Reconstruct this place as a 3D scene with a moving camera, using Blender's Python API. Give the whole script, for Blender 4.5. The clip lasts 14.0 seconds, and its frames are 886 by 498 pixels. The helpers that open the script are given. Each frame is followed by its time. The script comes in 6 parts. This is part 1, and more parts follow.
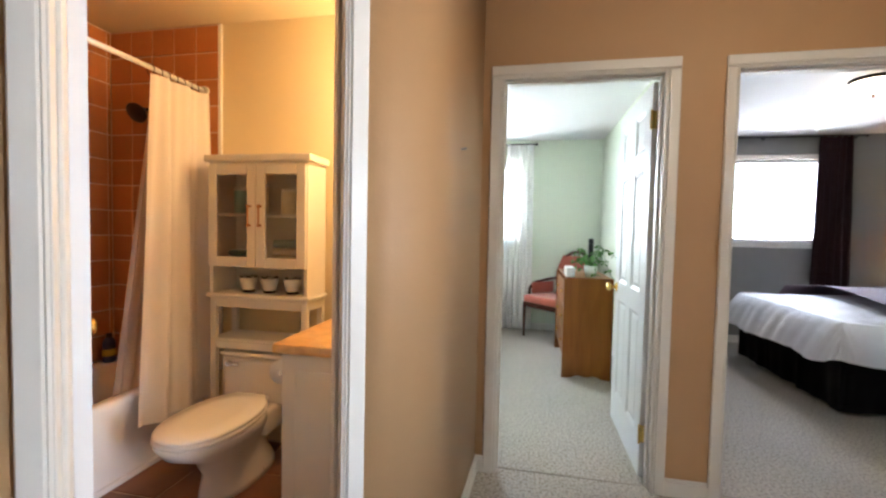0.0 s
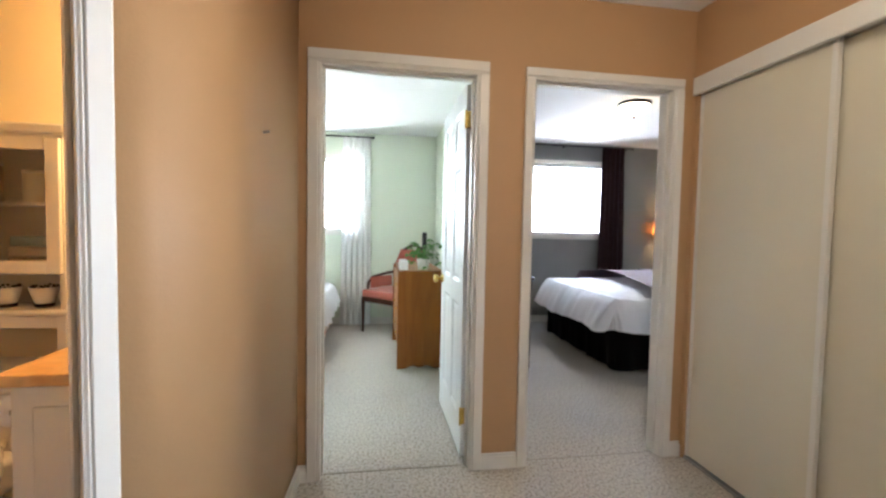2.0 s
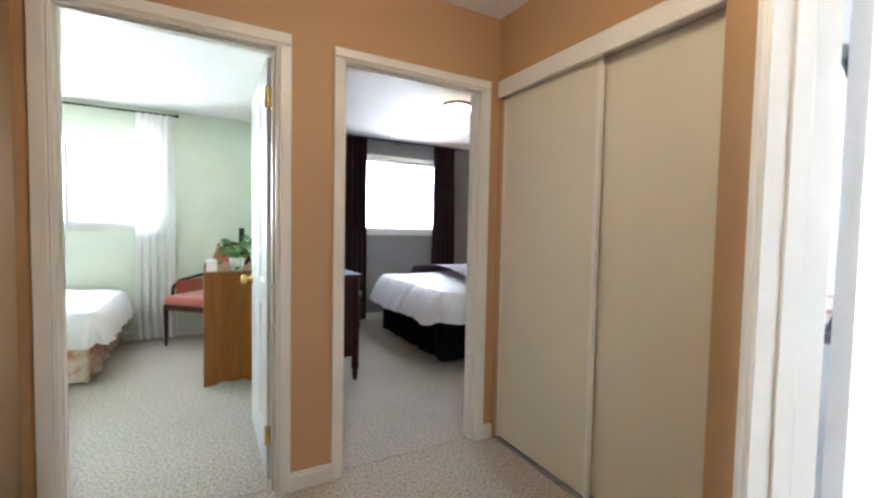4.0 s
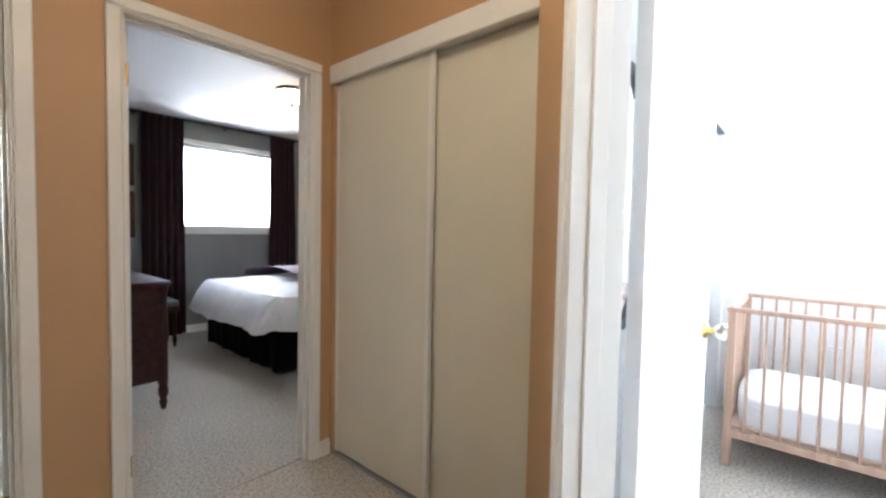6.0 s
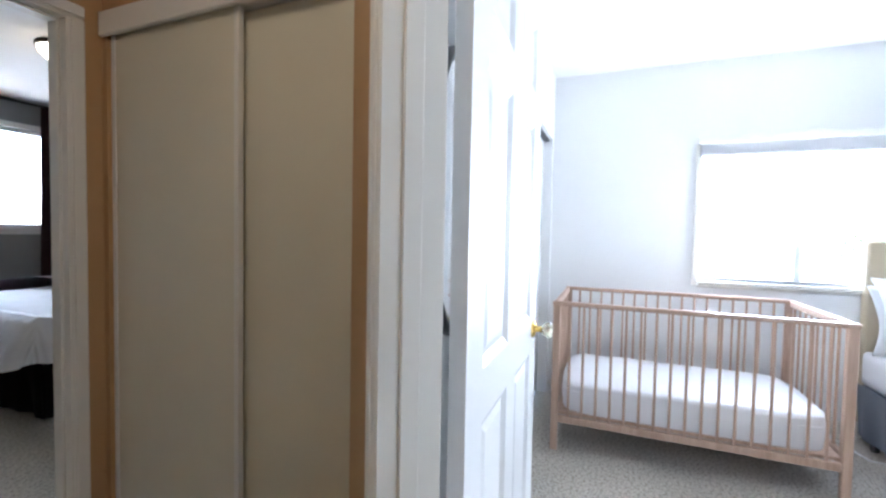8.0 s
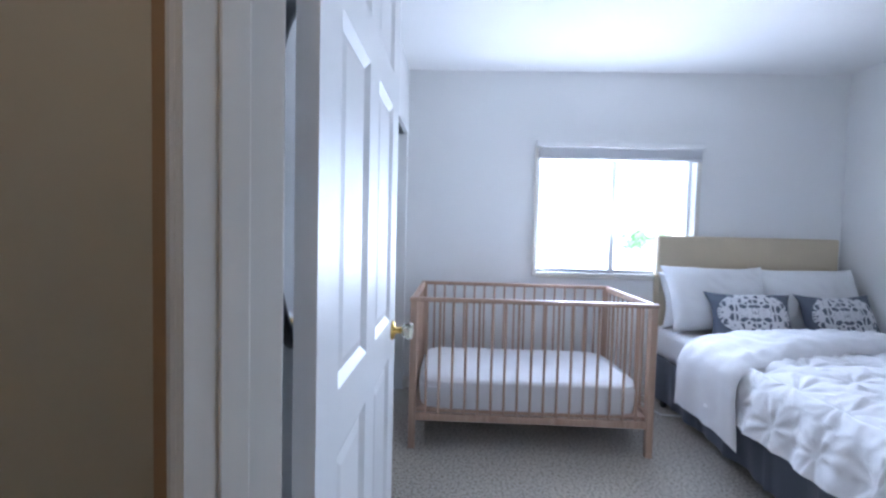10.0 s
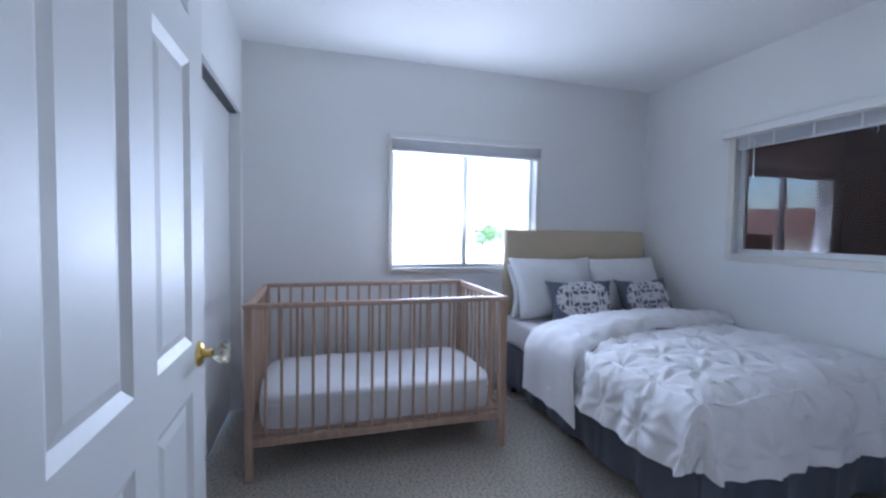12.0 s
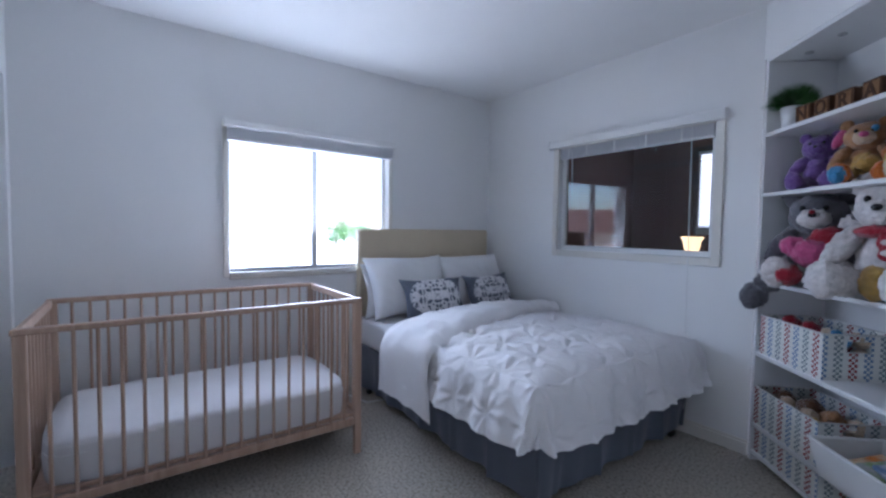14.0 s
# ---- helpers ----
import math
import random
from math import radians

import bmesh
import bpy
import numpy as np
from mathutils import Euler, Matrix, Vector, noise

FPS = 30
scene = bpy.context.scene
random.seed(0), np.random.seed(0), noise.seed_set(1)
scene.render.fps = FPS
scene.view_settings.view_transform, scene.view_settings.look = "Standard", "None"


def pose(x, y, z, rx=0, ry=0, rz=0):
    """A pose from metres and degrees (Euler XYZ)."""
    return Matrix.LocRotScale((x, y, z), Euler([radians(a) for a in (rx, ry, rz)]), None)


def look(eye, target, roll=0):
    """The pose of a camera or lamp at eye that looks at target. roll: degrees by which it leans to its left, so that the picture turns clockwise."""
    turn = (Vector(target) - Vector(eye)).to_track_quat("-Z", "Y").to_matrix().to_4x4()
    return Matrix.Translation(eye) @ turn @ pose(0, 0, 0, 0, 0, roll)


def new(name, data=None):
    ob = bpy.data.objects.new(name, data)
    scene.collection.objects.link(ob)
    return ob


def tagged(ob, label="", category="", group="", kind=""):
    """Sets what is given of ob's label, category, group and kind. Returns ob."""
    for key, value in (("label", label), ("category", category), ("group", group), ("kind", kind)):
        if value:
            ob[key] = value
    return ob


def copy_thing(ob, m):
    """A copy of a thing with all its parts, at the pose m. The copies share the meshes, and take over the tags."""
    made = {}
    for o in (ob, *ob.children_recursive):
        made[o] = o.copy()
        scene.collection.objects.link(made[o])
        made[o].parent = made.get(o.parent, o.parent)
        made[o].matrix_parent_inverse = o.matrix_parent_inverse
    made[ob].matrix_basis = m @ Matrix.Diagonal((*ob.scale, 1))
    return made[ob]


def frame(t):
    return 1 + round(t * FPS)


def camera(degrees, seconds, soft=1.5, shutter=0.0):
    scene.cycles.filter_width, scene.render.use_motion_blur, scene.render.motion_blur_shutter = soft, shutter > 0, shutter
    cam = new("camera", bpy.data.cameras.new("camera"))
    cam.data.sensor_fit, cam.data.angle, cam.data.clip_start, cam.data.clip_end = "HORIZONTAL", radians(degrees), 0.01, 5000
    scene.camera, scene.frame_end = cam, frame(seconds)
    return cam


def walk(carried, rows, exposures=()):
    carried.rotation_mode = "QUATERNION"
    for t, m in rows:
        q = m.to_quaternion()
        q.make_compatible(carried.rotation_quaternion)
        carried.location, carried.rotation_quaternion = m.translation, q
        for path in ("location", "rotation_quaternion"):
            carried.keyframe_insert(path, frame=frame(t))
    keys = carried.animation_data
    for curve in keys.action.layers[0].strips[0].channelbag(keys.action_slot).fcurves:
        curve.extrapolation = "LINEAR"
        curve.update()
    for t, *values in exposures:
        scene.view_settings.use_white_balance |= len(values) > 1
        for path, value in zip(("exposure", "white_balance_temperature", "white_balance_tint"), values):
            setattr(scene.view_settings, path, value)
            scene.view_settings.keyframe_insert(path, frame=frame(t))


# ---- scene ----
cam = camera(92.6, 14.0, soft=2.5)
EXPOSURES = [(0, 5.1, 5850, 11), (3, 5.25, 5850, 10), (5.5, 5.25, 5800, 10), (6.5, 4.92, 5700, 10), (7.5, 4.5, 5650, 10), (10, 3.3, 5200, 14),
             (11, 2.95, 5200, 14), (12.5, 2.6, 5150, 15), (14, 2.55, 5250, 16)]
PATH = [
    (0, (0.465, 0.769, 1.264), (0.074, 2.729, 1.181), 1.2),
    (0.5, (0.502, 0.793, 1.266), (0.286, 2.78, 1.182), 1.1),
    (1, (0.533, 0.822, 1.266), (0.492, 2.82, 1.177), 1.1),
    (1.5, (0.564, 0.844, 1.264), (0.7, 2.838, 1.172), 1.1),
    (2, (0.592, 0.85, 1.262), (0.906, 2.823, 1.168), 1.1),
    (2.5, (0.641, 0.854, 1.263), (1.13, 2.791, 1.166), 1.0),
    (3, (0.706, 0.872, 1.256), (1.364, 2.758, 1.16), 1.0),
    (5.5, (0.925, 0.988, 1.243), (2.314, 2.424, 1.157), 1.2),
    (6, (0.971, 0.99, 1.245), (2.479, 2.3, 1.159), 1.1),
    (6.5, (1.038, 1.001, 1.241), (2.66, 2.168, 1.154), 1.1),
    (7, (1.103, 1.002, 1.249), (2.812, 2.038, 1.161), 1.0),
    (7.5, (1.154, 1.004, 1.247), (2.941, 1.898, 1.167), 1.0),
    (10, (1.338, 1.055, 1.241), (3.335, 1.125, 1.155), 1.4),
    (10.5, (1.371, 1.046, 1.234), (3.367, 0.955, 1.148), 1.3),
    (11, (1.426, 1.04, 1.236), (3.408, 0.786, 1.145), 1.3),
    (11.5, (1.482, 1.021, 1.236), (3.437, 0.61, 1.144), 1.1),
    (12, (1.514, 0.979, 1.235), (3.429, 0.408, 1.144), 0.9),
    (12.5, (1.527, 0.954, 1.236), (3.384, 0.217, 1.144), 1.0),
    (13, (1.543, 0.953, 1.244), (3.331, 0.06, 1.154), 0.9),
    (13.5, (1.558, 0.956, 1.243), (3.262, -0.088, 1.154), 0.9),
    (14, (1.563, 0.948, 1.249), (3.177, -0.23, 1.156), 0.8),
]
walk(cam, [(t, look(eye, target, roll)) for t, eye, target, roll in PATH],
     exposures=EXPOSURES)

# ---------------------------------------------------------------- light
world = bpy.data.worlds.new("sky")
scene.world = world
world.use_nodes = True
wn = world.node_tree.nodes
sky = wn.new("ShaderNodeTexSky")
sky.sky_type, sky.sun_disc, sky.sun_elevation, sky.sun_rotation = "NISHITA", False, radians(55), radians(200)
wn["Background"].inputs[1].default_value = 0.15
sky.dust_density, sky.air_density = 1.2, 1.0
world.node_tree.links.new(sky.outputs[0], wn["Background"].inputs[0])
sun = new("sun", bpy.data.lights.new("sun", "SUN"))
sun.data.energy, sun.data.angle, sun.data.color = 4.5, radians(0.5), (1.0, 0.95, 0.87)
sun.matrix_world = look((0, 0, 0), (0.28, 0.5, -0.82))


def area(name, at, to, w, h, watts, colour):
    ob = new(name, bpy.data.lights.new(name, "AREA"))
    ob.data.shape, ob.data.size, ob.data.size_y = "RECTANGLE", w, h
    ob.data.energy, ob.data.color = watts, colour
    ob.matrix_world = look(at, to)
    return ob


def bulb(name, at, watts, colour, size=0.05):
    ob = new(name, bpy.data.lights.new(name, "POINT"))
    ob.data.energy, ob.data.color, ob.data.shadow_soft_size = watts, colour, size
    ob.location = at
    return ob


area("daylight_green_room", (-0.41, 6.565, 1.68), (-0.41, 0, 1.68), 1.46, 0.90, 1.45, (0.98, 1.0, 0.95))
grey_sky = area("daylight_grey_room", (3.2, 6.565, 1.70), (3.2, 3.0, 0.7), 1.18, 0.96, 0.80, (0.95, 0.97, 1.0))
grey_sky.data.spread = radians(125)
# sky light falls straight in, light off the sunlit pale ground rises to the ceiling
nursery_sky = area("daylight_nursery", (4.61, -0.14, 1.38), (0, -0.14, 0.3), 1.1, 0.85, 1.45, (0.90, 0.95, 1.0))
nursery_sky.data.spread = radians(102)
area("ground_light_nursery", (4.60, 0.0, 1.06), (4.60 - 0.50, 0.45, 1.06 + 0.74), 0.84, 0.22, 2.6, (0.93, 0.96, 1.0))
area("daylight_den", (3.5, -4.36, 1.75), (3.5, 0, 1.75), 0.6, 0.85, 0.35, (0.95, 0.97, 1.0))
# added bulb out of view, lifts the light on the hall walls and closet
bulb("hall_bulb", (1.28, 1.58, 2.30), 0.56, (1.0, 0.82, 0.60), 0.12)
bulb("vanity_bulb", (-0.20, 2.80, 2.02), 0.58, (1.0, 0.55, 0.19), 0.07)
bulb("ceiling_bulb", (2.97, 4.55, 2.30), 0.085, (1.0, 0.74, 0.42), 0.06)
bulb("bedside_bulb", (4.56, 6.33, 1.315), 0.40, (1.0, 0.64, 0.30), 0.05)


# ---------------------------------------------------------------- materials
def mat(name, colour, rough=0.6, metal=0.0, vary=0.06, scale=6.0, bump=0.0, bscale=60.0, spec=0.5, sheen=0.0, island=0.0, second=None, sscale=1.5, subsurf=0.0):
    m = bpy.data.materials.new(name)
    m.use_nodes = True
    n, l = m.node_tree.nodes, m.node_tree.links
    b = n["Principled BSDF"]
    b.inputs["Roughness"].default_value, b.inputs["Metallic"].default_value = rough, metal
    b.inputs["Specular IOR Level"].default_value = spec
    if sheen:
        b.inputs["Sheen Weight"].default_value = sheen
    co = n.new("ShaderNodeTexCoord")
    t1 = n.new("ShaderNodeTexNoise")
    t1.inputs["Scale"].default_value, t1.inputs["Detail"].default_value = scale, 4
    l.new(co.outputs["Object"], t1.inputs["Vector"])
    ramp = n.new("ShaderNodeMapRange")
    ramp.inputs[1].default_value, ramp.inputs[2].default_value = 0.3, 0.7
    ramp.inputs[3].default_value, ramp.inputs[4].default_value = 1 - vary, 1 + vary
    l.new(t1.outputs[0], ramp.inputs[0])
    hsv = n.new("ShaderNodeHueSaturation")
    hsv.inputs["Color"].default_value = (*colour, 1)
    if second:
        t3 = n.new("ShaderNodeTexNoise")
        t3.inputs["Scale"].default_value, t3.inputs["Detail"].default_value = sscale, 5
        l.new(co.outputs["Object"], t3.inputs["Vector"])
        r3 = n.new("ShaderNodeMapRange")
        r3.inputs[1].default_value, r3.inputs[2].default_value = 0.42, 0.62
        l.new(t3.outputs[0], r3.inputs[0])
        mix = n.new("ShaderNodeMix")
        mix.data_type = "RGBA"
        mix.inputs[6].default_value, mix.inputs[7].default_value = (*colour, 1), (*second, 1)
        l.new(r3.outputs[0], mix.inputs[0])
        l.new(mix.outputs[2], hsv.inputs["Color"])
    last = ramp.outputs[0]
    if island:
        info = n.new("ShaderNodeObjectInfo")
        r2 = n.new("ShaderNodeMapRange")
        r2.inputs[3].default_value, r2.inputs[4].default_value = 1 - island, 1 + island
        l.new(info.outputs["Random"], r2.inputs[0])
        mul = n.new("ShaderNodeMath")
        mul.operation = "MULTIPLY"
        l.new(last, mul.inputs[0])
        l.new(r2.outputs[0], mul.inputs[1])
        last = mul.outputs[0]
    l.new(last, hsv.inputs["Value"])
    l.new(hsv.outputs[0], b.inputs["Base Color"])
    rr = n.new("ShaderNodeMapRange")
    rr.inputs[3].default_value, rr.inputs[4].default_value = max(rough - 0.08, 0.02), min(rough + 0.08, 1)
    l.new(t1.outputs[0], rr.inputs[0])
    l.new(rr.outputs[0], b.inputs["Roughness"])
    if bump:
        t2 = n.new("ShaderNodeTexNoise")
        t2.inputs["Scale"].default_value, t2.inputs["Detail"].default_value = bscale, 3
        l.new(co.outputs["Object"], t2.inputs["Vector"])
        bp = n.new("ShaderNodeBump")
        bp.inputs["Strength"].default_value, bp.inputs["Distance"].default_value = bump, 0.01
        l.new(t2.outputs[0], bp.inputs["Height"])
        l.new(bp.outputs[0], b.inputs["Normal"])
    return m


def wood(name, dark, light, rough=0.35, scale=3.0, stretch=(12, 12, 1), bump=0.05):
    m = bpy.data.materials.new(name)
    m.use_nodes = True
    n, l = m.node_tree.nodes, m.node_tree.links
    b = n["Principled BSDF"]
    b.inputs["Roughness"].default_value, b.inputs["Specular IOR Level"].default_value = rough, 0.3
    co, mp, t = n.new("ShaderNodeTexCoord"), n.new("ShaderNodeMapping"), n.new("ShaderNodeTexNoise")
    mp.inputs["Scale"].default_value = stretch
    t.inputs["Scale"].default_value, t.inputs["Detail"].default_value, t.inputs["Distortion"].default_value = scale, 6, 0.6
    l.new(co.outputs["Object"], mp.inputs[0])
    l.new(mp.outputs[0], t.inputs["Vector"])
    r = n.new("ShaderNodeValToRGB")
    r.color_ramp.elements[0].position, r.color_ramp.elements[1].position = 0.32, 0.68
    r.color_ramp.elements[0].color, r.color_ramp.elements[1].color = (*dark, 1), (*light, 1)
    l.new(t.outputs[0], r.inputs[0])
    l.new(r.outputs[0], b.inputs["Base Color"])
    bp = n.new("ShaderNodeBump")
    bp.inputs["Strength"].default_value, bp.inputs["Distance"].default_value = bump, 0.004
    l.new(t.outputs[0], bp.inputs["Height"])
    l.new(bp.outputs[0], b.inputs["Normal"])
    return m


def carpet_mat():
    m = bpy.data.materials.new("carpet")
    m.use_nodes = True
    n, l = m.node_tree.nodes, m.node_tree.links
    b = n["Principled BSDF"]
    b.inputs["Roughness"].default_value, b.inputs["Specular IOR Level"].default_value = 0.95, 0.15
    b.inputs["Sheen Weight"].default_value = 0.25
    co = n.new("ShaderNodeTexCoord")
    fine, mid, big = (n.new("ShaderNodeTexNoise") for _ in range(3))
    for t, s, d in ((fine, 300, 3), (mid, 72, 5), (big, 1.6, 3)):
        t.inputs["Scale"].default_value, t.inputs["Detail"].default_value = s, d
        l.new(co.outputs["Object"], t.inputs["Vector"])
    r = n.new("ShaderNodeValToRGB")
    e = r.color_ramp.elements
    e[0].position, e[0].color = 0.33, (0.24, 0.205, 0.16, 1)
    e[1].position, e[1].color = 0.66, (0.58, 0.533, 0.456, 1)
    k = e.new(0.5)
    k.color = (0.465, 0.422, 0.35, 1)
    l.new(mid.outputs[0], r.inputs[0])
    hsv = n.new("ShaderNodeHueSaturation")
    mr = n.new("ShaderNodeMapRange")
    mr.inputs[3].default_value, mr.inputs[4].default_value = 0.8, 1.15
    l.new(big.outputs[0], mr.inputs[0])
    l.new(mr.outputs[0], hsv.inputs["Value"])
    l.new(r.outputs[0], hsv.inputs["Color"])
    l.new(hsv.outputs[0], b.inputs["Base Color"])
    add = n.new("ShaderNodeMath")
    l.new(fine.outputs[0], add.inputs[0])
    l.new(mid.outputs[0], add.inputs[1])
    bp = n.new("ShaderNodeBump")
    bp.inputs["Strength"].default_value, bp.inputs["Distance"].default_value = 0.45, 0.008
    l.new(add.outputs[0], bp.inputs["Height"])
    l.new(bp.outputs[0], b.inputs["Normal"])
    return m


def glass_mat(name, rough=0.0, tint=(1, 1, 1), ior=1.5):
    m = bpy.data.materials.new(name)
    m.use_nodes = True
    b = m.node_tree.nodes["Principled BSDF"]
    b.inputs["Base Color"].default_value = (*tint, 1)
    b.inputs["Roughness"].default_value, b.inputs["Transmission Weight"].default_value, b.inputs["IOR"].default_value = rough, 1.0, ior
    return m


def glow_mat(name, colour, power):
    m = bpy.data.materials.new(name)
    m.use_nodes = True
    b = m.node_tree.nodes["Principled BSDF"]
    b.inputs["Base Color"].default_value = (*colour, 1)
    b.inputs["Emission Color"].default_value, b.inputs["Emission Strength"].default_value = (*colour, 1), power
    b.inputs["Roughness"].default_value = 0.4
    return m


def cloth_mat(name, colour, sheer=0.0, rough=0.9, bscale=300.0, vary=0.05, sheen=0.3):
    m = mat(name, colour, rough, vary=vary, scale=3, bump=0.25, bscale=bscale, spec=0.2, sheen=sheen)
    if sheer:
        n, l = m.node_tree.nodes, m.node_tree.links
        tr, mx = n.new("ShaderNodeBsdfTranslucent"), n.new("ShaderNodeMixShader")
        tr.inputs[0].default_value = (*colour, 1)
        mx.inputs[0].default_value = sheer
        l.new(n["Principled BSDF"].outputs[0], mx.inputs[1])
        l.new(tr.outputs[0], mx.inputs[2])
        l.new(mx.outputs[0], n["Material Output"].inputs[0])
    return m


BEIGE = mat("tan_wall_paint", (0.47, 0.285, 0.135), 0.55, vary=0.03, scale=1.2, bump=0.06, bscale=90)
GREEN = mat("pale_green_wall_paint", (0.74, 0.79, 0.66), 0.6, vary=0.02, scale=1.5, bump=0.06, bscale=90)
GREY = mat("grey_wall_paint", (0.235, 0.235, 0.22), 0.6, vary=0.03, scale=1.5, bump=0.06, bscale=90)
WHITE = mat("white_wall_paint", (0.82, 0.82, 0.81), 0.6, vary=0.02, scale=1.2, bump=0.06, bscale=90)
CREAM = mat("cream_bathroom_paint", (0.74, 0.62, 0.40), 0.55, vary=0.02, scale=1.5, bump=0.05, bscale=90)
BROWN = mat("dark_brown_wall_paint", (0.17, 0.052, 0.026), 0.5, vary=0.05, scale=1.5, bump=0.05, bscale=90)
CEIL = mat("textured_ceiling_paint", (0.84, 0.84, 0.83), 0.85, vary=0.02, scale=2, bump=0.3, bscale=140)
TRIM = mat("semi_gloss_white_trim", (0.74, 0.715, 0.655), 0.38, vary=0.015, scale=4)
DOORW = mat("white_door_paint", (0.74, 0.74, 0.73), 0.45, vary=0.02, scale=3, bump=0.02, bscale=50)
PANEL = mat("cream_laminate", (0.68, 0.635, 0.51), 0.42, vary=0.02, scale=2, bump=0.04, bscale=120)
CARPET = carpet_mat()
BRASS = mat("polished_brass", (0.80, 0.55, 0.16), 0.2, 1.0, vary=0.06, scale=20)
CHROME = mat("brushed_chrome", (0.62, 0.62, 0.62), 0.25, 1.0, vary=0.05, scale=30)
STEEL = mat("grey_aluminium", (0.42, 0.42, 0.42), 0.35, 0.9, vary=0.05, scale=30)
BLACK = mat("black_enamel", (0.012, 0.012, 0.014), 0.35, vary=0.2, scale=20)
GLASS = glass_mat("clear_glass")
THIN = glass_mat("coated_glass", ior=1.42)
MIRROR = mat("mirror_silver", (0.88, 0.88, 0.88), 0.03, 1.0, vary=0.0)
VINYL = mat("white_vinyl", (0.78, 0.78, 0.77), 0.35, vary=0.02, scale=8)
# closet inside: its shade is put into this darker board colour
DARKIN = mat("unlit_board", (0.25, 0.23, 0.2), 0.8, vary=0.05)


# ---------------------------------------------------------------- mesh helpers
def box(bm, x0, x1, y0, y1, z0, z1, bevel=0.0, seg=1):
    r = bmesh.ops.create_cube(bm, size=1.0, matrix=Matrix.Translation(((x0 + x1) / 2, (y0 + y1) / 2, (z0 + z1) / 2)) @ Matrix.Diagonal((abs(x1 - x0), abs(y1 - y0), abs(z1 - z0), 1)))
    if bevel:
        es = list({e for v in r["verts"] for e in v.link_edges})
        bmesh.ops.bevel(bm, geom=es, offset=bevel, segments=seg, profile=0.7, affect="EDGES")
    return bm


def cyl(bm, p, q, r0, r1=None, seg=16):
    p, q = Vector(p), Vector(q)
    d = q - p
    m = Matrix.Translation((p + q) / 2) @ d.to_track_quat("Z", "Y").to_matrix().to_4x4()
    bmesh.ops.create_cone(bm, cap_ends=True, segments=seg, radius1=r0, radius2=r0 if r1 is None else r1, depth=d.length, matrix=m)
    return bm


def ball(bm, at, rx, ry=None, rz=None, u=18, v=12, rot=None):
    m = Matrix.Translation(at) @ (rot or Matrix.Identity(4)) @ Matrix.Diagonal((rx, ry or rx, rz or rx, 1))
    return bmesh.ops.create_uvsphere(bm, u_segments=u, v_segments=v, radius=1.0, matrix=m)["verts"]


def lathe(bm, profile, at=(0, 0, 0), seg=28, m=None):
    rings = []
    for r, z in profile:
        rings.append([bm.verts.new((at[0] + max(r, 1e-4) * math.cos(2 * math.pi * i / seg), at[1] + max(r, 1e-4) * math.sin(2 * math.pi * i / seg), at[2] + z)) for i in range(seg)])
    for a, b in zip(rings, rings[1:]):
        for i in range(seg):
            bm.faces.new((a[i], a[(i + 1) % seg], b[(i + 1) % seg], b[i]))
    if m is not None:
        bmesh.ops.transform(bm, matrix=m, verts=[v for r in rings for v in r])
    return bm


def grid(bm, nu, nv, f):
    vs = [[bm.verts.new(f(i / nu, j / nv)) for j in range(nv + 1)] for i in range(nu + 1)]
    for i in range(nu):
        for j in range(nv):
            bm.faces.new((vs[i][j], vs[i + 1][j], vs[i + 1][j + 1], vs[i][j + 1]))
    return vs


def part(name, bm, material, parent=None, label="", smooth=False, m=None):
    me = bpy.data.meshes.new(name)
    bmesh.ops.recalc_face_normals(bm, faces=bm.faces)
    if smooth:
        for f in bm.faces:
            f.smooth = True
    bm.to_mesh(me)
    bm.free()
    for k in (material if isinstance(material, (list, tuple)) else [material]):
        me.materials.append(k)
    ob = new(name, me)
    if parent:
        ob.parent = parent
    if m is not None:
        ob.matrix_basis = m
    if label:
        ob["label"] = label
    return ob


def thing(name, label, category, m=None, group="", kind=""):
    ob = new(name)
    ob.empty_display_size = 0.1
    if m is not None:
        ob.matrix_basis = m
    return tagged(ob, label, category, group, kind)


def B():
    return bmesh.new()


def line_pose(p, q):
    return pose(p[0], p[1], 0, 0, 0, math.degrees(math.atan2(q[1] - p[1], q[0] - p[0])))


DOOR_TOP = 2.04


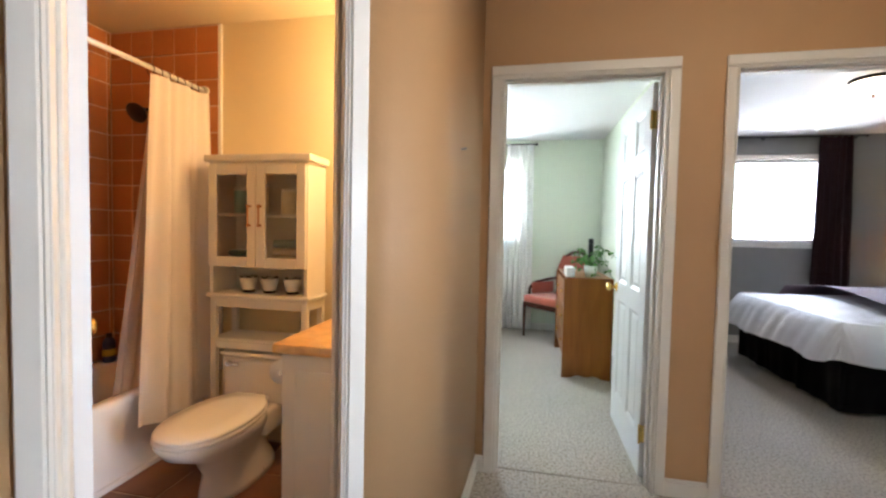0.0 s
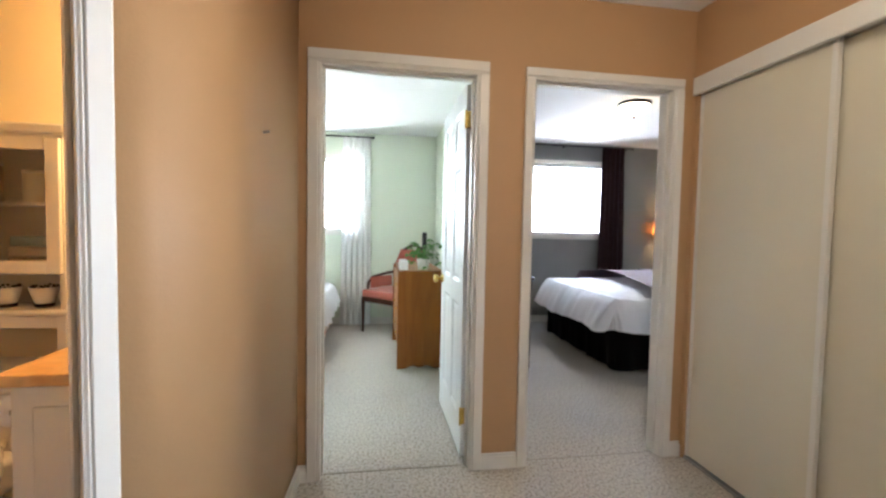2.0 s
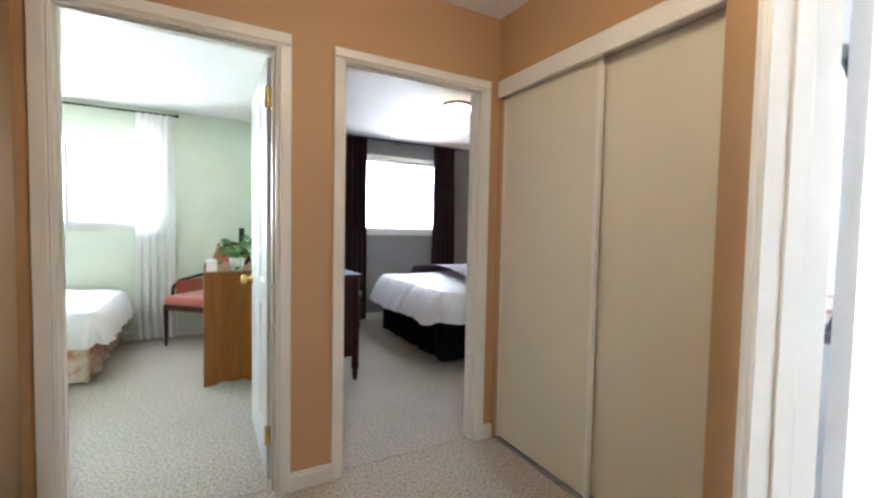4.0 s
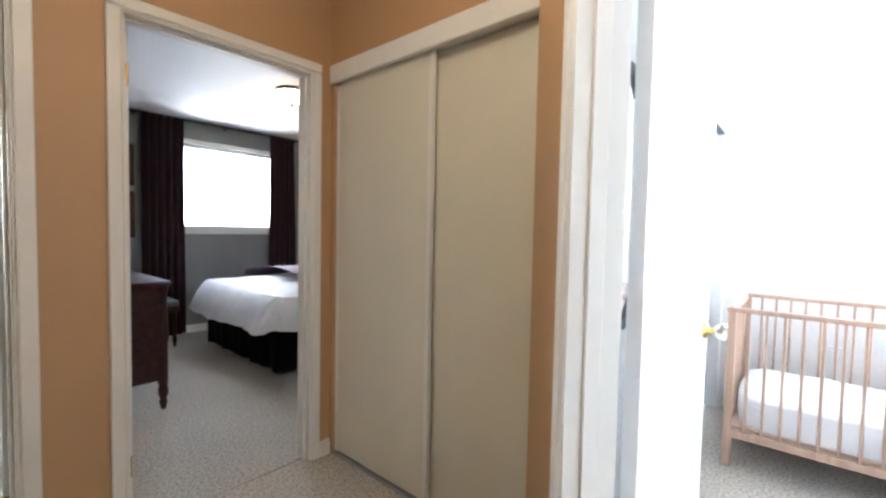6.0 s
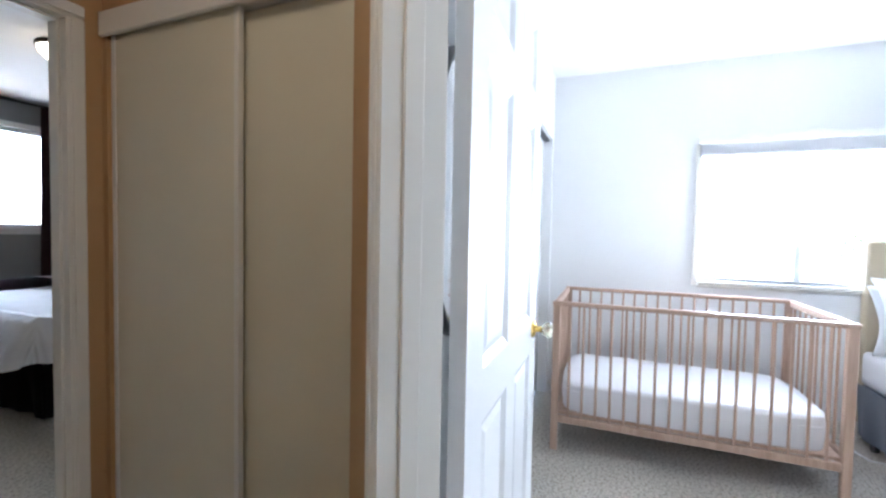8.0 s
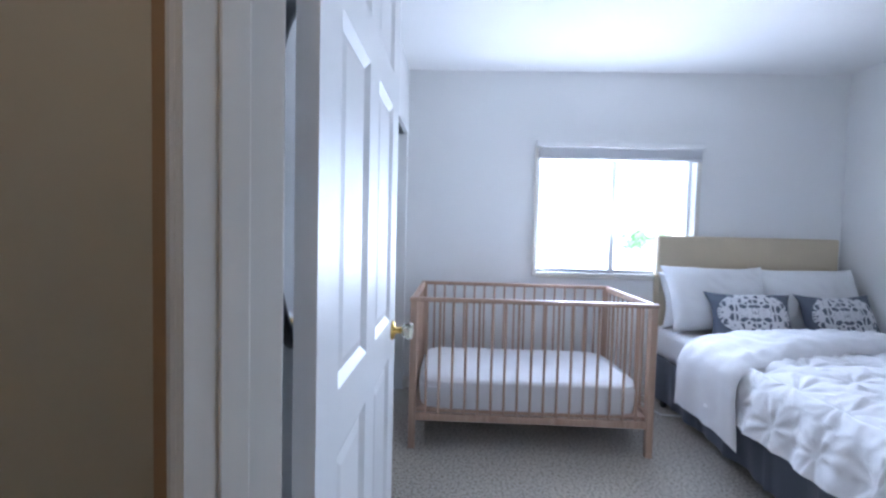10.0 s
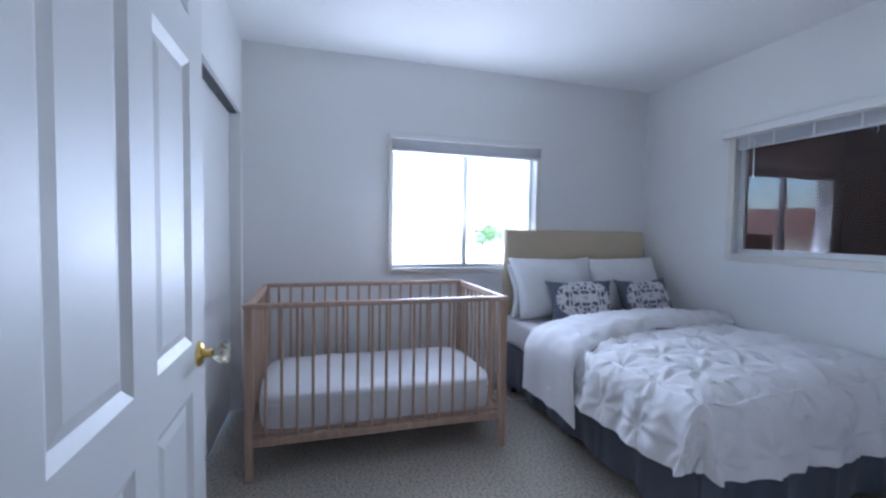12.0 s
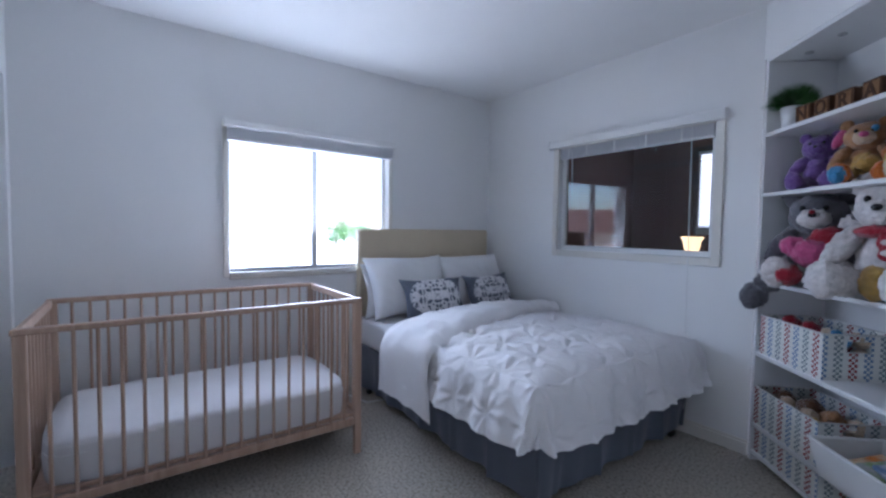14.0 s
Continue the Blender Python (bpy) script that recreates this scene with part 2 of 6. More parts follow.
def slab(name, p, q, material, label, th=0.05, z0=0.0, z1=2.47, holes=(), side=-1):
    """A wall face from p to q; its thickness lies to the right of that way (side -1) or the left (1)."""
    bm = B()
    ln = math.dist(p, q)
    gaps = []
    for a, b, c, d in holes:
        if c == 0 and d == DOOR_TOP:      # room for the jambs
            a, b, d = a - 0.018, b + 0.018, d + 0.018
        gaps.append((a, b, c, d))
    xs = sorted({0.0, ln} | {k for g in gaps for k in g[:2]})
    zs = sorted({z0, z1} | {k for g in gaps for k in g[2:]})
    nx, nz = len(xs) - 1, len(zs) - 1
    def solid(i, j):
        if not (0 <= i < nx and 0 <= j < nz):
            return False
        x, z = (xs[i] + xs[i + 1]) / 2, (zs[j] + zs[j + 1]) / 2
        return not any(a < x < b and c < z < d for a, b, c, d in gaps)
    seen = {}
    def vert(i, j, k):
        if (i, j, k) not in seen:
            seen[i, j, k] = bm.verts.new((xs[i], side * th * k, zs[j]))
        return seen[i, j, k]
    for i in range(nx):
        for j in range(nz):
            if not solid(i, j):
                continue
            ring = ((i, j), (i + 1, j), (i + 1, j + 1), (i, j + 1))
            for k in (0, 1):
                bm.faces.new([vert(*c, k) for c in ring])
            for e, (di, dj) in enumerate(((0, -1), (1, 0), (0, 1), (-1, 0))):
                if not solid(i + di, j + dj):
                    c, d = ring[e], ring[(e + 1) % 4]
                    bm.faces.new((vert(*c, 0), vert(*d, 0), vert(*d, 1), vert(*c, 1)))
    return tagged(part(name, bm, material, m=line_pose(p, q)), label, "wall", kind="structure")


def base(p, q, cuts=(), h=0.085, t=0.014, side=1, name="baseboard", label="painted white wooden baseboard along the wall"):
    bm = B()
    ln = math.dist(p, q)
    s = 0.0
    for a, b in list(cuts) + [(ln, ln)]:
        if a - s > 0.01:
            y0, y1 = sorted((0.0, side * t))
            box(bm, s, a, y0, y1, 0.0, h - 0.018)
            y0, y1 = sorted((0.0, side * t * 0.6))
            box(bm, s, a, y0, y1, h - 0.018, h, 0.004)
        s = b
    return tagged(part(name, bm, TRIM, m=line_pose(p, q)), label, "baseboard", kind="structure")


def casing(name, p, q, a, b, top, side=1, w=0.065, t=0.018, depth=0.11, stop=True, label="white painted door casing and jamb", jamb_side=-1):
    """Casing round an opening a..b of the wall from p to q, on the given side, with jambs through the wall."""
    th = tagged(new(name), label, "door frame", kind="structure")
    th.matrix_basis = line_pose(p, q)
    def face(s0, s1, z0, z1, upright, flip):
        bm = B()
        y = lambda k: side * k
        for k0, k1, d in ((0.0, 0.16, t * 0.7), (0.16, 1.0, t)):
            if flip:
                k0, k1 = 1 - k1, 1 - k0
            ya, yb = sorted((0, y(d)))
            if upright:
                box(bm, s0 + (s1 - s0) * k0, s0 + (s1 - s0) * k1, ya, yb, z0, z1, 0.004)
            else:
                box(bm, s0, s1, ya, yb, z0 + (z1 - z0) * k0, z0 + (z1 - z0) * k1, 0.004)
        return bm
    g = 0.006
    part("side_casing", face(a - w, a - g, 0, top + g, True, True), TRIM, th)
    part("side_casing", face(b + g, b + w, 0, top + g, True, False), TRIM, th)
    part("head_casing", face(a - w, b + w, top + g, top + w, False, False), TRIM, th)
    j = jamb_side * depth
    ya, yb = sorted((side * 0.006, j + jamb_side * 0.004))
    for s0, s1, z0, z1 in ((a - 0.016, a, 0, top), (b, b + 0.016, 0, top), (a - 0.016, b + 0.016, top, top + 0.016)):
        part("jamb", box(B(), s0, s1, ya, yb, z0, z1, 0.002), TRIM, th)
    if stop:
        ya, yb = sorted((j * 0.30, j * 0.62))
        for s0, s1, z0, z1 in ((a, a + 0.011, 0, top - 0.011), (b - 0.011, b, 0, top - 0.011), (a, b, top - 0.011, top)):
            part("door_stop", box(B(), s0, s1, ya, yb, z0, z1, 0.002), TRIM, th)
    return th


# ---------------------------------------------------------------- plan
H = 2.47
HALL_NW, CORNER_L, CORNER_R = (0.222, 2.97), (0.186, 2.06), (2.31, 1.724)
UB = Vector((0.766, 0.643))          # along the splayed bathroom wall
UC = Vector((-0.785, -0.62))         # along the splayed nursery wall
NB, NC = Vector((-0.643, 0.766)), Vector((0.62, -0.785))
BATH_END = (CORNER_L[0] - UB.x * 1.25, CORNER_L[1] - UB.y * 1.25)
NUR_CORNER = Vector((2.084, 1.607))   # free corner between the closet and the nursery doorway
UN = Vector((1.819 - 2.084, 1.369 - 1.607)).normalized()
NUR_END = (NUR_CORNER.x + UN.x * 1.45, NUR_CORNER.y + UN.y * 1.45)


def at2(p, u, s, n=None, k=0.0):
    return (p[0] + u.x * s + (n.x * k if n else 0), p[1] + u.y * s + (n.y * k if n else 0))


# floors: one carpet through hall and bedrooms, tiles in the bathroom
bm = B()
for x0, x1, y0, y1 in ((-2.6, 4.95, 3.0, 6.55), (0.14, 4.75, 1.55, 3.0), (-1.0, 4.75, -3.05, 1.55)):
    box(bm, x0, x1, y0, y1, -0.08, 0.0)
tagged(part("floor", bm, CARPET), "mottled beige and grey cut-pile carpet", "carpet", kind="structure")
for a, b in ((0.33, 1.085), (1.40, 2.17)):
    tagged(part("carpet_seam", box(B(), a, b, 3.015, 3.021, 0.0, 0.004, 0.001), mat("carpet_seam_thread", (0.40, 0.36, 0.30), 0.9, vary=0.2, scale=60)), "slightly raised carpet seam in a doorway", "carpet seam", kind="structure")
bm = B()
# runs on past the den's south wall, unseen, to keep sun off the blind
box(bm, -2.6, 4.95, -5.6, 6.6, H, H + 0.1)
tagged(part("ceiling", bm, CEIL), "white sprayed textured ceiling, run out as an unseen sunshade over the den window", "ceiling", kind="structure")

# hall
slab("wall_hall_north", (2.36, 2.97), (0.16, 2.97), BEIGE, "tan painted hall wall with two bedroom doorways", th=0.055, holes=((2.36 - 2.185, 2.36 - 1.40, 0, DOOR_TOP), (2.36 - 1.085, 2.36 - 0.33, 0, DOOR_TOP)))
ROUND = 0.15
ARC_N = (CORNER_L[0] + 0.006, CORNER_L[1] + ROUND)
ARC_S = at2(CORNER_L, UB, -ROUND)


def rounded_corner(name, material, th, z0, z1, label, category, ends=(), out=0.0):
    """The bend between the two hall walls, swept through a soft curve to the given ends; out lays it proud of the wall."""
    bm = B()
    n = 14
    a, m, b = Vector(ARC_N), Vector(CORNER_L), Vector(ARC_S)
    line = []
    for i in range(n + 1):
        t = i / n
        line.append((a * (1 - t) ** 2 + m * 2 * t * (1 - t) + b * t * t, ((m - a) * (1 - t) + (b - m) * t).normalized()))
    if ends:
        p, q = Vector(ends[0]), Vector(ends[1])
        line = [(p, line[0][1]), (a + (p - a) * 0.01, line[0][1])] + line + [(b + (q - b) * 0.01, line[-1][1]), (q, line[-1][1])]
    front = []
    for p, d in line:
        o = Vector((-d.y, d.x))
        f, k = p + o * out, p - o * th
        front.append([bm.verts.new((r.x, r.y, z)) for r, z in ((f, z0), (f, z1), (k, z1), (k, z0))])
    for r, q in zip(front, front[1:]):
        for i in range(4):
            bm.faces.new((r[i], q[i], q[(i + 1) % 4], r[(i + 1) % 4])).smooth = i == 0
    bm.faces.new(front[0])
    bm.faces.new(front[-1])
    return tagged(part(name, bm, material), label, category, kind="structure")


rounded_corner("wall_hall_west", BEIGE, 0.04, 0.0, H, "tan painted hall wall with a rounded corner beside the bathroom", "wall", (HALL_NW, at2(CORNER_L, UB, -0.277)))
LB = math.dist(CORNER_L, BATH_END)
slab("wall_hall_splay_west", CORNER_L, BATH_END, BEIGE, "tan painted splayed wall with the bathroom doorway", th=0.055, holes=((0.0, 0.277, 0, 2.47), (0.295, 0.905, 0, DOOR_TOP)))
slab("wall_hall_back_west", BATH_END, (BATH_END[0], -3.0), BEIGE, "tan painted hall wall")
slab("wall_hall_back", (BATH_END[0], -3.0), (NUR_END[0], -3.0), BEIGE, "tan painted end wall of the hall")
slab("wall_hall_back_east", (NUR_END[0], -3.0), NUR_END, BEIGE, "tan painted hall wall")
slab("wall_hall_splay_east", NUR_END, NUR_CORNER, BEIGE, "tan painted splayed wall with the nursery doorway", th=0.055, holes=((1.45 - 1.16, 1.45 - 0.355, 0, DOOR_TOP),))
slab("wall_hall_return", NUR_CORNER, (2.31, 1.625), BEIGE, "short tan wall between the closet and the nursery doorway", th=0.05)
slab("wall_hall_east", (2.31, 1.60), (2.31, 3.02), BEIGE, "tan painted wall over the hall closet", th=0.06, holes=((0.035, 1.339, 0, 2.05),))

# green room
YF = 6.45
slab("wall_green_south", (-2.4, 3.08), (1.372, 3.08), GREEN, "pale green bedroom wall with a doorway", th=0.052, holes=((2.4 + 0.33, 2.4 + 1.085, 0, DOOR_TOP),))
slab("wall_green_north", (1.372, YF), (-2.4, YF), GREEN, "pale green bedroom wall with a window", th=0.14, holes=((1.372 - 0.33, 1.372 + 1.15, 1.225, 2.13),))
slab("wall_green_east", (1.372, 3.08), (1.372, YF), GREEN, "pale green bedroom wall", th=0.010)
slab("wall_green_west", (-2.4, YF), (-2.4, 3.08), GREEN, "pale green bedroom wall", th=0.05)
# grey room
slab("wall_grey_south", (1.395, 3.08), (4.85, 3.08), GREY, "grey bedroom wall with a doorway", th=0.052, holes=((0.005, 0.79, 0, DOOR_TOP),))
slab("wall_grey_north", (4.85, YF), (1.395, YF), GREY, "grey bedroom wall with a window", th=0.14, holes=((4.85 - 3.80, 4.85 - 2.60, 1.22, 2.19),))
slab("wall_grey_west", (1.395, YF), (1.395, 3.08), GREY, "grey bedroom wall", th=0.010)
# lighter, warmer grey: the bedside lamp's glow is put into the paint
slab("wall_grey_east", (4.85, 3.08), (4.85, YF), mat("lamplit_grey_wall_paint", (0.34, 0.30, 0.25), 0.6, vary=0.03, bump=0.06, bscale=90), "grey bedroom wall behind the bed, coloured warm for the lamp glow", th=0.05)
# bathroom
slab("wall_bath_north", (0.12, 3.0), (-2.12, 3.0), CREAM, "cream bathroom wall behind the toilet", th=0.025)
slab("wall_bath_east", (0.12, 2.12), (0.12, 3.0), CREAM, "cream bathroom wall beside the vanity", th=0.03)
pb, qb = at2(CORNER_L, UB, -1.25, NB, 0.11), at2(CORNER_L, UB, 0.03, NB, 0.11)
slab("wall_bath_splay", pb, qb, CREAM, "cream bathroom wall round the doorway", th=0.053, holes=((1.25 - 0.905, 1.25 - 0.295, 0, DOOR_TOP),))
slab("wall_bath_south", (-2.12, 1.42), (pb[0] + 0.05, 1.42), CREAM, "cream bathroom wall at the foot of the tub", th=0.05)
slab("wall_bath_west", (-2.12, 3.0), (-2.12, 1.42), CREAM, "bathroom wall along the tub", th=0.05)
# nursery
XE, YS, YN = 4.64, -1.83, 1.46
pc, qc = at2(CORNER_R, UC, 0.20, NC, 0.085), at2(CORNER_R, UC, 1.70, NC, 0.085)
slab("wall_nursery_splay", pc, qc, WHITE, "white nursery wall round the doorway", th=0.029, holes=((0.605 - 0.20, 1.41 - 0.20, 0, DOOR_TOP),))
slab("wall_nursery_north", (XE, YN), (2.1, YN), WHITE, "white nursery wall with a wide closet opening", th=0.10, holes=((0.06, 2.0, 0, 1.985),))
slab("wall_nursery_east", (XE, YS), (XE, YN), WHITE, "white nursery wall with a sliding window", th=0.15, holes=((1.83 - 0.735, 1.83 + 0.445, 0.945, 1.90),))
SH0 = Vector((2.415, -1.80))
SE, SD = Vector((-0.74, 0.672)), Vector((-0.672, -0.74))
slab("wall_nursery_south", (2.43, YS), (XE, YS), WHITE, "white nursery wall with an interior window", th=0.10, holes=((2.655 - 2.43, 3.79 - 2.43, 1.10, 1.90),))
sh1 = SH0 + SE * 1.06
slab("wall_nursery_west", qc, (sh1.x, sh1.y), WHITE, "white nursery wall", th=0.06)


# ---------------------------------------------------------------- trim
NP, NQ = (2.36, 2.97), (0.16, 2.97)
casing("door_frame_1", NP, NQ, 2.36 - 1.085, 2.36 - 0.33, DOOR_TOP, side=1, jamb_side=-1)
casing("door_frame_2", NP, NQ, 2.36 - 2.185, 2.36 - 1.40, DOOR_TOP, side=1, jamb_side=-1, w=0.058)
casing("door_frame_3", CORNER_L, BATH_END, 0.295, 0.905, DOOR_TOP, side=1, jamb_side=-1)
casing("door_frame_4", NUR_END, NUR_CORNER, 1.45 - 1.16, 1.45 - 0.355, DOOR_TOP, side=1, w=0.058, t=0.015, jamb_side=-1, depth=0.108)
base(NP, NQ, ((0.0, 0.05), (2.36 - 2.243, 2.36 - 1.342), (2.36 - 1.15, 2.36 - 0.265)))
base(HALL_NW, ARC_N)
rounded_corner("baseboard_corner", TRIM, 0.0, 0.0, 0.085, "white baseboard round the corner", "baseboard", out=0.014)
base(CORNER_L, BATH_END, ((0.0, ROUND), (0.23, 0.97)))
base(NUR_END, NUR_CORNER, ((0.23, 1.155),))
base(NUR_CORNER, (2.31, 1.625))
base((1.372, YF), (-2.4, YF), side=1)
base((4.85, YF), (1.395, YF), side=1)
base((1.372, 3.9), (1.372, YF))
base((4.85, 3.08), (4.85, YF))
base((XE, YS), (XE, YN))
base((2.43, YS), (XE, YS))
base((XE, YN), (2.1, YN), ((0.055, 2.005),))


# ---------------------------------------------------------------- doors
def six_panel(w, h, t):
    """Moulded six-panel leaf, hinge edge at x = 0, thickness along +y."""
    bm = B()
    st, ms = 0.115, 0.105
    zs = [0.0, 0.20, 0.83, 0.945, 1.60, 1.70, 1.915, h]
    xs = [st, (w - ms) / 2, (w + ms) / 2, w - st]
    box(bm, 0, st, 0, t, 0, h)
    box(bm, w - st, w, 0, t, 0, h)
    for z0, z1 in ((0, zs[1]), (zs[2], zs[3]), (zs[4], zs[5]), (zs[6], h)):
        box(bm, st, w - st, 0, t, z0, z1)
    for z0, z1 in ((zs[1], zs[2]), (zs[3], zs[4]), (zs[5], zs[6])):
        box(bm, xs[1], xs[2], 0, t, z0, z1)
        for x0, x1 in ((xs[0], xs[1]), (xs[2], xs[3])):
            box(bm, x0, x1, t * 0.30, t * 0.70, z0, z1)
            for side in (0, 1):
                y_out, y_in = (0.0, t * 0.30) if side == 0 else (t, t * 0.70)
                # sloped moulding round the panel and raised field
                m = 0.022
                o = [(x0, z0), (x1, z0), (x1, z1), (x0, z1)]
                i = [(x0 + m, z0 + m), (x1 - m, z0 + m), (x1 - m, z1 - m), (x0 + m, z1 - m)]
                f = [(x0 + 2 * m, z0 + 2 * m), (x1 - 2 * m, z0 + 2 * m), (x1 - 2 * m, z1 - 2 * m), (x0 + 2 * m, z1 - 2 * m)]
                d = -1 if side == 0 else 1
                lev = [(o, y_out), (i, y_in + d * 0.001), (f, y_in + d * 0.006)]
                vv = [[bm.verts.new((x, y, z)) for x, z in pts] for pts, y in lev]
                for p, q in zip(vv, vv[1:]):
                    for k in range(4):
                        bm.faces.new((p[k], p[(k + 1) % 4], q[(k + 1) % 4], q[k]))
                bm.faces.new(vv[2])
    return bm


def knob(parent, x, t, z, material, glass=False):
    for d, y in ((-1, 0.0), (1, t)):
        m = pose(x, y, z, 90 * (1 if d < 0 else -1))
        rose = part("rose", lathe(B(), [(0, 0), (0.031, 0), (0.031, 0.004), (0.024, 0.010), (0.011, 0.013), (0.010, 0.034), (0, 0.034)]), BRASS, parent, smooth=True, m=m)
        prof = [(0, 0.030), (0.012, 0.031), (0.020, 0.038), (0.029, 0.052), (0.030, 0.060), (0.022, 0.068), (0, 0.070)]
        part("door_knob", lathe(B(), prof, seg=8 if glass else 24), material, parent, "faceted clear knob on brass" if glass else "brass door knob", smooth=not glass, m=m)


def door(name, w, m, label, lever=False, acrylic=False, t=0.035):
    d = thing(name, label, "door", m, kind="structure")
    part("leaf", six_panel(w, 2.02, t), DOORW, d)
    for z in (0.18, 1.79):
        bm = B()
        box(bm, -0.003, 0.0, 0.002, t - 0.002, z, z + 0.09)
        cyl(bm, (-0.006, t + 0.003, z - 0.004), (-0.006, t + 0.003, z + 0.094), 0.006, seg=12)
        part("hinge", bm, BRASS, d, "brass butt hinge")
    knob(d, w - 0.062, t, 0.905, ACRYL if acrylic else BRASS, acrylic)
    return d


ACRYL = glass_mat("clear_acrylic", 0.04, (0.95, 0.93, 0.75))
door("door_1", 0.75, pose(1.097, 3.088, 0.012, 0, 0, 90), "white six-panel door standing open into the green bedroom")
door("door_2", 0.76, pose(1.437, 3.090, 0.012, 0, 0, 91), "white six-panel door standing open in the grey bedroom")
hb = at2(CORNER_L, UB, -0.905 + 0.036, NB, 0.118)
door("door_3", 0.60, pose(hb[0], hb[1], 0.012, 0, 0, 147), "white bathroom door standing open")
door("door_4", 0.80, pose(1.945, 1.258, 0.012, 0, 0, 0.2), "white six-panel nursery door standing open with a clear knob", acrylic=True)


# ---------------------------------------------------------------- hall closet
def hall_closet():
    c = tagged(new("closet_1"), "hall closet with two cream sliding doors under a white fascia", "closet", kind="structure")
    bm = B()
    box(bm, 2.288, 2.309, 1.628, 2.955, 2.012, 2.105, 0.003)
    part("fascia", bm, TRIM, c, "white painted track fascia")
    bm = B()
    box(bm, 2.322, 2.395, 1.640, 2.936, 2.03, 2.048)
    part("track", bm, TRIM, c)
    for y0, y1, x, z1 in ((2.245, 2.938, 2.330, 2.026), (1.640, 2.318, 2.370, 2.024)):
        p = part("sliding_door", box(B(), x, x + 0.016, y0, y1, 0.022, z1, 0.002), PANEL, c, "cream laminate sliding door")
        for ya, yb in ((y0 - 0.001, y0 + 0.022), (y1 - 0.022, y1 + 0.001)):
            part("edge_strip", box(B(), x - 0.004, x + 0.020, ya, yb, 0.018, z1 + 0.003, 0.002), TRIM if x < 2.35 else PANEL, p)
    part("floor_track", box(B(), 2.316, 2.40, 1.640, 2.936, 0.0, 0.014, 0.002), STEEL, c)
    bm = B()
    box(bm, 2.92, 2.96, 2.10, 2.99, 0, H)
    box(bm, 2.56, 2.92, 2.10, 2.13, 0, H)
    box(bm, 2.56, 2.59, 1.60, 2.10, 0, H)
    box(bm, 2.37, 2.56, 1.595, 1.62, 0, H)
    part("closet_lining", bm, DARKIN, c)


hall_closet()
tagged(part("nail", cyl(B(), (0.20, 2.42, 1.586), (0.222, 2.42, 1.59), 0.004, seg=8), STEEL), "small nail still stuck in the tan wall", "nail")


def nursery_closet():
    c = tagged(new("closet_2"), "nursery closet with white sliding doors", "closet", kind="structure")
    for x0, x1, y, in ((2.66, 3.64, 1.492), (3.60, 4.575, 1.528)):
        part("sliding_door", box(B(), x0, x1, y, y + 0.016, 0.02, 1.975, 0.002), DOORW, c)
    # black colour stands in for the shadow on the track
    part("track", box(B(), 2.645, 4.578, 1.485, 1.555, 1.970, 1.984), BLACK, c, "closet track coloured black for the shadow it lies in")
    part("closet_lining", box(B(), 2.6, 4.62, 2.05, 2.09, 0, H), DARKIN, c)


nursery_closet()


# ---------------------------------------------------------------- windows
def window(name, label, p, q, a, b, z0, z1, depth, frame_w=0.035, mullion=0.5, trim=0.055, sill=True, bars=True, glass=GLASS):
    """A sliding window in the opening a..b of the wall from p to q (room to the left)."""
    w = tagged(new(name), label, "window", kind="structure")
    w.matrix_basis = line_pose(p, q)
    y0, y1 = -depth * 0.72, -depth * 0.40
    f = B()
    for s0, s1, c, d in ((a, a + frame_w, z0, z1), (b - frame_w, b, z0, z1), (a + frame_w, b - frame_w, z0, z0 + frame_w), (a + frame_w, b - frame_w, z1 - frame_w, z1)):
        box(f, s0, s1, y0, y1, c, d, 0.003)
    part("window_frame", f, VINYL, w)
    mid = a + (b - a) * mullion
    if bars:
        part("mullion", box(B(), mid - 0.018, mid + 0.018, y0 - 0.004, y1 + 0.006, z0 + frame_w, z1 - frame_w, 0.003), VINYL, w)
        spans = ((a + frame_w, mid - 0.018), (mid + 0.018, b - frame_w))
    else:
        spans = ((a + frame_w, b - frame_w),)
    ym = (y0 + y1) / 2
    for s0, s1 in spans:
        g = part("pane", box(B(), s0, s1, ym - 0.002, ym + 0.002, z0 + frame_w, z1 - frame_w), glass, w)
        g.visible_shadow = False
    if trim:
        for s0, s1, c, d in ((a - trim, a, z0 - trim, z1 + trim), (b, b + trim, z0 - trim, z1 + trim), (a, b, z1, z1 + trim)):
            part("casing", box(B(), s0, s1, 0.0, 0.014, c, d, 0.003), TRIM, w)
        if sill:
            part("window_sill", box(B(), a, b, y1, 0.03, z0 - 0.03, z0, 0.004), TRIM, w)
            part("apron", box(B(), a, b, 0.0, 0.013, z0 - trim - 0.012, z0 - 0.031, 0.003), TRIM, w)
        else:
            part("casing", box(B(), a, b, 0.0, 0.014, z0 - trim, z0, 0.003), TRIM, w)
    return w


window("window_1", "white framed window in the green bedroom wall", (1.372, YF), (-2.4, YF), 1.042, 2.522, 1.225, 2.13, 0.14, mullion=0.5)
window("window_2", "white framed window in the grey bedroom wall", (4.85, YF), (1.395, YF), 1.05, 2.25, 1.22, 2.19, 0.14, bars=False)
window("window_3", "white sliding window in the nursery wall", (XE, YS), (XE, YN), 1.095, 2.275, 0.945, 1.90, 0.15, frame_w=0.022, mullion=0.50, trim=0.035)
window("window_4", "fixed interior window between nursery and den", (2.43, YS), (XE, YS), 0.225, 1.36, 1.10, 1.90, 0.10, bars=False, trim=0.05, sill=False, glass=THIN)


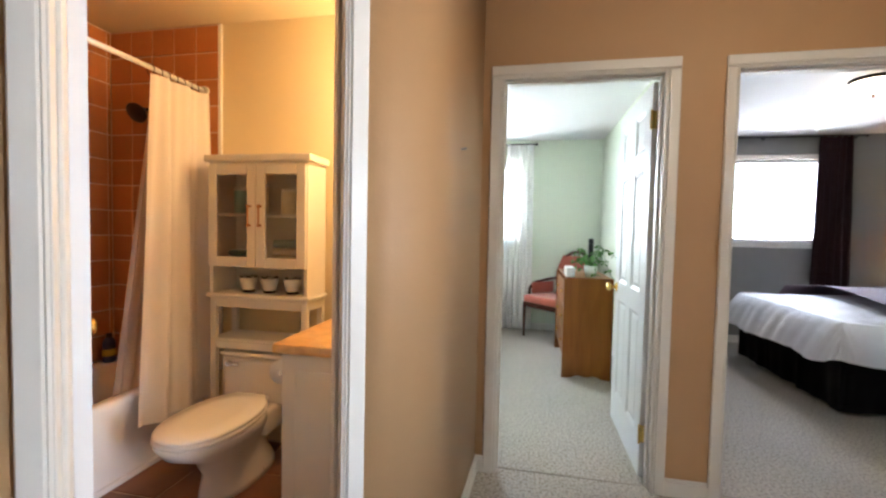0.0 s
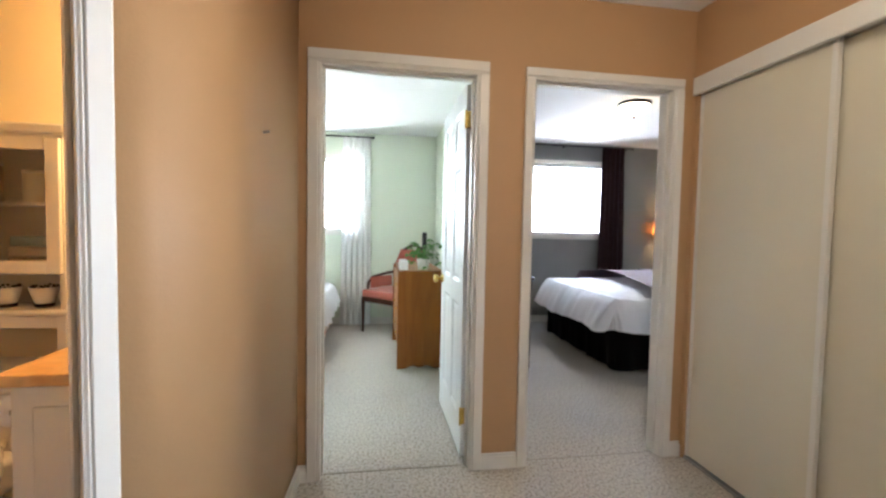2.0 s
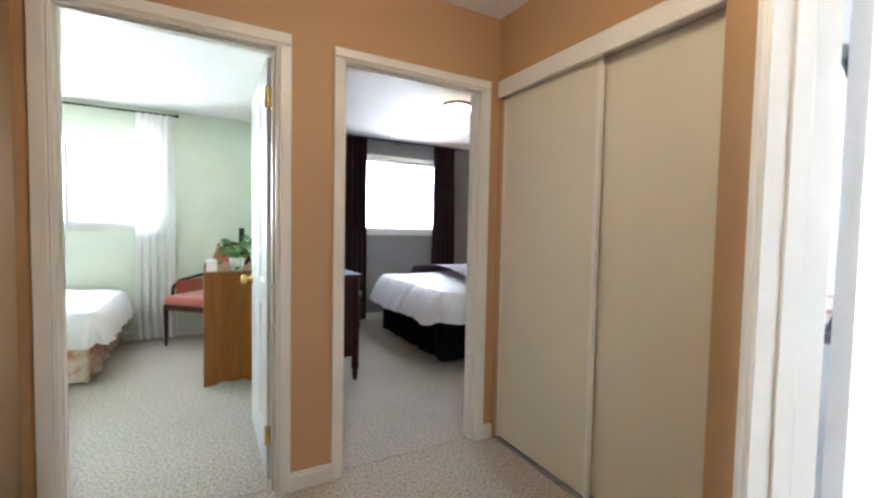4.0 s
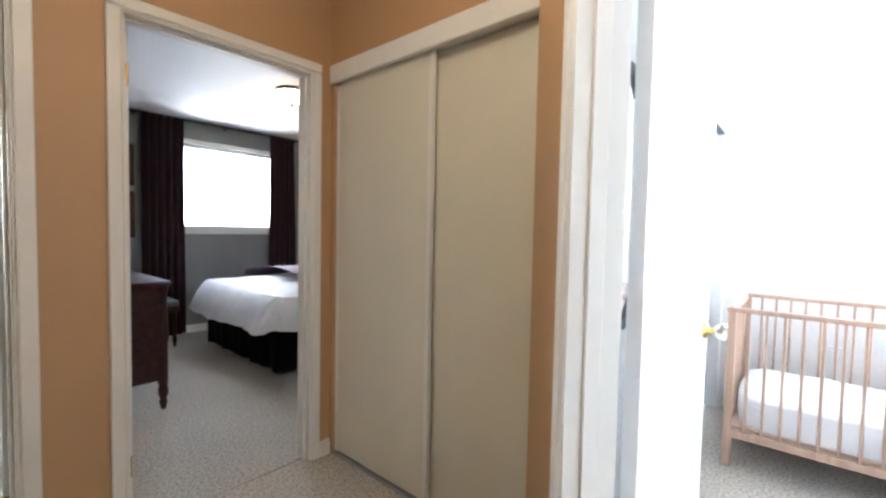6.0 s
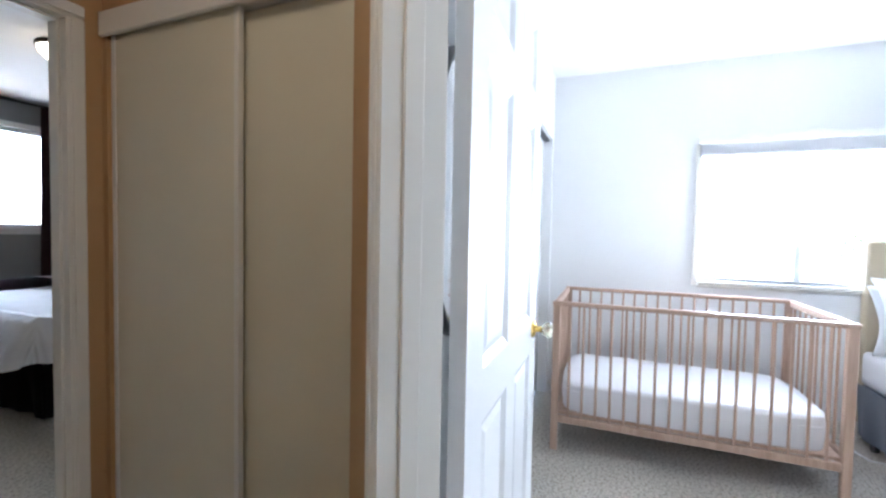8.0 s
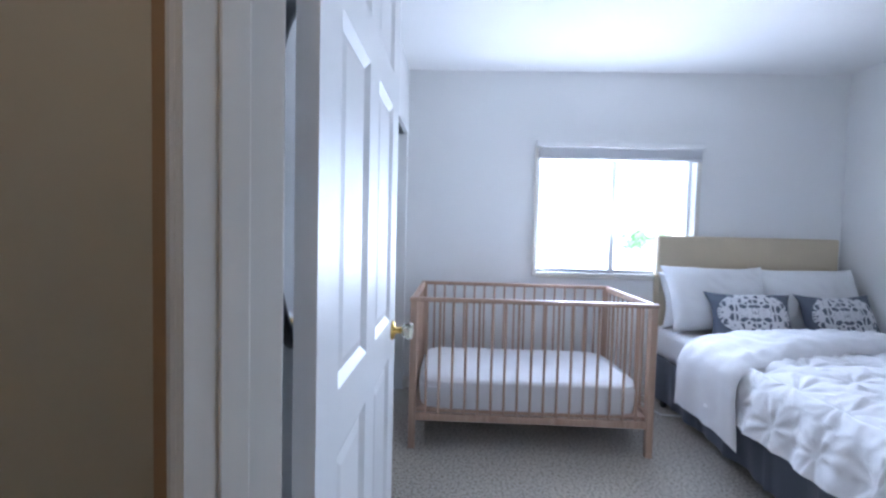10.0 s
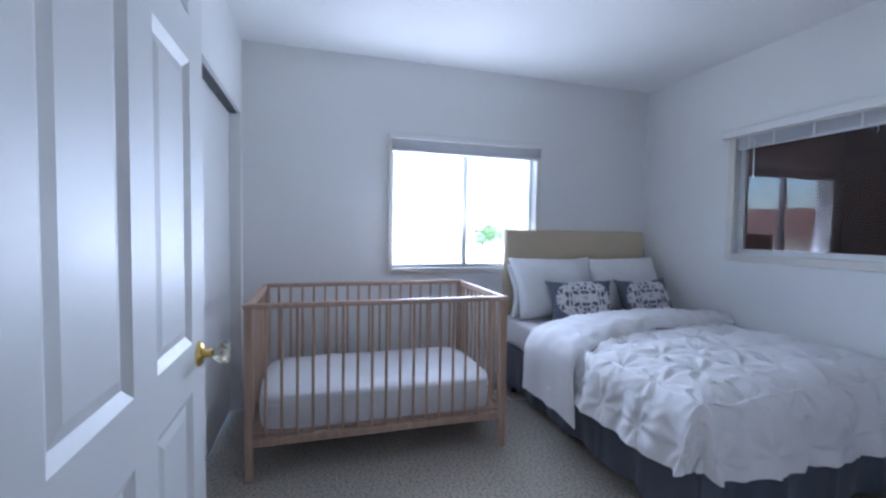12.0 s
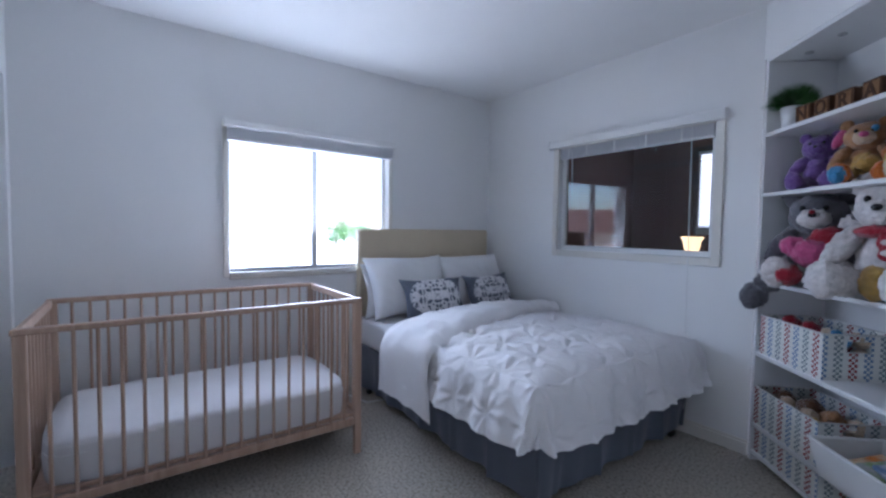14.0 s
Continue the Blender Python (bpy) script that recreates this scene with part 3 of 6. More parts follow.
# ---------------------------------------------------------------- nursery: crib
BEECH = wood("pale_beech", (0.42, 0.285, 0.205), (0.54, 0.385, 0.285), 0.45, 3.0, (14, 14, 1.2))
SHEET = cloth_mat("white_cotton_sheet", (0.80, 0.79, 0.80), bscale=260)


def crib():
    c = thing("crib", "natural beech slatted baby crib standing before the window", "crib", pose(3.684, -0.056, 0))
    L, D, top = 1.368, 0.80, 0.866
    for x in (0, D - 0.03):
        for y in (0, L - 0.04):
            part("corner_post", box(B(), x, x + 0.03, y, y + 0.04, 0.0, top - 0.02, 0.004), BEECH, c)
    for x in (-0.004, D - 0.032):
        part("top_rail", box(B(), x, x + 0.036, -0.004, L + 0.004, top - 0.024, top, 0.004), BEECH, c)
        part("bottom_rail", box(B(), x + 0.006, x + 0.030, 0.04, L - 0.04, 0.165, 0.205, 0.003), BEECH, c)
        n = 17
        for i in range(n):
            y = 0.04 + (L - 0.08) * (i + 0.75) / (n + 0.5)
            part("slat", cyl(B(), (x + 0.018, y, 0.20), (x + 0.018, y, top - 0.02), 0.0072, seg=10), BEECH, c)
    for y in (0.0, L - 0.022):
        part("end_rail", box(B(), 0.03, D - 0.03, y, y + 0.022, top - 0.045, top - 0.002, 0.004), BEECH, c)
        part("end_rail", box(B(), 0.03, D - 0.03, y, y + 0.022, 0.165, 0.235, 0.004), BEECH, c)
        for i in range(9):
            x = 0.03 + (D - 0.06) * (i + 0.75) / 9.5
            part("slat", cyl(B(), (x, y + 0.011, 0.23), (x, y + 0.011, top - 0.04), 0.0072, seg=10), BEECH, c)
    part("slat_base", box(B(), 0.03, D - 0.03, 0.03, L - 0.03, 0.205, 0.222, 0.002), BEECH, c)
    m = thing("crib_mattress", "white sheeted crib mattress lying in the crib", "mattress", pose(3.684 + D / 2, -0.056 + L / 2, 0.222))
    bm = B()
    box(bm, -0.365, 0.365, -0.645, 0.645, 0, 0.185)
    bmesh.ops.subdivide_edges(bm, edges=bm.edges, cuts=19, use_grid_fill=True)
    for v in bm.verts:
        ex, ey = abs(v.co.x) / 0.365, abs(v.co.y) / 0.645
        v.co.z *= 1 - 0.16 * max(ex ** 6, ey ** 8)
        k = 1 - 0.05 * abs(v.co.z / 0.185 - 0.45) ** 1.5
        v.co.x *= k
        v.co.y *= 1 - (1 - k) * 0.6 - 0.075 * ex ** 5
        v.co.x *= 1 - 0.10 * ey ** 9
        v.co.z += (0.007 * noise.noise(v.co * 6) + 0.004 * noise.noise(Vector((v.co.x * 9, v.co.y * 24, 2)))) * (v.co.z > 0.02)
    part("mattress_cover", bm, SHEET, m, smooth=True)
    bm = B()
    rim = []
    for i in range(64):
        a = 2 * math.pi * i / 64
        c, d = math.cos(a), math.sin(a)
        rim.append((0.356 * math.copysign(abs(c) ** 0.22, c), 0.628 * math.copysign(abs(d) ** 0.16, d), 0.118))
    for p, q in zip(rim, rim[1:] + rim[:1]):
        cyl(bm, p, q, 0.004, seg=6)
    part("piping", bm, SHEET, m)


crib()


# ---------------------------------------------------------------- beds
def drape(w, l, top, hem, nu=90, nv=110, radius=0.10, tufts=0.0, folds=0.014, flare=0.10, seed=0, puff=0.03, cut_head=True, ragged=0.03, head_drop=False):
    """Bedspread over a bed: x from the foot (0) to the head (l), y across 0..w; hems hang to height hem."""
    bm = B()
    over = top - hem
    span_u, span_v = l + over, w + 2 * over
    def f(u, v):
        s = u * span_u - over          # along, negative hangs over the foot
        r = v * span_v - over          # across
        dx = max(0.0, -s)
        dy = max(0.0, -r, r - w)
        n1 = noise.noise(Vector((s * 2.1 + seed, r * 2.1, seed)))
        n2 = noise.noise(Vector((s * 7 + seed, r * 7, 3 + seed)))
        x = max(s, 0.0)
        y = min(max(r, 0.0), w)
        d = max(dx, dy)
        n3 = noise.noise(Vector((s * 19 + seed, r * 12, 7 + seed)))
        z = top + puff * math.sin(math.pi * min(max(s / l, 0), 1)) * math.sin(math.pi * min(max(r / w, 0), 1)) + 0.018 * n1 + 0.008 * n2 + 0.0045 * n3
        if d > 0:
            out = radius * (1 - math.exp(-d / radius * 1.2)) * 0.55 + flare * (d / max(over, 0.01)) ** 1.5 * 0.4
            wave = folds * (d / max(over, 0.01)) * (math.sin((s if dy >= dx else r) * 21 + 3 * n1 + seed) + 0.6 * math.sin((s if dy >= dx else r) * 43 + seed))
            drop = d - radius * 0.35 * (1 - math.exp(-d / radius * 2))
            hx = dx / (dx + dy + 1e-6)
            x -= (out + wave) * hx if dx else 0
            sg = -1 if r < 0 else 1
            y += sg * (out + wave) * (1 - hx) if dy else 0
            z -= drop * (1 - 0.12 * min(dx, dy) / max(over, 0.01)) + ragged * n1 * (d / max(over, 0.01))
        else:
            e = min(s, r + 0.0, w - r)
            z -= 0.045 * math.exp(-max(e, 0) / 0.06)
        if tufts:
            g = 0.23
            a, b = s / g, r / g
            i, j = round(a), round(b)
            dd = math.hypot(a - i, b - j)
            ang = math.atan2(b - j, a - i)
            star = (math.cos(ang * 7 + i * 1.3 + j) + 0.6 * math.cos(ang * 11 + j * 2.1)) * math.exp(-dd * 2.4) * 0.55
            dz = tufts * (1 - math.exp(-(dd / 0.28) ** 2)) + tufts * 1.05 * star * min(dd * 4, 1)
            wn = noise.noise(Vector((s * 13 + seed, r * 13, 1.7 + n1)))
            dz += tufts * 0.6 * (0.4 - abs(wn) ** 0.7)
            if d > 0:
                k = 0.8 * dz
                if dx > dy:
                    x -= k
                elif dy > 0:
                    y += (-k if r < 0 else k)
            else:
                z += dz
        return (x, y, max(z, 0.02))
    grid(bm, nu, nv, f)
    return bm


def skirt(w, l, z0, z1, pleat=0.30, seed=0, amp=0.012):
    bm = B()
    pts = []
    per = [(l, 0), (0, 0), (0, w), (l, w)]
    for (ax, ay), (bx, by) in zip(per, per[1:]):
        ln = math.dist((ax, ay), (bx, by))
        n = int(ln / 0.02)
        nx, ny = (by - ay) / ln, -(bx - ax) / ln
        for i in range(n):
            t = i / n
            s = t * ln
            pts.append((ax + (bx - ax) * t, ay + (by - ay) * t, nx, ny, s))
    rows = 6
    vs = []
    for j in range(rows + 1):
        k = j / rows
        row = []
        for x, y, nx, ny, s in pts:
            o = amp * k * (math.sin(s * 17 + seed) + 0.7 * math.sin(s * 31 + 2 * seed) + 0.4 * noise.noise(Vector((s * 9, k, seed)))) + 0.02 * k
            o -= 0.02 * k * max(0, math.cos(s * 2 * math.pi / pleat)) ** 30
            row.append(bm.verts.new((x - nx * -o, y - ny * -o, z1 - (z1 - z0) * k)))
        vs.append(row)
    for a, b in zip(vs, vs[1:]):
        for i in range(len(a) - 1):
            bm.faces.new((a[i], a[i + 1], b[i + 1], b[i]))
    return bm


def pillow_mesh(w, h, t, seed=0, pinch=0.13, flange=0.0):
    bm = B()
    n = 34
    def f(sgn):
        def g(u, v):
            a, b = u * 2 - 1, v * 2 - 1
            e = (1 - abs(a) ** 2.6) * (1 - abs(b) ** 2.6)
            e = max(e, 0) ** 0.55
            px = w / 2 * a * (1 - pinch * (1 - b * b) * abs(a) ** 3)
            py = h / 2 * b * (1 - pinch * (1 - a * a) * abs(b) ** 3)
            wr = (0.014 * noise.noise(Vector((px * 7 + seed, py * 7, seed))) + 0.011 * noise.noise(Vector((px * 20 + py * 9, py * 12 + seed, sgn)))) * min(1.0, e * 1.5)
            cr = max(0.0, abs(a) - 0.45) * max(0.0, abs(b) - 0.3)
            wr += 0.10 * cr * noise.noise(Vector((px * 16 + py * 22, px * 6, seed + sgn))) * min(1, e * 2)
            sag = 0.030 * min(1.0, w * 1.5) * noise.noise(Vector((a * 1.1 + seed, b * 1.1, 3.7)))
            return (px, py, sgn * t / 2 * e + wr + sag)
        return g
    grid(bm, n, n, f(1))
    grid(bm, n, n, f(-1))
    bmesh.ops.remove_doubles(bm, verts=bm.verts, dist=0.0005)
    return bm


DUVET = cloth_mat("white_tufted_cotton", (0.80, 0.79, 0.80), bscale=220)
SKIRTG = cloth_mat("blue_grey_bed_skirt", (0.125, 0.142, 0.185), bscale=260)
PILLOW = cloth_mat("white_pillowcase", (0.80, 0.80, 0.80), bscale=240)
LINEN = cloth_mat("cream_leather", (0.62, 0.53, 0.38), rough=0.5, bscale=150, sheen=0.0)


def nursery_bed():
    X0, Y0, L, W = 2.74, -1.79, 1.83, 1.37
    b = thing("double_bed", "double bed with cream upholstered headboard and blue-grey skirt", "bed", pose(X0, Y0, 0))
    part("box_base", box(B(), 0.03, L, 0.03, W - 0.03, 0.10, 0.36, 0.01), SKIRTG, b)
    part("bed_skirt", skirt(W, L, 0.055, 0.37, seed=1), SKIRTG, b, "gathered blue-grey bed skirt", smooth=True)
    bm = B()
    box(bm, 0.02, L, 0.02, W - 0.02, 0.36, 0.57, 0.05, 3)
    part("mattress", bm, SHEET, b, "white sheeted mattress", smooth=True)
    bm = B()
    box(bm, L + 0.005, L + 0.066, 0.015, W - 0.03, 0.10, 1.245, 0.028, 3)
    h = part("headboard", bm, LINEN, b, "cream padded headboard", smooth=True)
    bm = B()
    pts = [(0.03, 0.2), (0.03, 1.228), (W - 0.045, 1.228), (W - 0.045, 0.2)]
    for p, q in zip(pts, pts[1:]):
        cyl(bm, (L + 0.010, p[0], p[1]), (L + 0.010, q[0], q[1]), 0.006, seg=8)
    part("piping", bm, LINEN, h)
    for x in (0.045, L - 0.15):
        for y in (0.10, W - 0.045):
            k = part("caster", cyl(B(), (x, y - 0.012, 0.027), (x, y + 0.012, 0.027), 0.027, seg=14), BLACK, b, "black caster wheel")
            part("fork", box(B(), x - 0.012, x + 0.012, y - 0.016, y + 0.016, 0.045, 0.105, 0.003), BLACK, k)
    d = thing("duvet", "white pintuck duvet spread over the bed, turned back", "duvet", pose(X0 - 0.015, Y0 - 0.01, 0))
    part("cover", drape(W + 0.03, 1.18, 0.605, 0.31, tufts=0.018, seed=2.3, radius=0.10, puff=0.045, nu=190, nv=220), DUVET, d, smooth=True)
    bm = B()
    def band(u, v):
        r = v * (W + 0.43)
        y, d = min(r, W), max(0.0, r - W)
        n1 = noise.noise(Vector((u * 2.2, r * 4.5, 4.2)))
        n2 = noise.noise(Vector((u * 6, r * 14, 9.2)))
        ex = 0.99 - 0.28 * min(r / W, 1) ** 1.3 + 0.02 * n1
        x = ex + u * (1.23 - ex)
        h = 0.060 * min(1.0, u / 0.16) ** 0.5 * (1 - max(0, (u - 0.75) / 0.25) ** 2 * 0.8)
        z = 0.612 + h + 0.016 * n1 + 0.016 * n2 + 0.045 * math.sin(math.pi * y / W)
        if d > 0:
            y += 0.115 * (1 - math.exp(-d / 0.06)) + 0.5 * h + 0.014 * n1 + 0.012 * math.sin(x * 30) * d
            z -= d - 0.03 * (1 - math.exp(-d / 0.05)) + 0.4 * h
            x -= 0.18 * d * (1 - u)
        return (x, y + 0.01, z)
    grid(bm, 40, 130, band)
    part("turned_back_fold", bm, DUVET, d, "duvet edge folded back", smooth=True)
    # pillows lean on the headboard
    for y, dz, dx, tilt in ((0.37, 0.0, 0.0, 62), (1.00, 0.0, 0.0, 60)):
        p = thing("pillow", "plump white pillow leaning on the headboard", "pillow", pose(X0 + L - 0.185, Y0 + y, 0.805, tilt + 5, 0, -90), group="pillows on the bed")
        part("pillowcase", pillow_mesh(0.72, 0.50, 0.24, seed=y), PILLOW, p, smooth=True)
    p = thing("pillow", "flat white pillow lying behind another pillow", "pillow", pose(X0 + L - 0.105, Y0 + 1.035, 0.775, 74, 0, -90), group="pillows on the bed")
    part("pillowcase", pillow_mesh(0.66, 0.42, 0.10, seed=7), PILLOW, p, smooth=True)
    for y, rz in ((0.37, -86), (0.93, -100)):
        p = thing("throw_cushion", "slate grey cushion with white damask print", "cushion", pose(X0 + L - 0.43, Y0 + y, 0.735, 60, 0, rz), group="cushions on the bed")
        part("cushion_cover", pillow_mesh(0.51, 0.33, 0.14, seed=y + 3), CUSH, p, smooth=True)


def cushion_mat():
    m = bpy.data.materials.new("damask_print_cotton")
    m.use_nodes = True
    n, l = m.node_tree.nodes, m.node_tree.links
    b = n["Principled BSDF"]
    b.inputs["Roughness"].default_value = 0.9
    co = n.new("ShaderNodeTexCoord")
    sep = n.new("ShaderNodeSeparateXYZ")
    l.new(co.outputs["Object"], sep.inputs[0])
    ax = n.new("ShaderNodeMath")
    ax.operation = "ABSOLUTE"
    l.new(sep.outputs[0], ax.inputs[0])
    ay = n.new("ShaderNodeMath")
    ay.operation = "ABSOLUTE"
    l.new(sep.outputs[1], ay.inputs[0])
    cmb = n.new("ShaderNodeCombineXYZ")
    l.new(ax.outputs[0], cmb.inputs[0])
    l.new(ay.outputs[0], cmb.inputs[1])
    vor = n.new("ShaderNodeTexVoronoi")
    vor.feature = "DISTANCE_TO_EDGE"
    vor.inputs["Scale"].default_value = 28
    l.new(cmb.outputs[0], vor.inputs["Vector"])
    noi = n.new("ShaderNodeTexNoise")
    noi.inputs["Scale"].default_value = 60
    l.new(cmb.outputs[0], noi.inputs["Vector"])
    pat = n.new("ShaderNodeMath")
    pat.operation = "GREATER_THAN"
    mul = n.new("ShaderNodeMath")
    mul.operation = "MULTIPLY"
    mul.inputs[1].default_value = 0.42
    l.new(noi.outputs[0], mul.inputs[0])
    sc = n.new("ShaderNodeMath")
    sc.operation = "MULTIPLY"
    sc.inputs[1].default_value = 1.35
    l.new(vor.outputs[0], sc.inputs[0])
    l.new(mul.outputs[0], pat.inputs[0])
    l.new(sc.outputs[0], pat.inputs[1])
    # oval medallion
    e1 = n.new("ShaderNodeVectorMath")
    e1.operation = "MULTIPLY"
    e1.inputs[1].default_value = (4.9, 6.6, 0)
    l.new(cmb.outputs[0], e1.inputs[0])
    le = n.new("ShaderNodeVectorMath")
    le.operation = "LENGTH"
    l.new(e1.outputs[0], le.inputs[0])
    lt = n.new("ShaderNodeMath")
    lt.operation = "LESS_THAN"
    lt.inputs[1].default_value = 1.0
    l.new(le.outputs["Value"], lt.inputs[0])
    both = n.new("ShaderNodeMath")
    both.operation = "MULTIPLY"
    l.new(pat.outputs[0], both.inputs[0])
    l.new(lt.outputs[0], both.inputs[1])
    mix = n.new("ShaderNodeMix")
    mix.data_type = "RGBA"
    mix.inputs[6].default_value, mix.inputs[7].default_value = (0.12, 0.135, 0.17, 1), (0.70, 0.69, 0.70, 1)
    l.new(both.outputs[0], mix.inputs[0])
    l.new(mix.outputs[2], b.inputs["Base Color"])
    return m


CUSH = cushion_mat()
nursery_bed()

SATIN = cloth_mat("white_satin_duvet", (0.80, 0.79, 0.80), rough=0.55, bscale=120)
BLACKC = cloth_mat("black_bed_skirt", (0.004, 0.0035, 0.004), bscale=200, sheen=0.0)
PLUM = cloth_mat("plum_bed_runner", (0.21, 0.135, 0.155), rough=0.6, bscale=200)


def grey_bed():
    X0, Y0, L, W = 2.70, 4.27, 2.05, 1.50
    b = thing("double_bed", "large bed with a black skirt in the grey bedroom", "bed", pose(X0, Y0, 0))
    part("box_base", box(B(), 0.03, L, 0.03, W - 0.03, 0.08, 0.36, 0.01), BLACKC, b)
    part("bed_skirt", skirt(W, L, 0.025, 0.40, seed=4, pleat=0.5), BLACKC, b, "gathered black bed skirt", smooth=True)
    bm = B()
    box(bm, 0.02, L, 0.02, W - 0.02, 0.36, 0.58, 0.05, 3)
    part("mattress", bm, SHEET, b, smooth=True)
    part("headboard", box(B(), L + 0.01, L + 0.07, 0, W, 0.1, 1.05, 0.02, 2), WALNUT, b)
    d = thing("duvet", "puffy white satin duvet over the bed", "duvet", pose(X0, Y0, 0))
    part("cover", drape(W, L - 0.25, 0.69, 0.31, seed=5.1, radius=0.28, puff=0.09, folds=0.010, flare=0.16, ragged=0.06, nu=100, nv=100), SATIN, d, smooth=True)
    r = thing("bed_runner", "plum coloured runner laid across the duvet", "bed runner", pose(X0 + 0.36, Y0, 0.068))
    bm = B()
    def f(u, v):
        x = u * 0.80
        y = -0.36 + v * (W + 0.72)
        e = max(0.0, -y, y - W)
        n1 = noise.noise(Vector((x * 2.1 + 5, y * 2.1, 1)))
        return (x + 0.12 * (v - 0.5), min(max(y, -0.115), W + 0.115), 0.71 + 0.07 * math.sin(math.pi * min(max(y / W, 0), 1)) + 0.012 * n1 - e * 0.95)
    grid(bm, 16, 60, f)
    part("runner_cloth", bm, PLUM, r, smooth=True)
    for y in (0.38, 1.07):
        p = thing("pillow", "white pillow at the head of the bed", "pillow", pose(X0 + L - 0.22, Y0 + y, 0.80, 55, 0, -90), group="pillows on the grey-room bed")
        part("pillowcase", pillow_mesh(0.62, 0.42, 0.17, seed=y), PILLOW, p, smooth=True)


WALNUT = wood("dark_mahogany", (0.017, 0.004, 0.003), (0.048, 0.010, 0.005), 0.42, 2.5, (10, 2, 10))
grey_bed()
FLORAL = mat("peach_floral_cotton", (0.70, 0.62, 0.50), 0.9, vary=0.1, scale=8, second=(0.62, 0.25, 0.14), sscale=14, bump=0.2, bscale=250)


def green_bed():
    X0, Y0, L, W = -2.05, 5.02, 2.08, 1.30
    b = thing("single_bed", "bed with a floral skirt in the green bedroom", "bed", pose(X0 + L, Y0 + W, 0, 0, 0, 180))
    part("box_base", box(B(), 0.03, L, 0.03, W - 0.03, 0.08, 0.30, 0.01), FLORAL, b)
    part("bed_skirt", skirt(W, L, 0.02, 0.34, seed=6, pleat=0.2, amp=0.018), FLORAL, b, "peach floral gathered bed skirt", smooth=True)
    part("mattress", box(B(), 0.02, L, 0.02, W - 0.02, 0.30, 0.50, 0.05, 3), SHEET, b, smooth=True)
    d = thing("bedspread", "white puffy bedspread hanging over the bed", "bedspread", pose(X0 + L, Y0 + W, 0, 0, 0, 180))
    part("cover", drape(W, L - 0.02, 0.57, 0.26, seed=8.4, radius=0.15, puff=0.05, tufts=0.012, ragged=0.05, nu=80, nv=90), SHEET, d, smooth=True)


green_bed()


# ---------------------------------------------------------------- bathroom
TERRA = mat("terracotta_glazed_tile", (0.56, 0.22, 0.075), 0.35, vary=0.12, scale=9, island=0.10, second=(0.47, 0.17, 0.055), sscale=5, bump=0.08, bscale=30)
GROUT = mat("tan_grout", (0.74, 0.56, 0.40), 0.9, vary=0.1, scale=20)
CERAM = mat("white_vitreous_china", (0.80, 0.77, 0.74), 0.12, vary=0.015, scale=4)
TUBW = mat("white_enamel_tub", (0.78, 0.76, 0.76), 0.18, vary=0.02, scale=4)
CABW = mat("white_lacquered_wood", (0.76, 0.74, 0.70), 0.35, vary=0.02, scale=5, bump=0.02)
LAMI = mat("ochre_laminate_counter", (0.58, 0.33, 0.12), 0.35, vary=0.12, scale=25, second=(0.66, 0.42, 0.18), sscale=12)
BRONZE = mat("dark_bronze", (0.05, 0.035, 0.028), 0.35, 0.8, vary=0.1, scale=30)

bm = B()
box(bm, -2.17, 0.14, 1.30, 3.0, -0.08, -0.006)
bath_floor = tagged(part("floor_bathroom", bm, GROUT), "terracotta tiled bathroom floor with pale grout", "tiled floor", kind="structure")
tagged(part("ceiling_bathroom", box(B(), -2.12, 0.12, 1.30, 3.0, 2.452, 2.466), CREAM), "cream painted bathroom ceiling", "ceiling", kind="structure")


def bathtub():
    x0, x1, y0, y1, h = -2.105, -1.45, 1.43, 2.985, 0.42
    t = thing("bathtub", "white built-in bathtub in a tiled alcove", "bathtub", pose(0, 0, 0))
    bm = B()
    def ring(inset, z, r):
        out = []
        ax, bx, ay, by = x0 + inset, x1 - inset, y0 + inset, y1 - inset
        for cx, cy, a0 in ((bx - r, by - r, 0), (ax + r, by - r, 90), (ax + r, ay + r, 180), (bx - r, ay + r, 270)):
            for k in range(7):
                a = radians(a0 + 15 * k)
                out.append(bm.verts.new((cx + r * math.cos(a), cy + r * math.sin(a), z)))
        return out
    rings = [ring(0.0, 0.03, 0.01), ring(0.0, h - 0.03, 0.012), ring(0.004, h - 0.006, 0.016), ring(0.016, h, 0.02), ring(0.06, h, 0.10), ring(0.075, h - 0.02, 0.12), ring(0.11, 0.16, 0.16), ring(0.18, 0.10, 0.16)]
    for a, b in zip(rings, rings[1:]):
        for i in range(28):
            bm.faces.new((a[i], a[(i + 1) % 28], b[(i + 1) % 28], b[i]))
    bm.faces.new(rings[-1])
    part("tub_shell", bm, TUBW, t, smooth=True)
    part("toe_strip", box(B(), x1 - 0.01, x1 + 0.012, y0 + 0.01, y1 - 0.01, 0.0, 0.032, 0.004), TUBW, t)


bathtub()


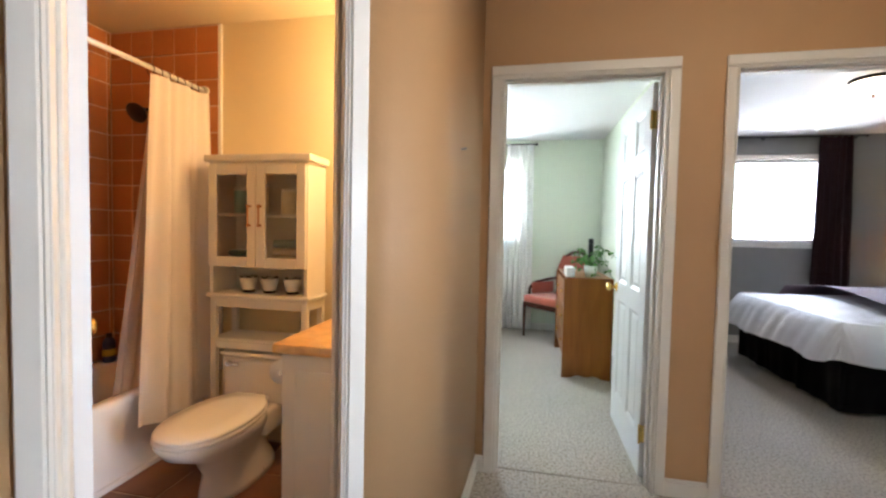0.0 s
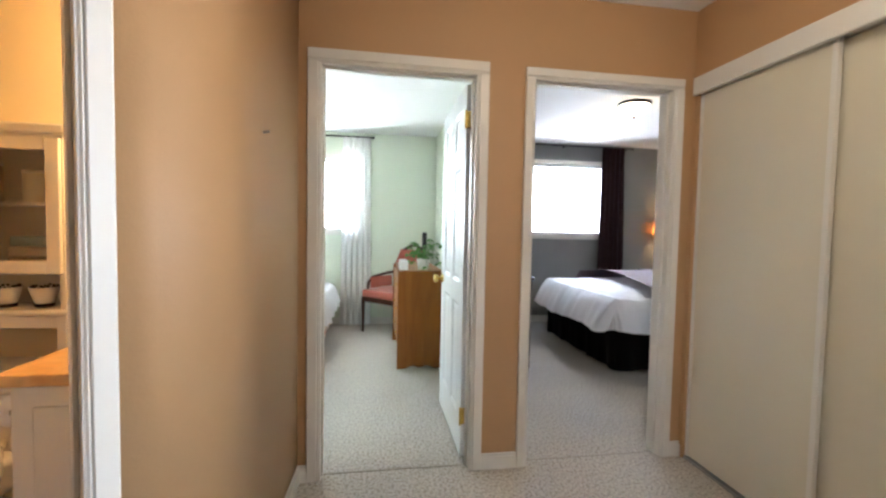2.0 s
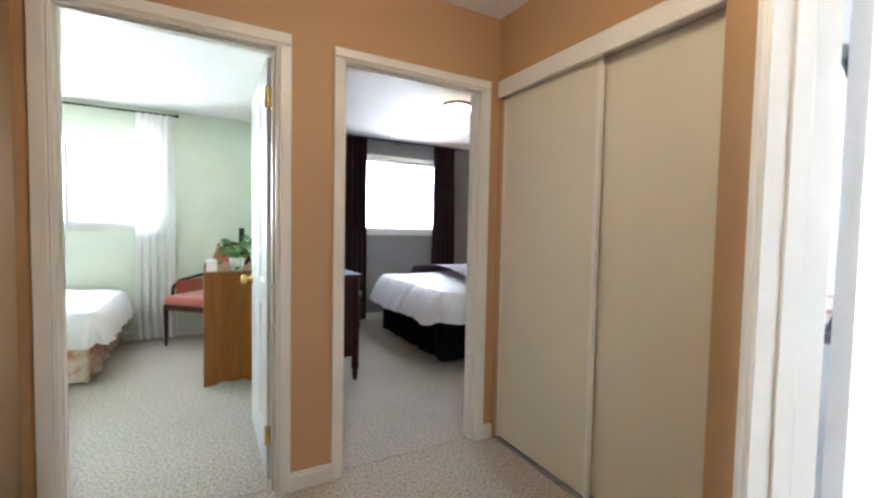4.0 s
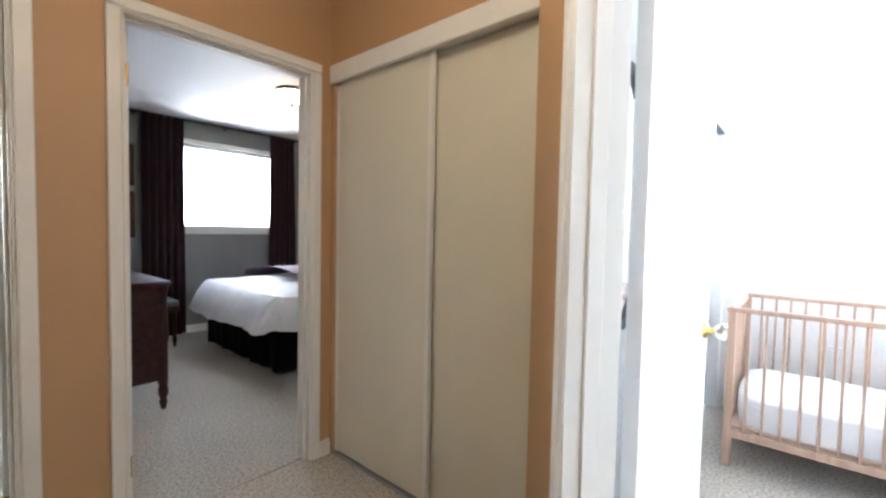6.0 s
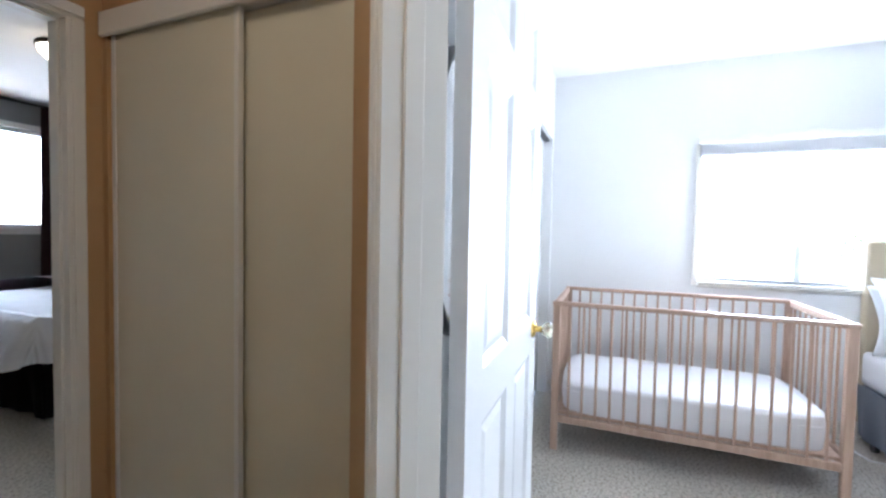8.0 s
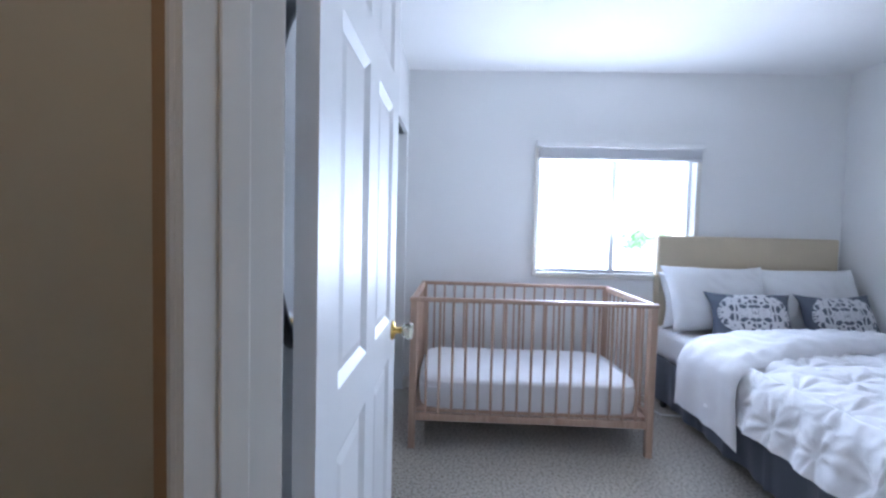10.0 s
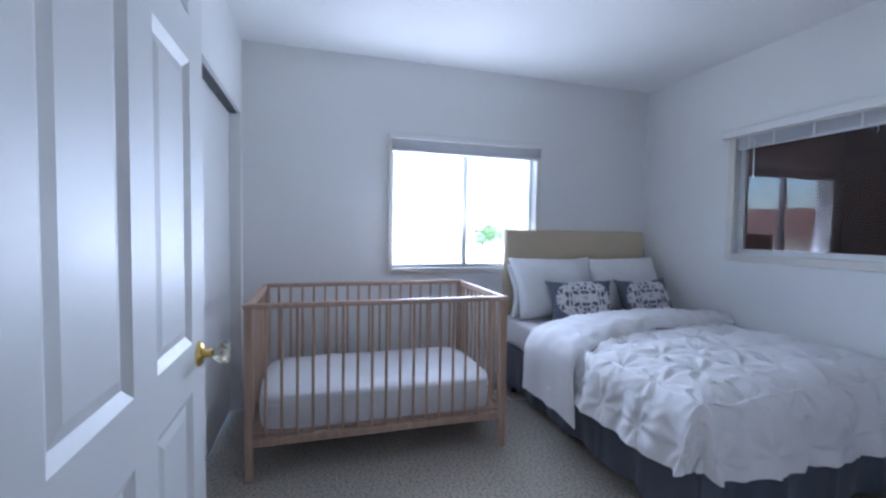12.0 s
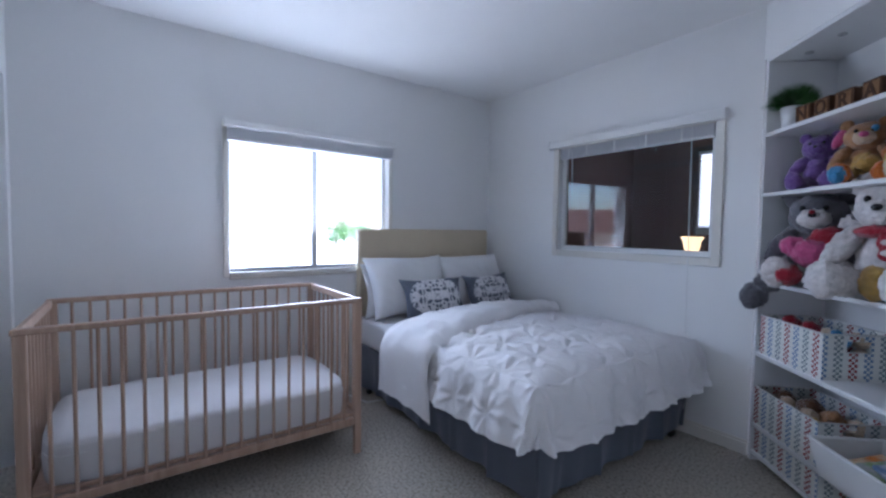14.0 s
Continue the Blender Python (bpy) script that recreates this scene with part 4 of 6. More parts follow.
def cloth_strip(x0, y0, x1, y1, z0, z1, waves, amp, seed=0, gather=1.0, nu=120, nv=26, flare=1.0, shift=(0, 0)):
    """A hanging curtain along the line; waves deepen to the hem."""
    bm = B()
    d = Vector((x1 - x0, y1 - y0))
    nrm = Vector((-d.y, d.x)).normalized()
    mid = Vector(((x0 + x1) / 2, (y0 + y1) / 2))
    def f(u, v):
        k = v
        p = Vector((x0, y0)) + d * u
        p = mid + (p - mid) * (1 + (flare - 1) * k)
        a = u * waves * 2 * math.pi
        n1 = noise.noise(Vector((u * waves * 0.8, v * 1.5, seed)))
        o = amp * (0.55 + 0.45 * k) * (math.sin(a + 1.2 * n1 + seed) + 0.35 * math.sin(2.1 * a + seed * 2)) + 0.35 * amp * n1
        side = 0.012 * math.cos(a + seed) * (0.4 + k)
        q = p + nrm * o + d.normalized() * side + Vector(shift) * k
        return (q.x, q.y, z1 - (z1 - z0) * v + 0.006 * math.sin(a) * (v > 0.99))
    grid(bm, nu, nv, f)
    return bm


SHOWERC = cloth_mat("white_shower_fabric", (0.90, 0.86, 0.83), sheer=0.25, bscale=300, vary=0.03)
LINER = mat("clear_vinyl_liner", (0.75, 0.68, 0.62), 0.18, vary=0.05, scale=6)
LINER.node_tree.nodes["Principled BSDF"].inputs["Alpha"].default_value = 0.42
rod = thing("shower_rod", "white shower rod across the tub alcove", "curtain rod", pose(0, 0, 0))
part("tube", cyl(B(), (-1.43, 1.42, 2.062), (-1.43, 2.985, 2.062), 0.013, seg=16), VINYL, rod, smooth=True)
for y in (1.428, 2.978):
    part("flange", cyl(B(), (-1.43, y - 0.008, 2.062), (-1.43, y + 0.008, 2.062), 0.028, seg=20), VINYL, rod)
sc = thing("shower_curtain", "white fabric shower curtain pushed to the end of the rod", "shower curtain", pose(0, 0, 0))
part("curtain_cloth", cloth_strip(-1.405, 2.60, -1.395, 2.96, 0.27, 2.03, 2.8, 0.026, seed=1.3, flare=1.35, shift=(0.05, -0.07), nu=140), SHOWERC, sc, smooth=True)
for i in range(8):
    bm = B()
    y = 2.61 + i * 0.049
    for k in range(14):
        a, b = radians(k * 360 / 14), radians((k + 1) * 360 / 14)
        cyl(bm, (-1.428 + 0.022 * math.cos(a), y, 2.050 + 0.026 * math.sin(a)), (-1.428 + 0.022 * math.cos(b), y, 2.050 + 0.026 * math.sin(b)), 0.0022, seg=6)
    part("curtain_ring", bm, BRONZE, sc)
ln = thing("shower_liner", "clear vinyl shower liner hanging inside the tub", "shower liner", pose(0, 0, 0))
part("liner_sheet", cloth_strip(-1.465, 2.66, -1.46, 2.94, 0.32, 2.03, 6.5, 0.022, seed=4.0, flare=1.35, shift=(-0.09, -0.12), nu=120), LINER, ln, smooth=True)

sh = thing("shower_fixture", "dark bronze shower head on a short arm", "shower head", pose(0, 0, 0))
part("arm", cyl(B(), (-1.78, 2.985, 1.97), (-1.78, 2.90, 1.945), 0.010, seg=12), BRONZE, sh)
part("escutcheon", cyl(B(), (-1.78, 2.985, 1.97), (-1.78, 2.975, 1.968), 0.028, seg=18), BRONZE, sh)
bm = B()
lathe(bm, [(0, 0), (0.012, 0), (0.016, 0.02), (0.054, 0.050), (0.060, 0.066), (0.052, 0.074), (0, 0.072)], m=Matrix.Translation((-1.78, 2.905, 1.95)) @ Euler((radians(125), 0, 0)).to_matrix().to_4x4())
part("head", bm, BRONZE, sh, smooth=True)
bt = thing("shampoo_bottle", "dark blue bottle standing on the tub ledge", "bottle", pose(-2.045, 2.90, 0.42))
part("bottle_body", lathe(B(), [(0, 0), (0.030, 0), (0.034, 0.01), (0.034, 0.12), (0.022, 0.145), (0.012, 0.15), (0, 0.15)]), mat("navy_plastic", (0.01, 0.02, 0.09), 0.3), bt, smooth=True)
part("label_band", lathe(B(), [(0.0345, 0.04), (0.0348, 0.05), (0.0348, 0.075), (0.0345, 0.08)]), mat("yellow_label", (0.6, 0.45, 0.05), 0.5), bt)
part("cap", lathe(B(), [(0, 0.15), (0.016, 0.15), (0.016, 0.175), (0, 0.178)]), BLACK, bt)


def toilet():
    t = thing("toilet", "white china toilet with closed lid", "toilet", pose(-0.945, 2.985, 0))
    t.scale = (1.0, 1.0, 0.93)
    def oval(cx, cy, rx, ry, z, n=40, sq=2.2):
        out = []
        for i in range(n):
            a = 2 * math.pi * i / n
            c, s = math.cos(a), math.sin(a)
            e = 2 / sq
            out.append((cx + rx * math.copysign(abs(c) ** e, c), cy + ry * math.copysign(abs(s) ** e, s), z))
        return out
    def loft(rows, cap=True):
        bm = B()
        rr = [[bm.verts.new(p) for p in row] for row in rows]
        for a, b in zip(rr, rr[1:]):
            n = len(a)
            for i in range(n):
                bm.faces.new((a[i], a[(i + 1) % n], b[(i + 1) % n], b[i]))
        if cap:
            bm.faces.new(rr[0])
            bm.faces.new(rr[-1])
        return bm
    part("bowl", loft([oval(0, -0.34, 0.12, 0.24, 0.0), oval(0, -0.34, 0.115, 0.235, 0.03), oval(0, -0.36, 0.095, 0.20, 0.12), oval(0, -0.41, 0.11, 0.20, 0.22), oval(0, -0.49, 0.17, 0.27, 0.31), oval(0, -0.515, 0.185, 0.275, 0.36), oval(0, -0.515, 0.18, 0.27, 0.375)]), CERAM, t, smooth=True)
    part("rear_deck", box(B(), -0.12, 0.12, -0.30, -0.03, 0.20, 0.345, 0.03, 3), CERAM, t, smooth=True)
    part("seat", loft([oval(0, -0.515, 0.186, 0.278, 0.378), oval(0, -0.515, 0.190, 0.282, 0.386), oval(0, -0.515, 0.186, 0.278, 0.396)]), CERAM, t, smooth=True)
    part("lid", loft([oval(0, -0.515, 0.184, 0.276, 0.400), oval(0, -0.515, 0.188, 0.280, 0.408), oval(0, -0.515, 0.180, 0.270, 0.418), oval(0, -0.515, 0.10, 0.17, 0.424)]), CERAM, t, "closed white lid", smooth=True)
    for x in (-0.07, 0.07):
        part("lid_hinge", cyl(B(), (x - 0.02, -0.245, 0.40), (x + 0.02, -0.245, 0.40), 0.014, seg=14), CERAM, t)
    part("tank", box(B(), -0.225, 0.225, -0.195, -0.01, 0.335, 0.60, 0.03, 3), CERAM, t, smooth=True)
    part("tank_lid", box(B(), -0.235, 0.235, -0.205, -0.005, 0.602, 0.628, 0.010, 2), CERAM, t, smooth=True)
    bm = B()
    cyl(bm, (-0.17, -0.195, 0.56), (-0.17, -0.215, 0.56), 0.014, seg=14)
    box(bm, -0.175, -0.105, -0.222, -0.213, 0.553, 0.567, 0.003)
    part("flush_handle", bm, CHROME, t, "chrome flush handle")
    for x in (-0.105, 0.105):
        part("bolt_cap", ball_mesh(0.014), CERAM, t, m=pose(x, -0.30, 0.03))


def ball_mesh(r, rz=None):
    bm = B()
    ball(bm, (0, 0, 0), r, r, rz or r, 14, 8)
    return bm


toilet()


def over_toilet_cabinet():
    x0, x1, y0, y1 = -1.235, -0.655, 2.785, 2.985
    c = thing("over_toilet_cabinet", "white over-toilet cabinet with two glass doors", "cabinet", pose(0, 0, 0))
    part("crown", box(B(), x0 - 0.022, x1 + 0.022, y0 - 0.022, y1, 1.612, 1.650, 0.010, 2), CABW, c)
    for nm, p in (("side_panel", (x0, x0 + 0.018, y0, y1, 0.905, 1.612)), ("side_panel", (x1 - 0.018, x1, y0, y1, 0.905, 1.612)), ("top_panel", (x0 + 0.018, x1 - 0.018, y0, y1, 1.595, 1.612)),
                  ("bottom_panel", (x0 + 0.018, x1 - 0.018, y0 + 0.005, y1, 1.050, 1.066)), ("back_panel", (x0 + 0.018, x1 - 0.018, y1 - 0.008, y1, 0.905, 1.595))):
        part(nm, box(B(), *p), CABW, c)
    part("inner_shelf", box(B(), x0 + 0.018, x1 - 0.018, y0 + 0.025, y1 - 0.009, 1.325, 1.339), CABW, c)
    part("ledge", box(B(), x0 - 0.015, x1 + 0.015, y0 - 0.015, y1, 0.880, 0.904, 0.006), CABW, c)
    for x in (x0, x1 - 0.035):
        for y in (y0, y1 - 0.03):
            part("leg", box(B(), x, x + 0.035, y, y + 0.028, 0.0, 0.880, 0.002), CABW, c)
    part("apron", box(B(), x0 + 0.035, x1 - 0.035, y0 + 0.003, y0 + 0.02, 0.828, 0.880, 0.002), CABW, c)
    part("lower_shelf", box(B(), x0 + 0.004, x1 - 0.004, y0 + 0.004, y1, 0.640, 0.658, 0.003), CABW, c)
    part("shelf_rail", box(B(), x0 + 0.035, x1 - 0.035, y0 + 0.002, y0 + 0.018, 0.60, 0.638, 0.002), CABW, c)
    for x in (x0, x1 - 0.018):
        part("side_apron", box(B(), x, x + 0.016, y0 + 0.03, y1 - 0.03, 0.828, 0.880, 0.002), CABW, c)
    xm = (x0 + x1) / 2
    for a, b, hx in ((x0 + 0.003, xm - 0.002, xm - 0.032), (xm + 0.002, x1 - 0.003, xm + 0.032)):
        d = thing("cabinet_door", "", "")
        del_keys(d)
        d.parent = c
        fr = B()
        w = 0.052
        for p in ((a, a + w, 1.052, 1.596), (b - w, b, 1.052, 1.596)):
            box(fr, p[0], p[1], y0 - 0.018, y0 - 0.001, p[2], p[3], 0.003)
        for z0, z1 in ((1.052, 1.052 + w), (1.596 - w, 1.596)):
            box(fr, a + w, b - w, y0 - 0.018, y0 - 0.001, z0, z1, 0.003)
        part("door_frame", fr, CABW, d)
        g = part("glass", box(B(), a + w, b - w, y0 - 0.011, y0 - 0.008, 1.052 + w, 1.596 - w), GLASS, d)
        g.visible_shadow = False
        bm = B()
        for z in (1.275, 1.375):
            cyl(bm, (hx, y0 - 0.018, z), (hx, y0 - 0.040, z), 0.006, seg=10)
            ball(bm, (hx, y0 - 0.041, z), 0.009, u=10, v=8)
        cyl(bm, (hx, y0 - 0.041, 1.275), (hx, y0 - 0.041, 1.375), 0.0045, seg=10)
        part("handle", bm, mat("antique_copper", (0.45, 0.22, 0.12), 0.35, 0.9) if a < xm - 0.1 else bpy.data.materials["antique_copper"], d, "copper bow handle")
    # contents
    def tin(name, label, cat, x, z, r, h, col, y=2.90):
        t = thing(name, label, cat, pose(x, y, z))
        part("body", lathe(B(), [(0, 0), (r, 0), (r, h), (r * 0.97, h + 0.004), (0, h + 0.004)]), mat(name + "_skin", col, 0.5), t)
        part("lid", lathe(B(), [(0, h + 0.005), (r * 1.03, h + 0.005), (r * 1.03, h + 0.018), (0, h + 0.02)]), CABW, t)
    tin("storage_jar", "pale round storage jar on the cabinet shelf", "jar", xm + 0.14, 1.340, 0.062, 0.115, (0.72, 0.66, 0.5))
    tin("teal_jar", "teal jar behind the cabinet glass", "jar", xm - 0.15, 1.340, 0.038, 0.12, (0.18, 0.36, 0.36), 2.86)
    tin("paper_roll_jar", "cream canister behind the cabinet glass", "jar", xm - 0.075, 1.340, 0.045, 0.15, (0.62, 0.5, 0.36), 2.92)
    for i, (col, n) in enumerate((((0.5, 0.45, 0.36), "folded_towel"), ((0.62, 0.56, 0.45), "folded_towel"), ((0.30, 0.42, 0.42), "folded_towel"))):
        t = thing(n, "folded towel stacked in the cabinet", "towel", pose(xm + 0.135, 2.895, 1.067 + i * 0.045), group="folded towels")
        part("terry", box(B(), -0.085 + i * 0.006, 0.085 - i * 0.004, -0.07, 0.07, 0.0, 0.043, 0.016, 3), cloth_mat("terry_" + str(i), col), t, smooth=True)
    for col, x, n, z in (((0.45, 0.02, 0.03), -0.13, "red_cloth", 0), ((0.10, 0.30, 0.32), -0.15, "teal_cloth", 0.032)):
        t = thing(n, "small folded cloth lying in the cabinet", "cloth", pose(xm + x, 2.87, 1.067 + z))
        bm = B()
        vs = ball(bm, (0, 0, 0.018), 0.085, 0.06, 0.022)
        for v in vs:
            v.co.z = max(0, v.co.z + 0.012 * noise.noise(v.co * 20))
        part("cloth", bm, cloth_mat(n + "_fabric", col), t, smooth=True)
    pot = None
    for i, x in enumerate((-1.055, -0.925, -0.785)):
        if pot is None:
            pot = thing("white_pot", "small white pot with a dark rim and foot", "pot", pose(x, 2.865, 0.905), group="pots on the cabinet ledge")
            part("pot_body", lathe(B(), [(0, 0.014), (0.032, 0.014), (0.036, 0.03), (0.050, 0.082), (0.047, 0.082), (0.034, 0.03), (0, 0.028)], seg=24), CERAM, pot, smooth=True)
            part("foot", lathe(B(), [(0, 0), (0.032, 0), (0.034, 0.013), (0, 0.013)], seg=20), BRONZE, pot)
            bm = B()
            for k in range(18):
                a = 2 * math.pi * k / 18
                ball(bm, (0.042 * math.cos(a), 0.042 * math.sin(a), 0.083 + 0.004 * math.sin(5 * a)), 0.0055, u=8, v=6)
            part("rim_wreath", bm, BRONZE, pot, "dark twisted rim")
        else:
            copy_thing(pot, pose(x, 2.865, 0.905, 0, 0, 40 * i))


def del_keys(ob):
    for k in ("label", "category"):
        if k in ob:
            del ob[k]


over_toilet_cabinet()


def vanity():
    x0, x1, y0, y1 = -0.475, 0.115, 2.262, 2.985
    v = thing("vanity_cabinet", "white bathroom vanity cabinet with a panelled door", "vanity", pose(0, 0, 0))
    part("carcass", box(B(), x0, x1, y0 + 0.02, y1, 0.095, 0.775, 0.002), CABW, v)
    part("toe_kick", box(B(), x0 + 0.02, x1, y0 + 0.07, y1, 0.0, 0.094), CABW, v)
    d = part("vanity_door", box(B(), x0 + 0.004, x1 - 0.2, y0, y0 + 0.018, 0.10, 0.770, 0.003), CABW, v)
    bm = B()
    a, b, c, e = x0 + 0.064, x1 - 0.26, 0.16, 0.71
    box(bm, a, b, y0 - 0.004, y0 + 0.001, c, e, 0.004)
    part("raised_panel", bm, CABW, d)
    part("door_knob", lathe(B(), [(0, 0), (0.006, 0), (0.006, 0.012), (0.014, 0.018), (0.014, 0.026), (0, 0.03)], m=Matrix.Translation((x0 + 0.345, y0, 0.69)) @ Euler((radians(90), 0, 0)).to_matrix().to_4x4()), CHROME, d)
    c = thing("vanity_counter", "ochre laminate counter with a white basin", "counter", pose(0, 0, 0))
    part("worktop", box(B(), x0 - 0.022, x1, y0 - 0.028, y1, 0.777, 0.815, 0.010, 2), LAMI, c)
    s = thing("wash_basin", "white drop-in oval basin in the counter", "sink", pose(-0.15, 2.60, 0.815))
    bm = B()
    def o(rx, ry, z):
        return [bm.verts.new((rx * math.cos(2 * math.pi * i / 36), ry * math.sin(2 * math.pi * i / 36), z)) for i in range(36)]
    rr = [o(0.225, 0.275, 0.0), o(0.225, 0.275, 0.010), o(0.21, 0.26, 0.016), o(0.19, 0.235, 0.012), o(0.17, 0.21, -0.004 + 0.006), o(0.08, 0.1, 0.001)]
    for p, q in zip(rr, rr[1:]):
        for i in range(36):
            bm.faces.new((p[i], p[(i + 1) % 36], q[(i + 1) % 36], q[i]))
    bm.faces.new(rr[-1])
    part("basin", bm, CERAM, s, smooth=True)
    l = thing("vanity_light", "wall light with a frosted globe over the vanity", "wall light", pose(-0.20, 2.985, 2.02))
    part("back_plate", cyl(B(), (0, 0, 0), (0, -0.02, 0), 0.06, seg=24), CHROME, l)
    g = part("globe", ball_mesh(0.085), glow_mat("warm_globe", (1.0, 0.72, 0.38), 0.8), l, "glowing frosted globe", smooth=True, m=pose(0, -0.185, 0))
    g.visible_shadow = False
    part("arm", cyl(B(), (0, -0.02, 0), (0, -0.11, 0), 0.012, seg=12), CHROME, l)
    iv = thing("small_plant", "sprig of a green plant on the vanity counter", "plant", pose(-0.42, 2.90, 0.815))
    part("pot", lathe(B(), [(0, 0), (0.03, 0), (0.038, 0.06), (0, 0.058)]), CERAM, iv)
    bm = B()
    for k in range(16):
        a = k * 2.4
        r = 0.02 + 0.05 * random.random()
        leaf_blade(bm, (r * math.cos(a), r * math.sin(a), 0.07 + 0.10 * random.random()), a, 0.03)
    part("leaves", bm, LEAF, iv)
    tp = thing("toilet_paper", "toilet paper roll on the side of the vanity", "toilet paper", pose(-0.478, 2.40, 0.66))
    part("holder", box(B(), -0.058, 0.006, -0.058, -0.052, -0.008, 0.008, 0.002), CHROME, tp)
    bm = B()
    cyl(bm, (-0.055, -0.05, 0), (-0.055, 0.05, 0), 0.050, seg=26)
    part("paper", bm, PILLOW, tp, smooth=True)


LEAF = mat("green_leaf", (0.06, 0.17, 0.03), 0.45, vary=0.25, scale=15)


def leaf_blade(bm, at, yaw, size, droop=0.4):
    m = Matrix.Translation(at) @ Euler((droop * math.sin(yaw * 3), droop, yaw)).to_matrix().to_4x4()
    pts = [(0, 0, 0), (0.35, 0.38, 0.03), (0.75, 0.30, 0.02), (1.0, 0, -0.08), (0.75, -0.30, 0.02), (0.35, -0.38, 0.03)]
    c = bm.verts.new(m @ Vector((0.5 * size, 0, -0.03 * size)))
    vs = [bm.verts.new(m @ (Vector(p) * size)) for p in pts]
    for i in range(6):
        bm.faces.new((c, vs[i], vs[(i + 1) % 6]))


vanity()


# ---------------------------------------------------------------- ceiling lights (the hall one is added, out of view)
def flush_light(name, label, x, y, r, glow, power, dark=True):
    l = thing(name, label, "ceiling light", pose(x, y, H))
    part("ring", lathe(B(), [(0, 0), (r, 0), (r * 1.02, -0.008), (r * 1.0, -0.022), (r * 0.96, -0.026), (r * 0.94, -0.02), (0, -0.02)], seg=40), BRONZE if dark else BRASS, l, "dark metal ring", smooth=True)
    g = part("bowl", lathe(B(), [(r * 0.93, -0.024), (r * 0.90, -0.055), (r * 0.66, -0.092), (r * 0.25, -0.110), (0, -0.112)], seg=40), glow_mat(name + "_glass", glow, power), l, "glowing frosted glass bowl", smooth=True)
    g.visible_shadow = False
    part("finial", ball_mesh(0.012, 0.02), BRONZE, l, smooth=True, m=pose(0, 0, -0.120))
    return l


flush_light("hall_ceiling_light", "added frosted flush ceiling light over the hall, out of view", 1.28, 1.58, 0.15, (1.0, 0.82, 0.6), 0.15)
flush_light("ceiling_light", "lit frosted bowl ceiling light with a dark ring", 2.97, 4.55, 0.145, (1.0, 0.80, 0.52), 0.35)

# ---------------------------------------------------------------- green bedroom
SHEER = cloth_mat("white_sheer_voile", (0.90, 0.90, 0.88), sheer=0.45, bscale=260, vary=0.02)
HONEY = wood("honey_stained_oak", (0.235, 0.074, 0.012), (0.33, 0.118, 0.022), 0.38, 2.2, (6, 6, 0.7))
CHERRY = wood("dark_cherry_wood", (0.035, 0.009, 0.005), (0.085, 0.022, 0.012), 0.3, 3, (10, 10, 2))
ROSE = cloth_mat("dusty_red_velvet", (0.46, 0.12, 0.08), rough=0.85, bscale=300, sheen=0.5)


def curtain_rod(x0, x1, y, z, label):
    r = thing("curtain_rod", label, "curtain rod", pose(0, 0, 0))
    part("pole", cyl(B(), (x0, y, z), (x1, y, z), 0.009, seg=14), BLACK, r, smooth=True)
    for x in (x0, x1):
        part("finial", ball_mesh(0.017), BLACK, r, smooth=True, m=pose(x, y, z))
    for x in (x0 + 0.06, (x0 + x1) / 2, x1 - 0.06):
        bm = B()
        cyl(bm, (x, y, z), (x, YF - 0.002, z), 0.006, seg=10)
        cyl(bm, (x, YF - 0.008, z), (x, YF - 0.001, z), 0.020, seg=16)
        part("bracket", bm, BLACK, r)


curtain_rod(-1.45, 0.545, 6.375, 2.405, "thin black curtain rod over the green-room window")
for x0, x1, sd in ((0.165, 0.52, 0.3), (-1.38, -1.05, 2.2)):
    c = thing("sheer_curtain", "white sheer curtain hanging to the carpet", "curtain", pose(0, 0, 0), group="sheer curtains")
    part("curtain_cloth", cloth_strip(x0, 6.37, x1, 6.37, 0.02, 2.40, 5.5, 0.026, seed=sd, flare=1.18, nu=130), SHEER, c, smooth=True)


def desk():
    x0, x1, y0, y1, h = 0.79, 1.20, 4.60, 5.62, 0.885
    d = thing("writing_desk", "honey oak desk with a shaped end panel", "desk", pose(0, 0, 0))
    for y in (y0, y1 - 0.022):
        bm = B()
        n = 24
        fr, bk = [], []
        def bottom(u):
            return 0.0 if u < 0.08 or u > 0.92 else 0.022 * math.sin(math.pi * (u - 0.08) / 0.84) ** 0.6 + 0.008 * math.cos(u * 6 * math.pi)
        prof = [(x0 + (x1 - x0) * i / n, max(0.0, bottom(i / n))) for i in range(n + 1)]
        r = 0.03
        top = [(x1, h - 0.004)] + [(x0 + r - r * math.sin(a), h - 0.004 - r + r * math.cos(a)) for a in [radians(15 * k) for k in range(7)]]
        pts = prof + top
        a = [bm.verts.new((x, y, z)) for x, z in pts]
        b = [bm.verts.new((x, y + 0.022, z)) for x, z in pts]
        bm.faces.new(a)
        bm.faces.new(b)
        for i in range(len(pts)):
            bm.faces.new((a[i], a[(i + 1) % len(pts)], b[(i + 1) % len(pts)], b[i]))
        part("end_panel", bm, HONEY, d)
    part("desktop", box(B(), x0 + 0.02, x1, y0 + 0.022, y1 - 0.022, h - 0.024, h - 0.002, 0.003), HONEY, d)
    part("back_panel", box(B(), x1 - 0.02, x1, y0 + 0.022, y1 - 0.022, 0.10, h - 0.024), HONEY, d)
    for z in (0.16, 0.39, 0.62):
        f = part("drawer", box(B(), x0 + 0.01, x0 + 0.03, y0 + 0.04, y1 - 0.04, z, z + 0.215, 0.005), HONEY, d)
        for y in (y0 + 0.28, y1 - 0.28):
            part("knob", ball_mesh(0.013), BRASS, f, m=pose(x0 + 0.002, y, z + 0.11))
    return h


desk()


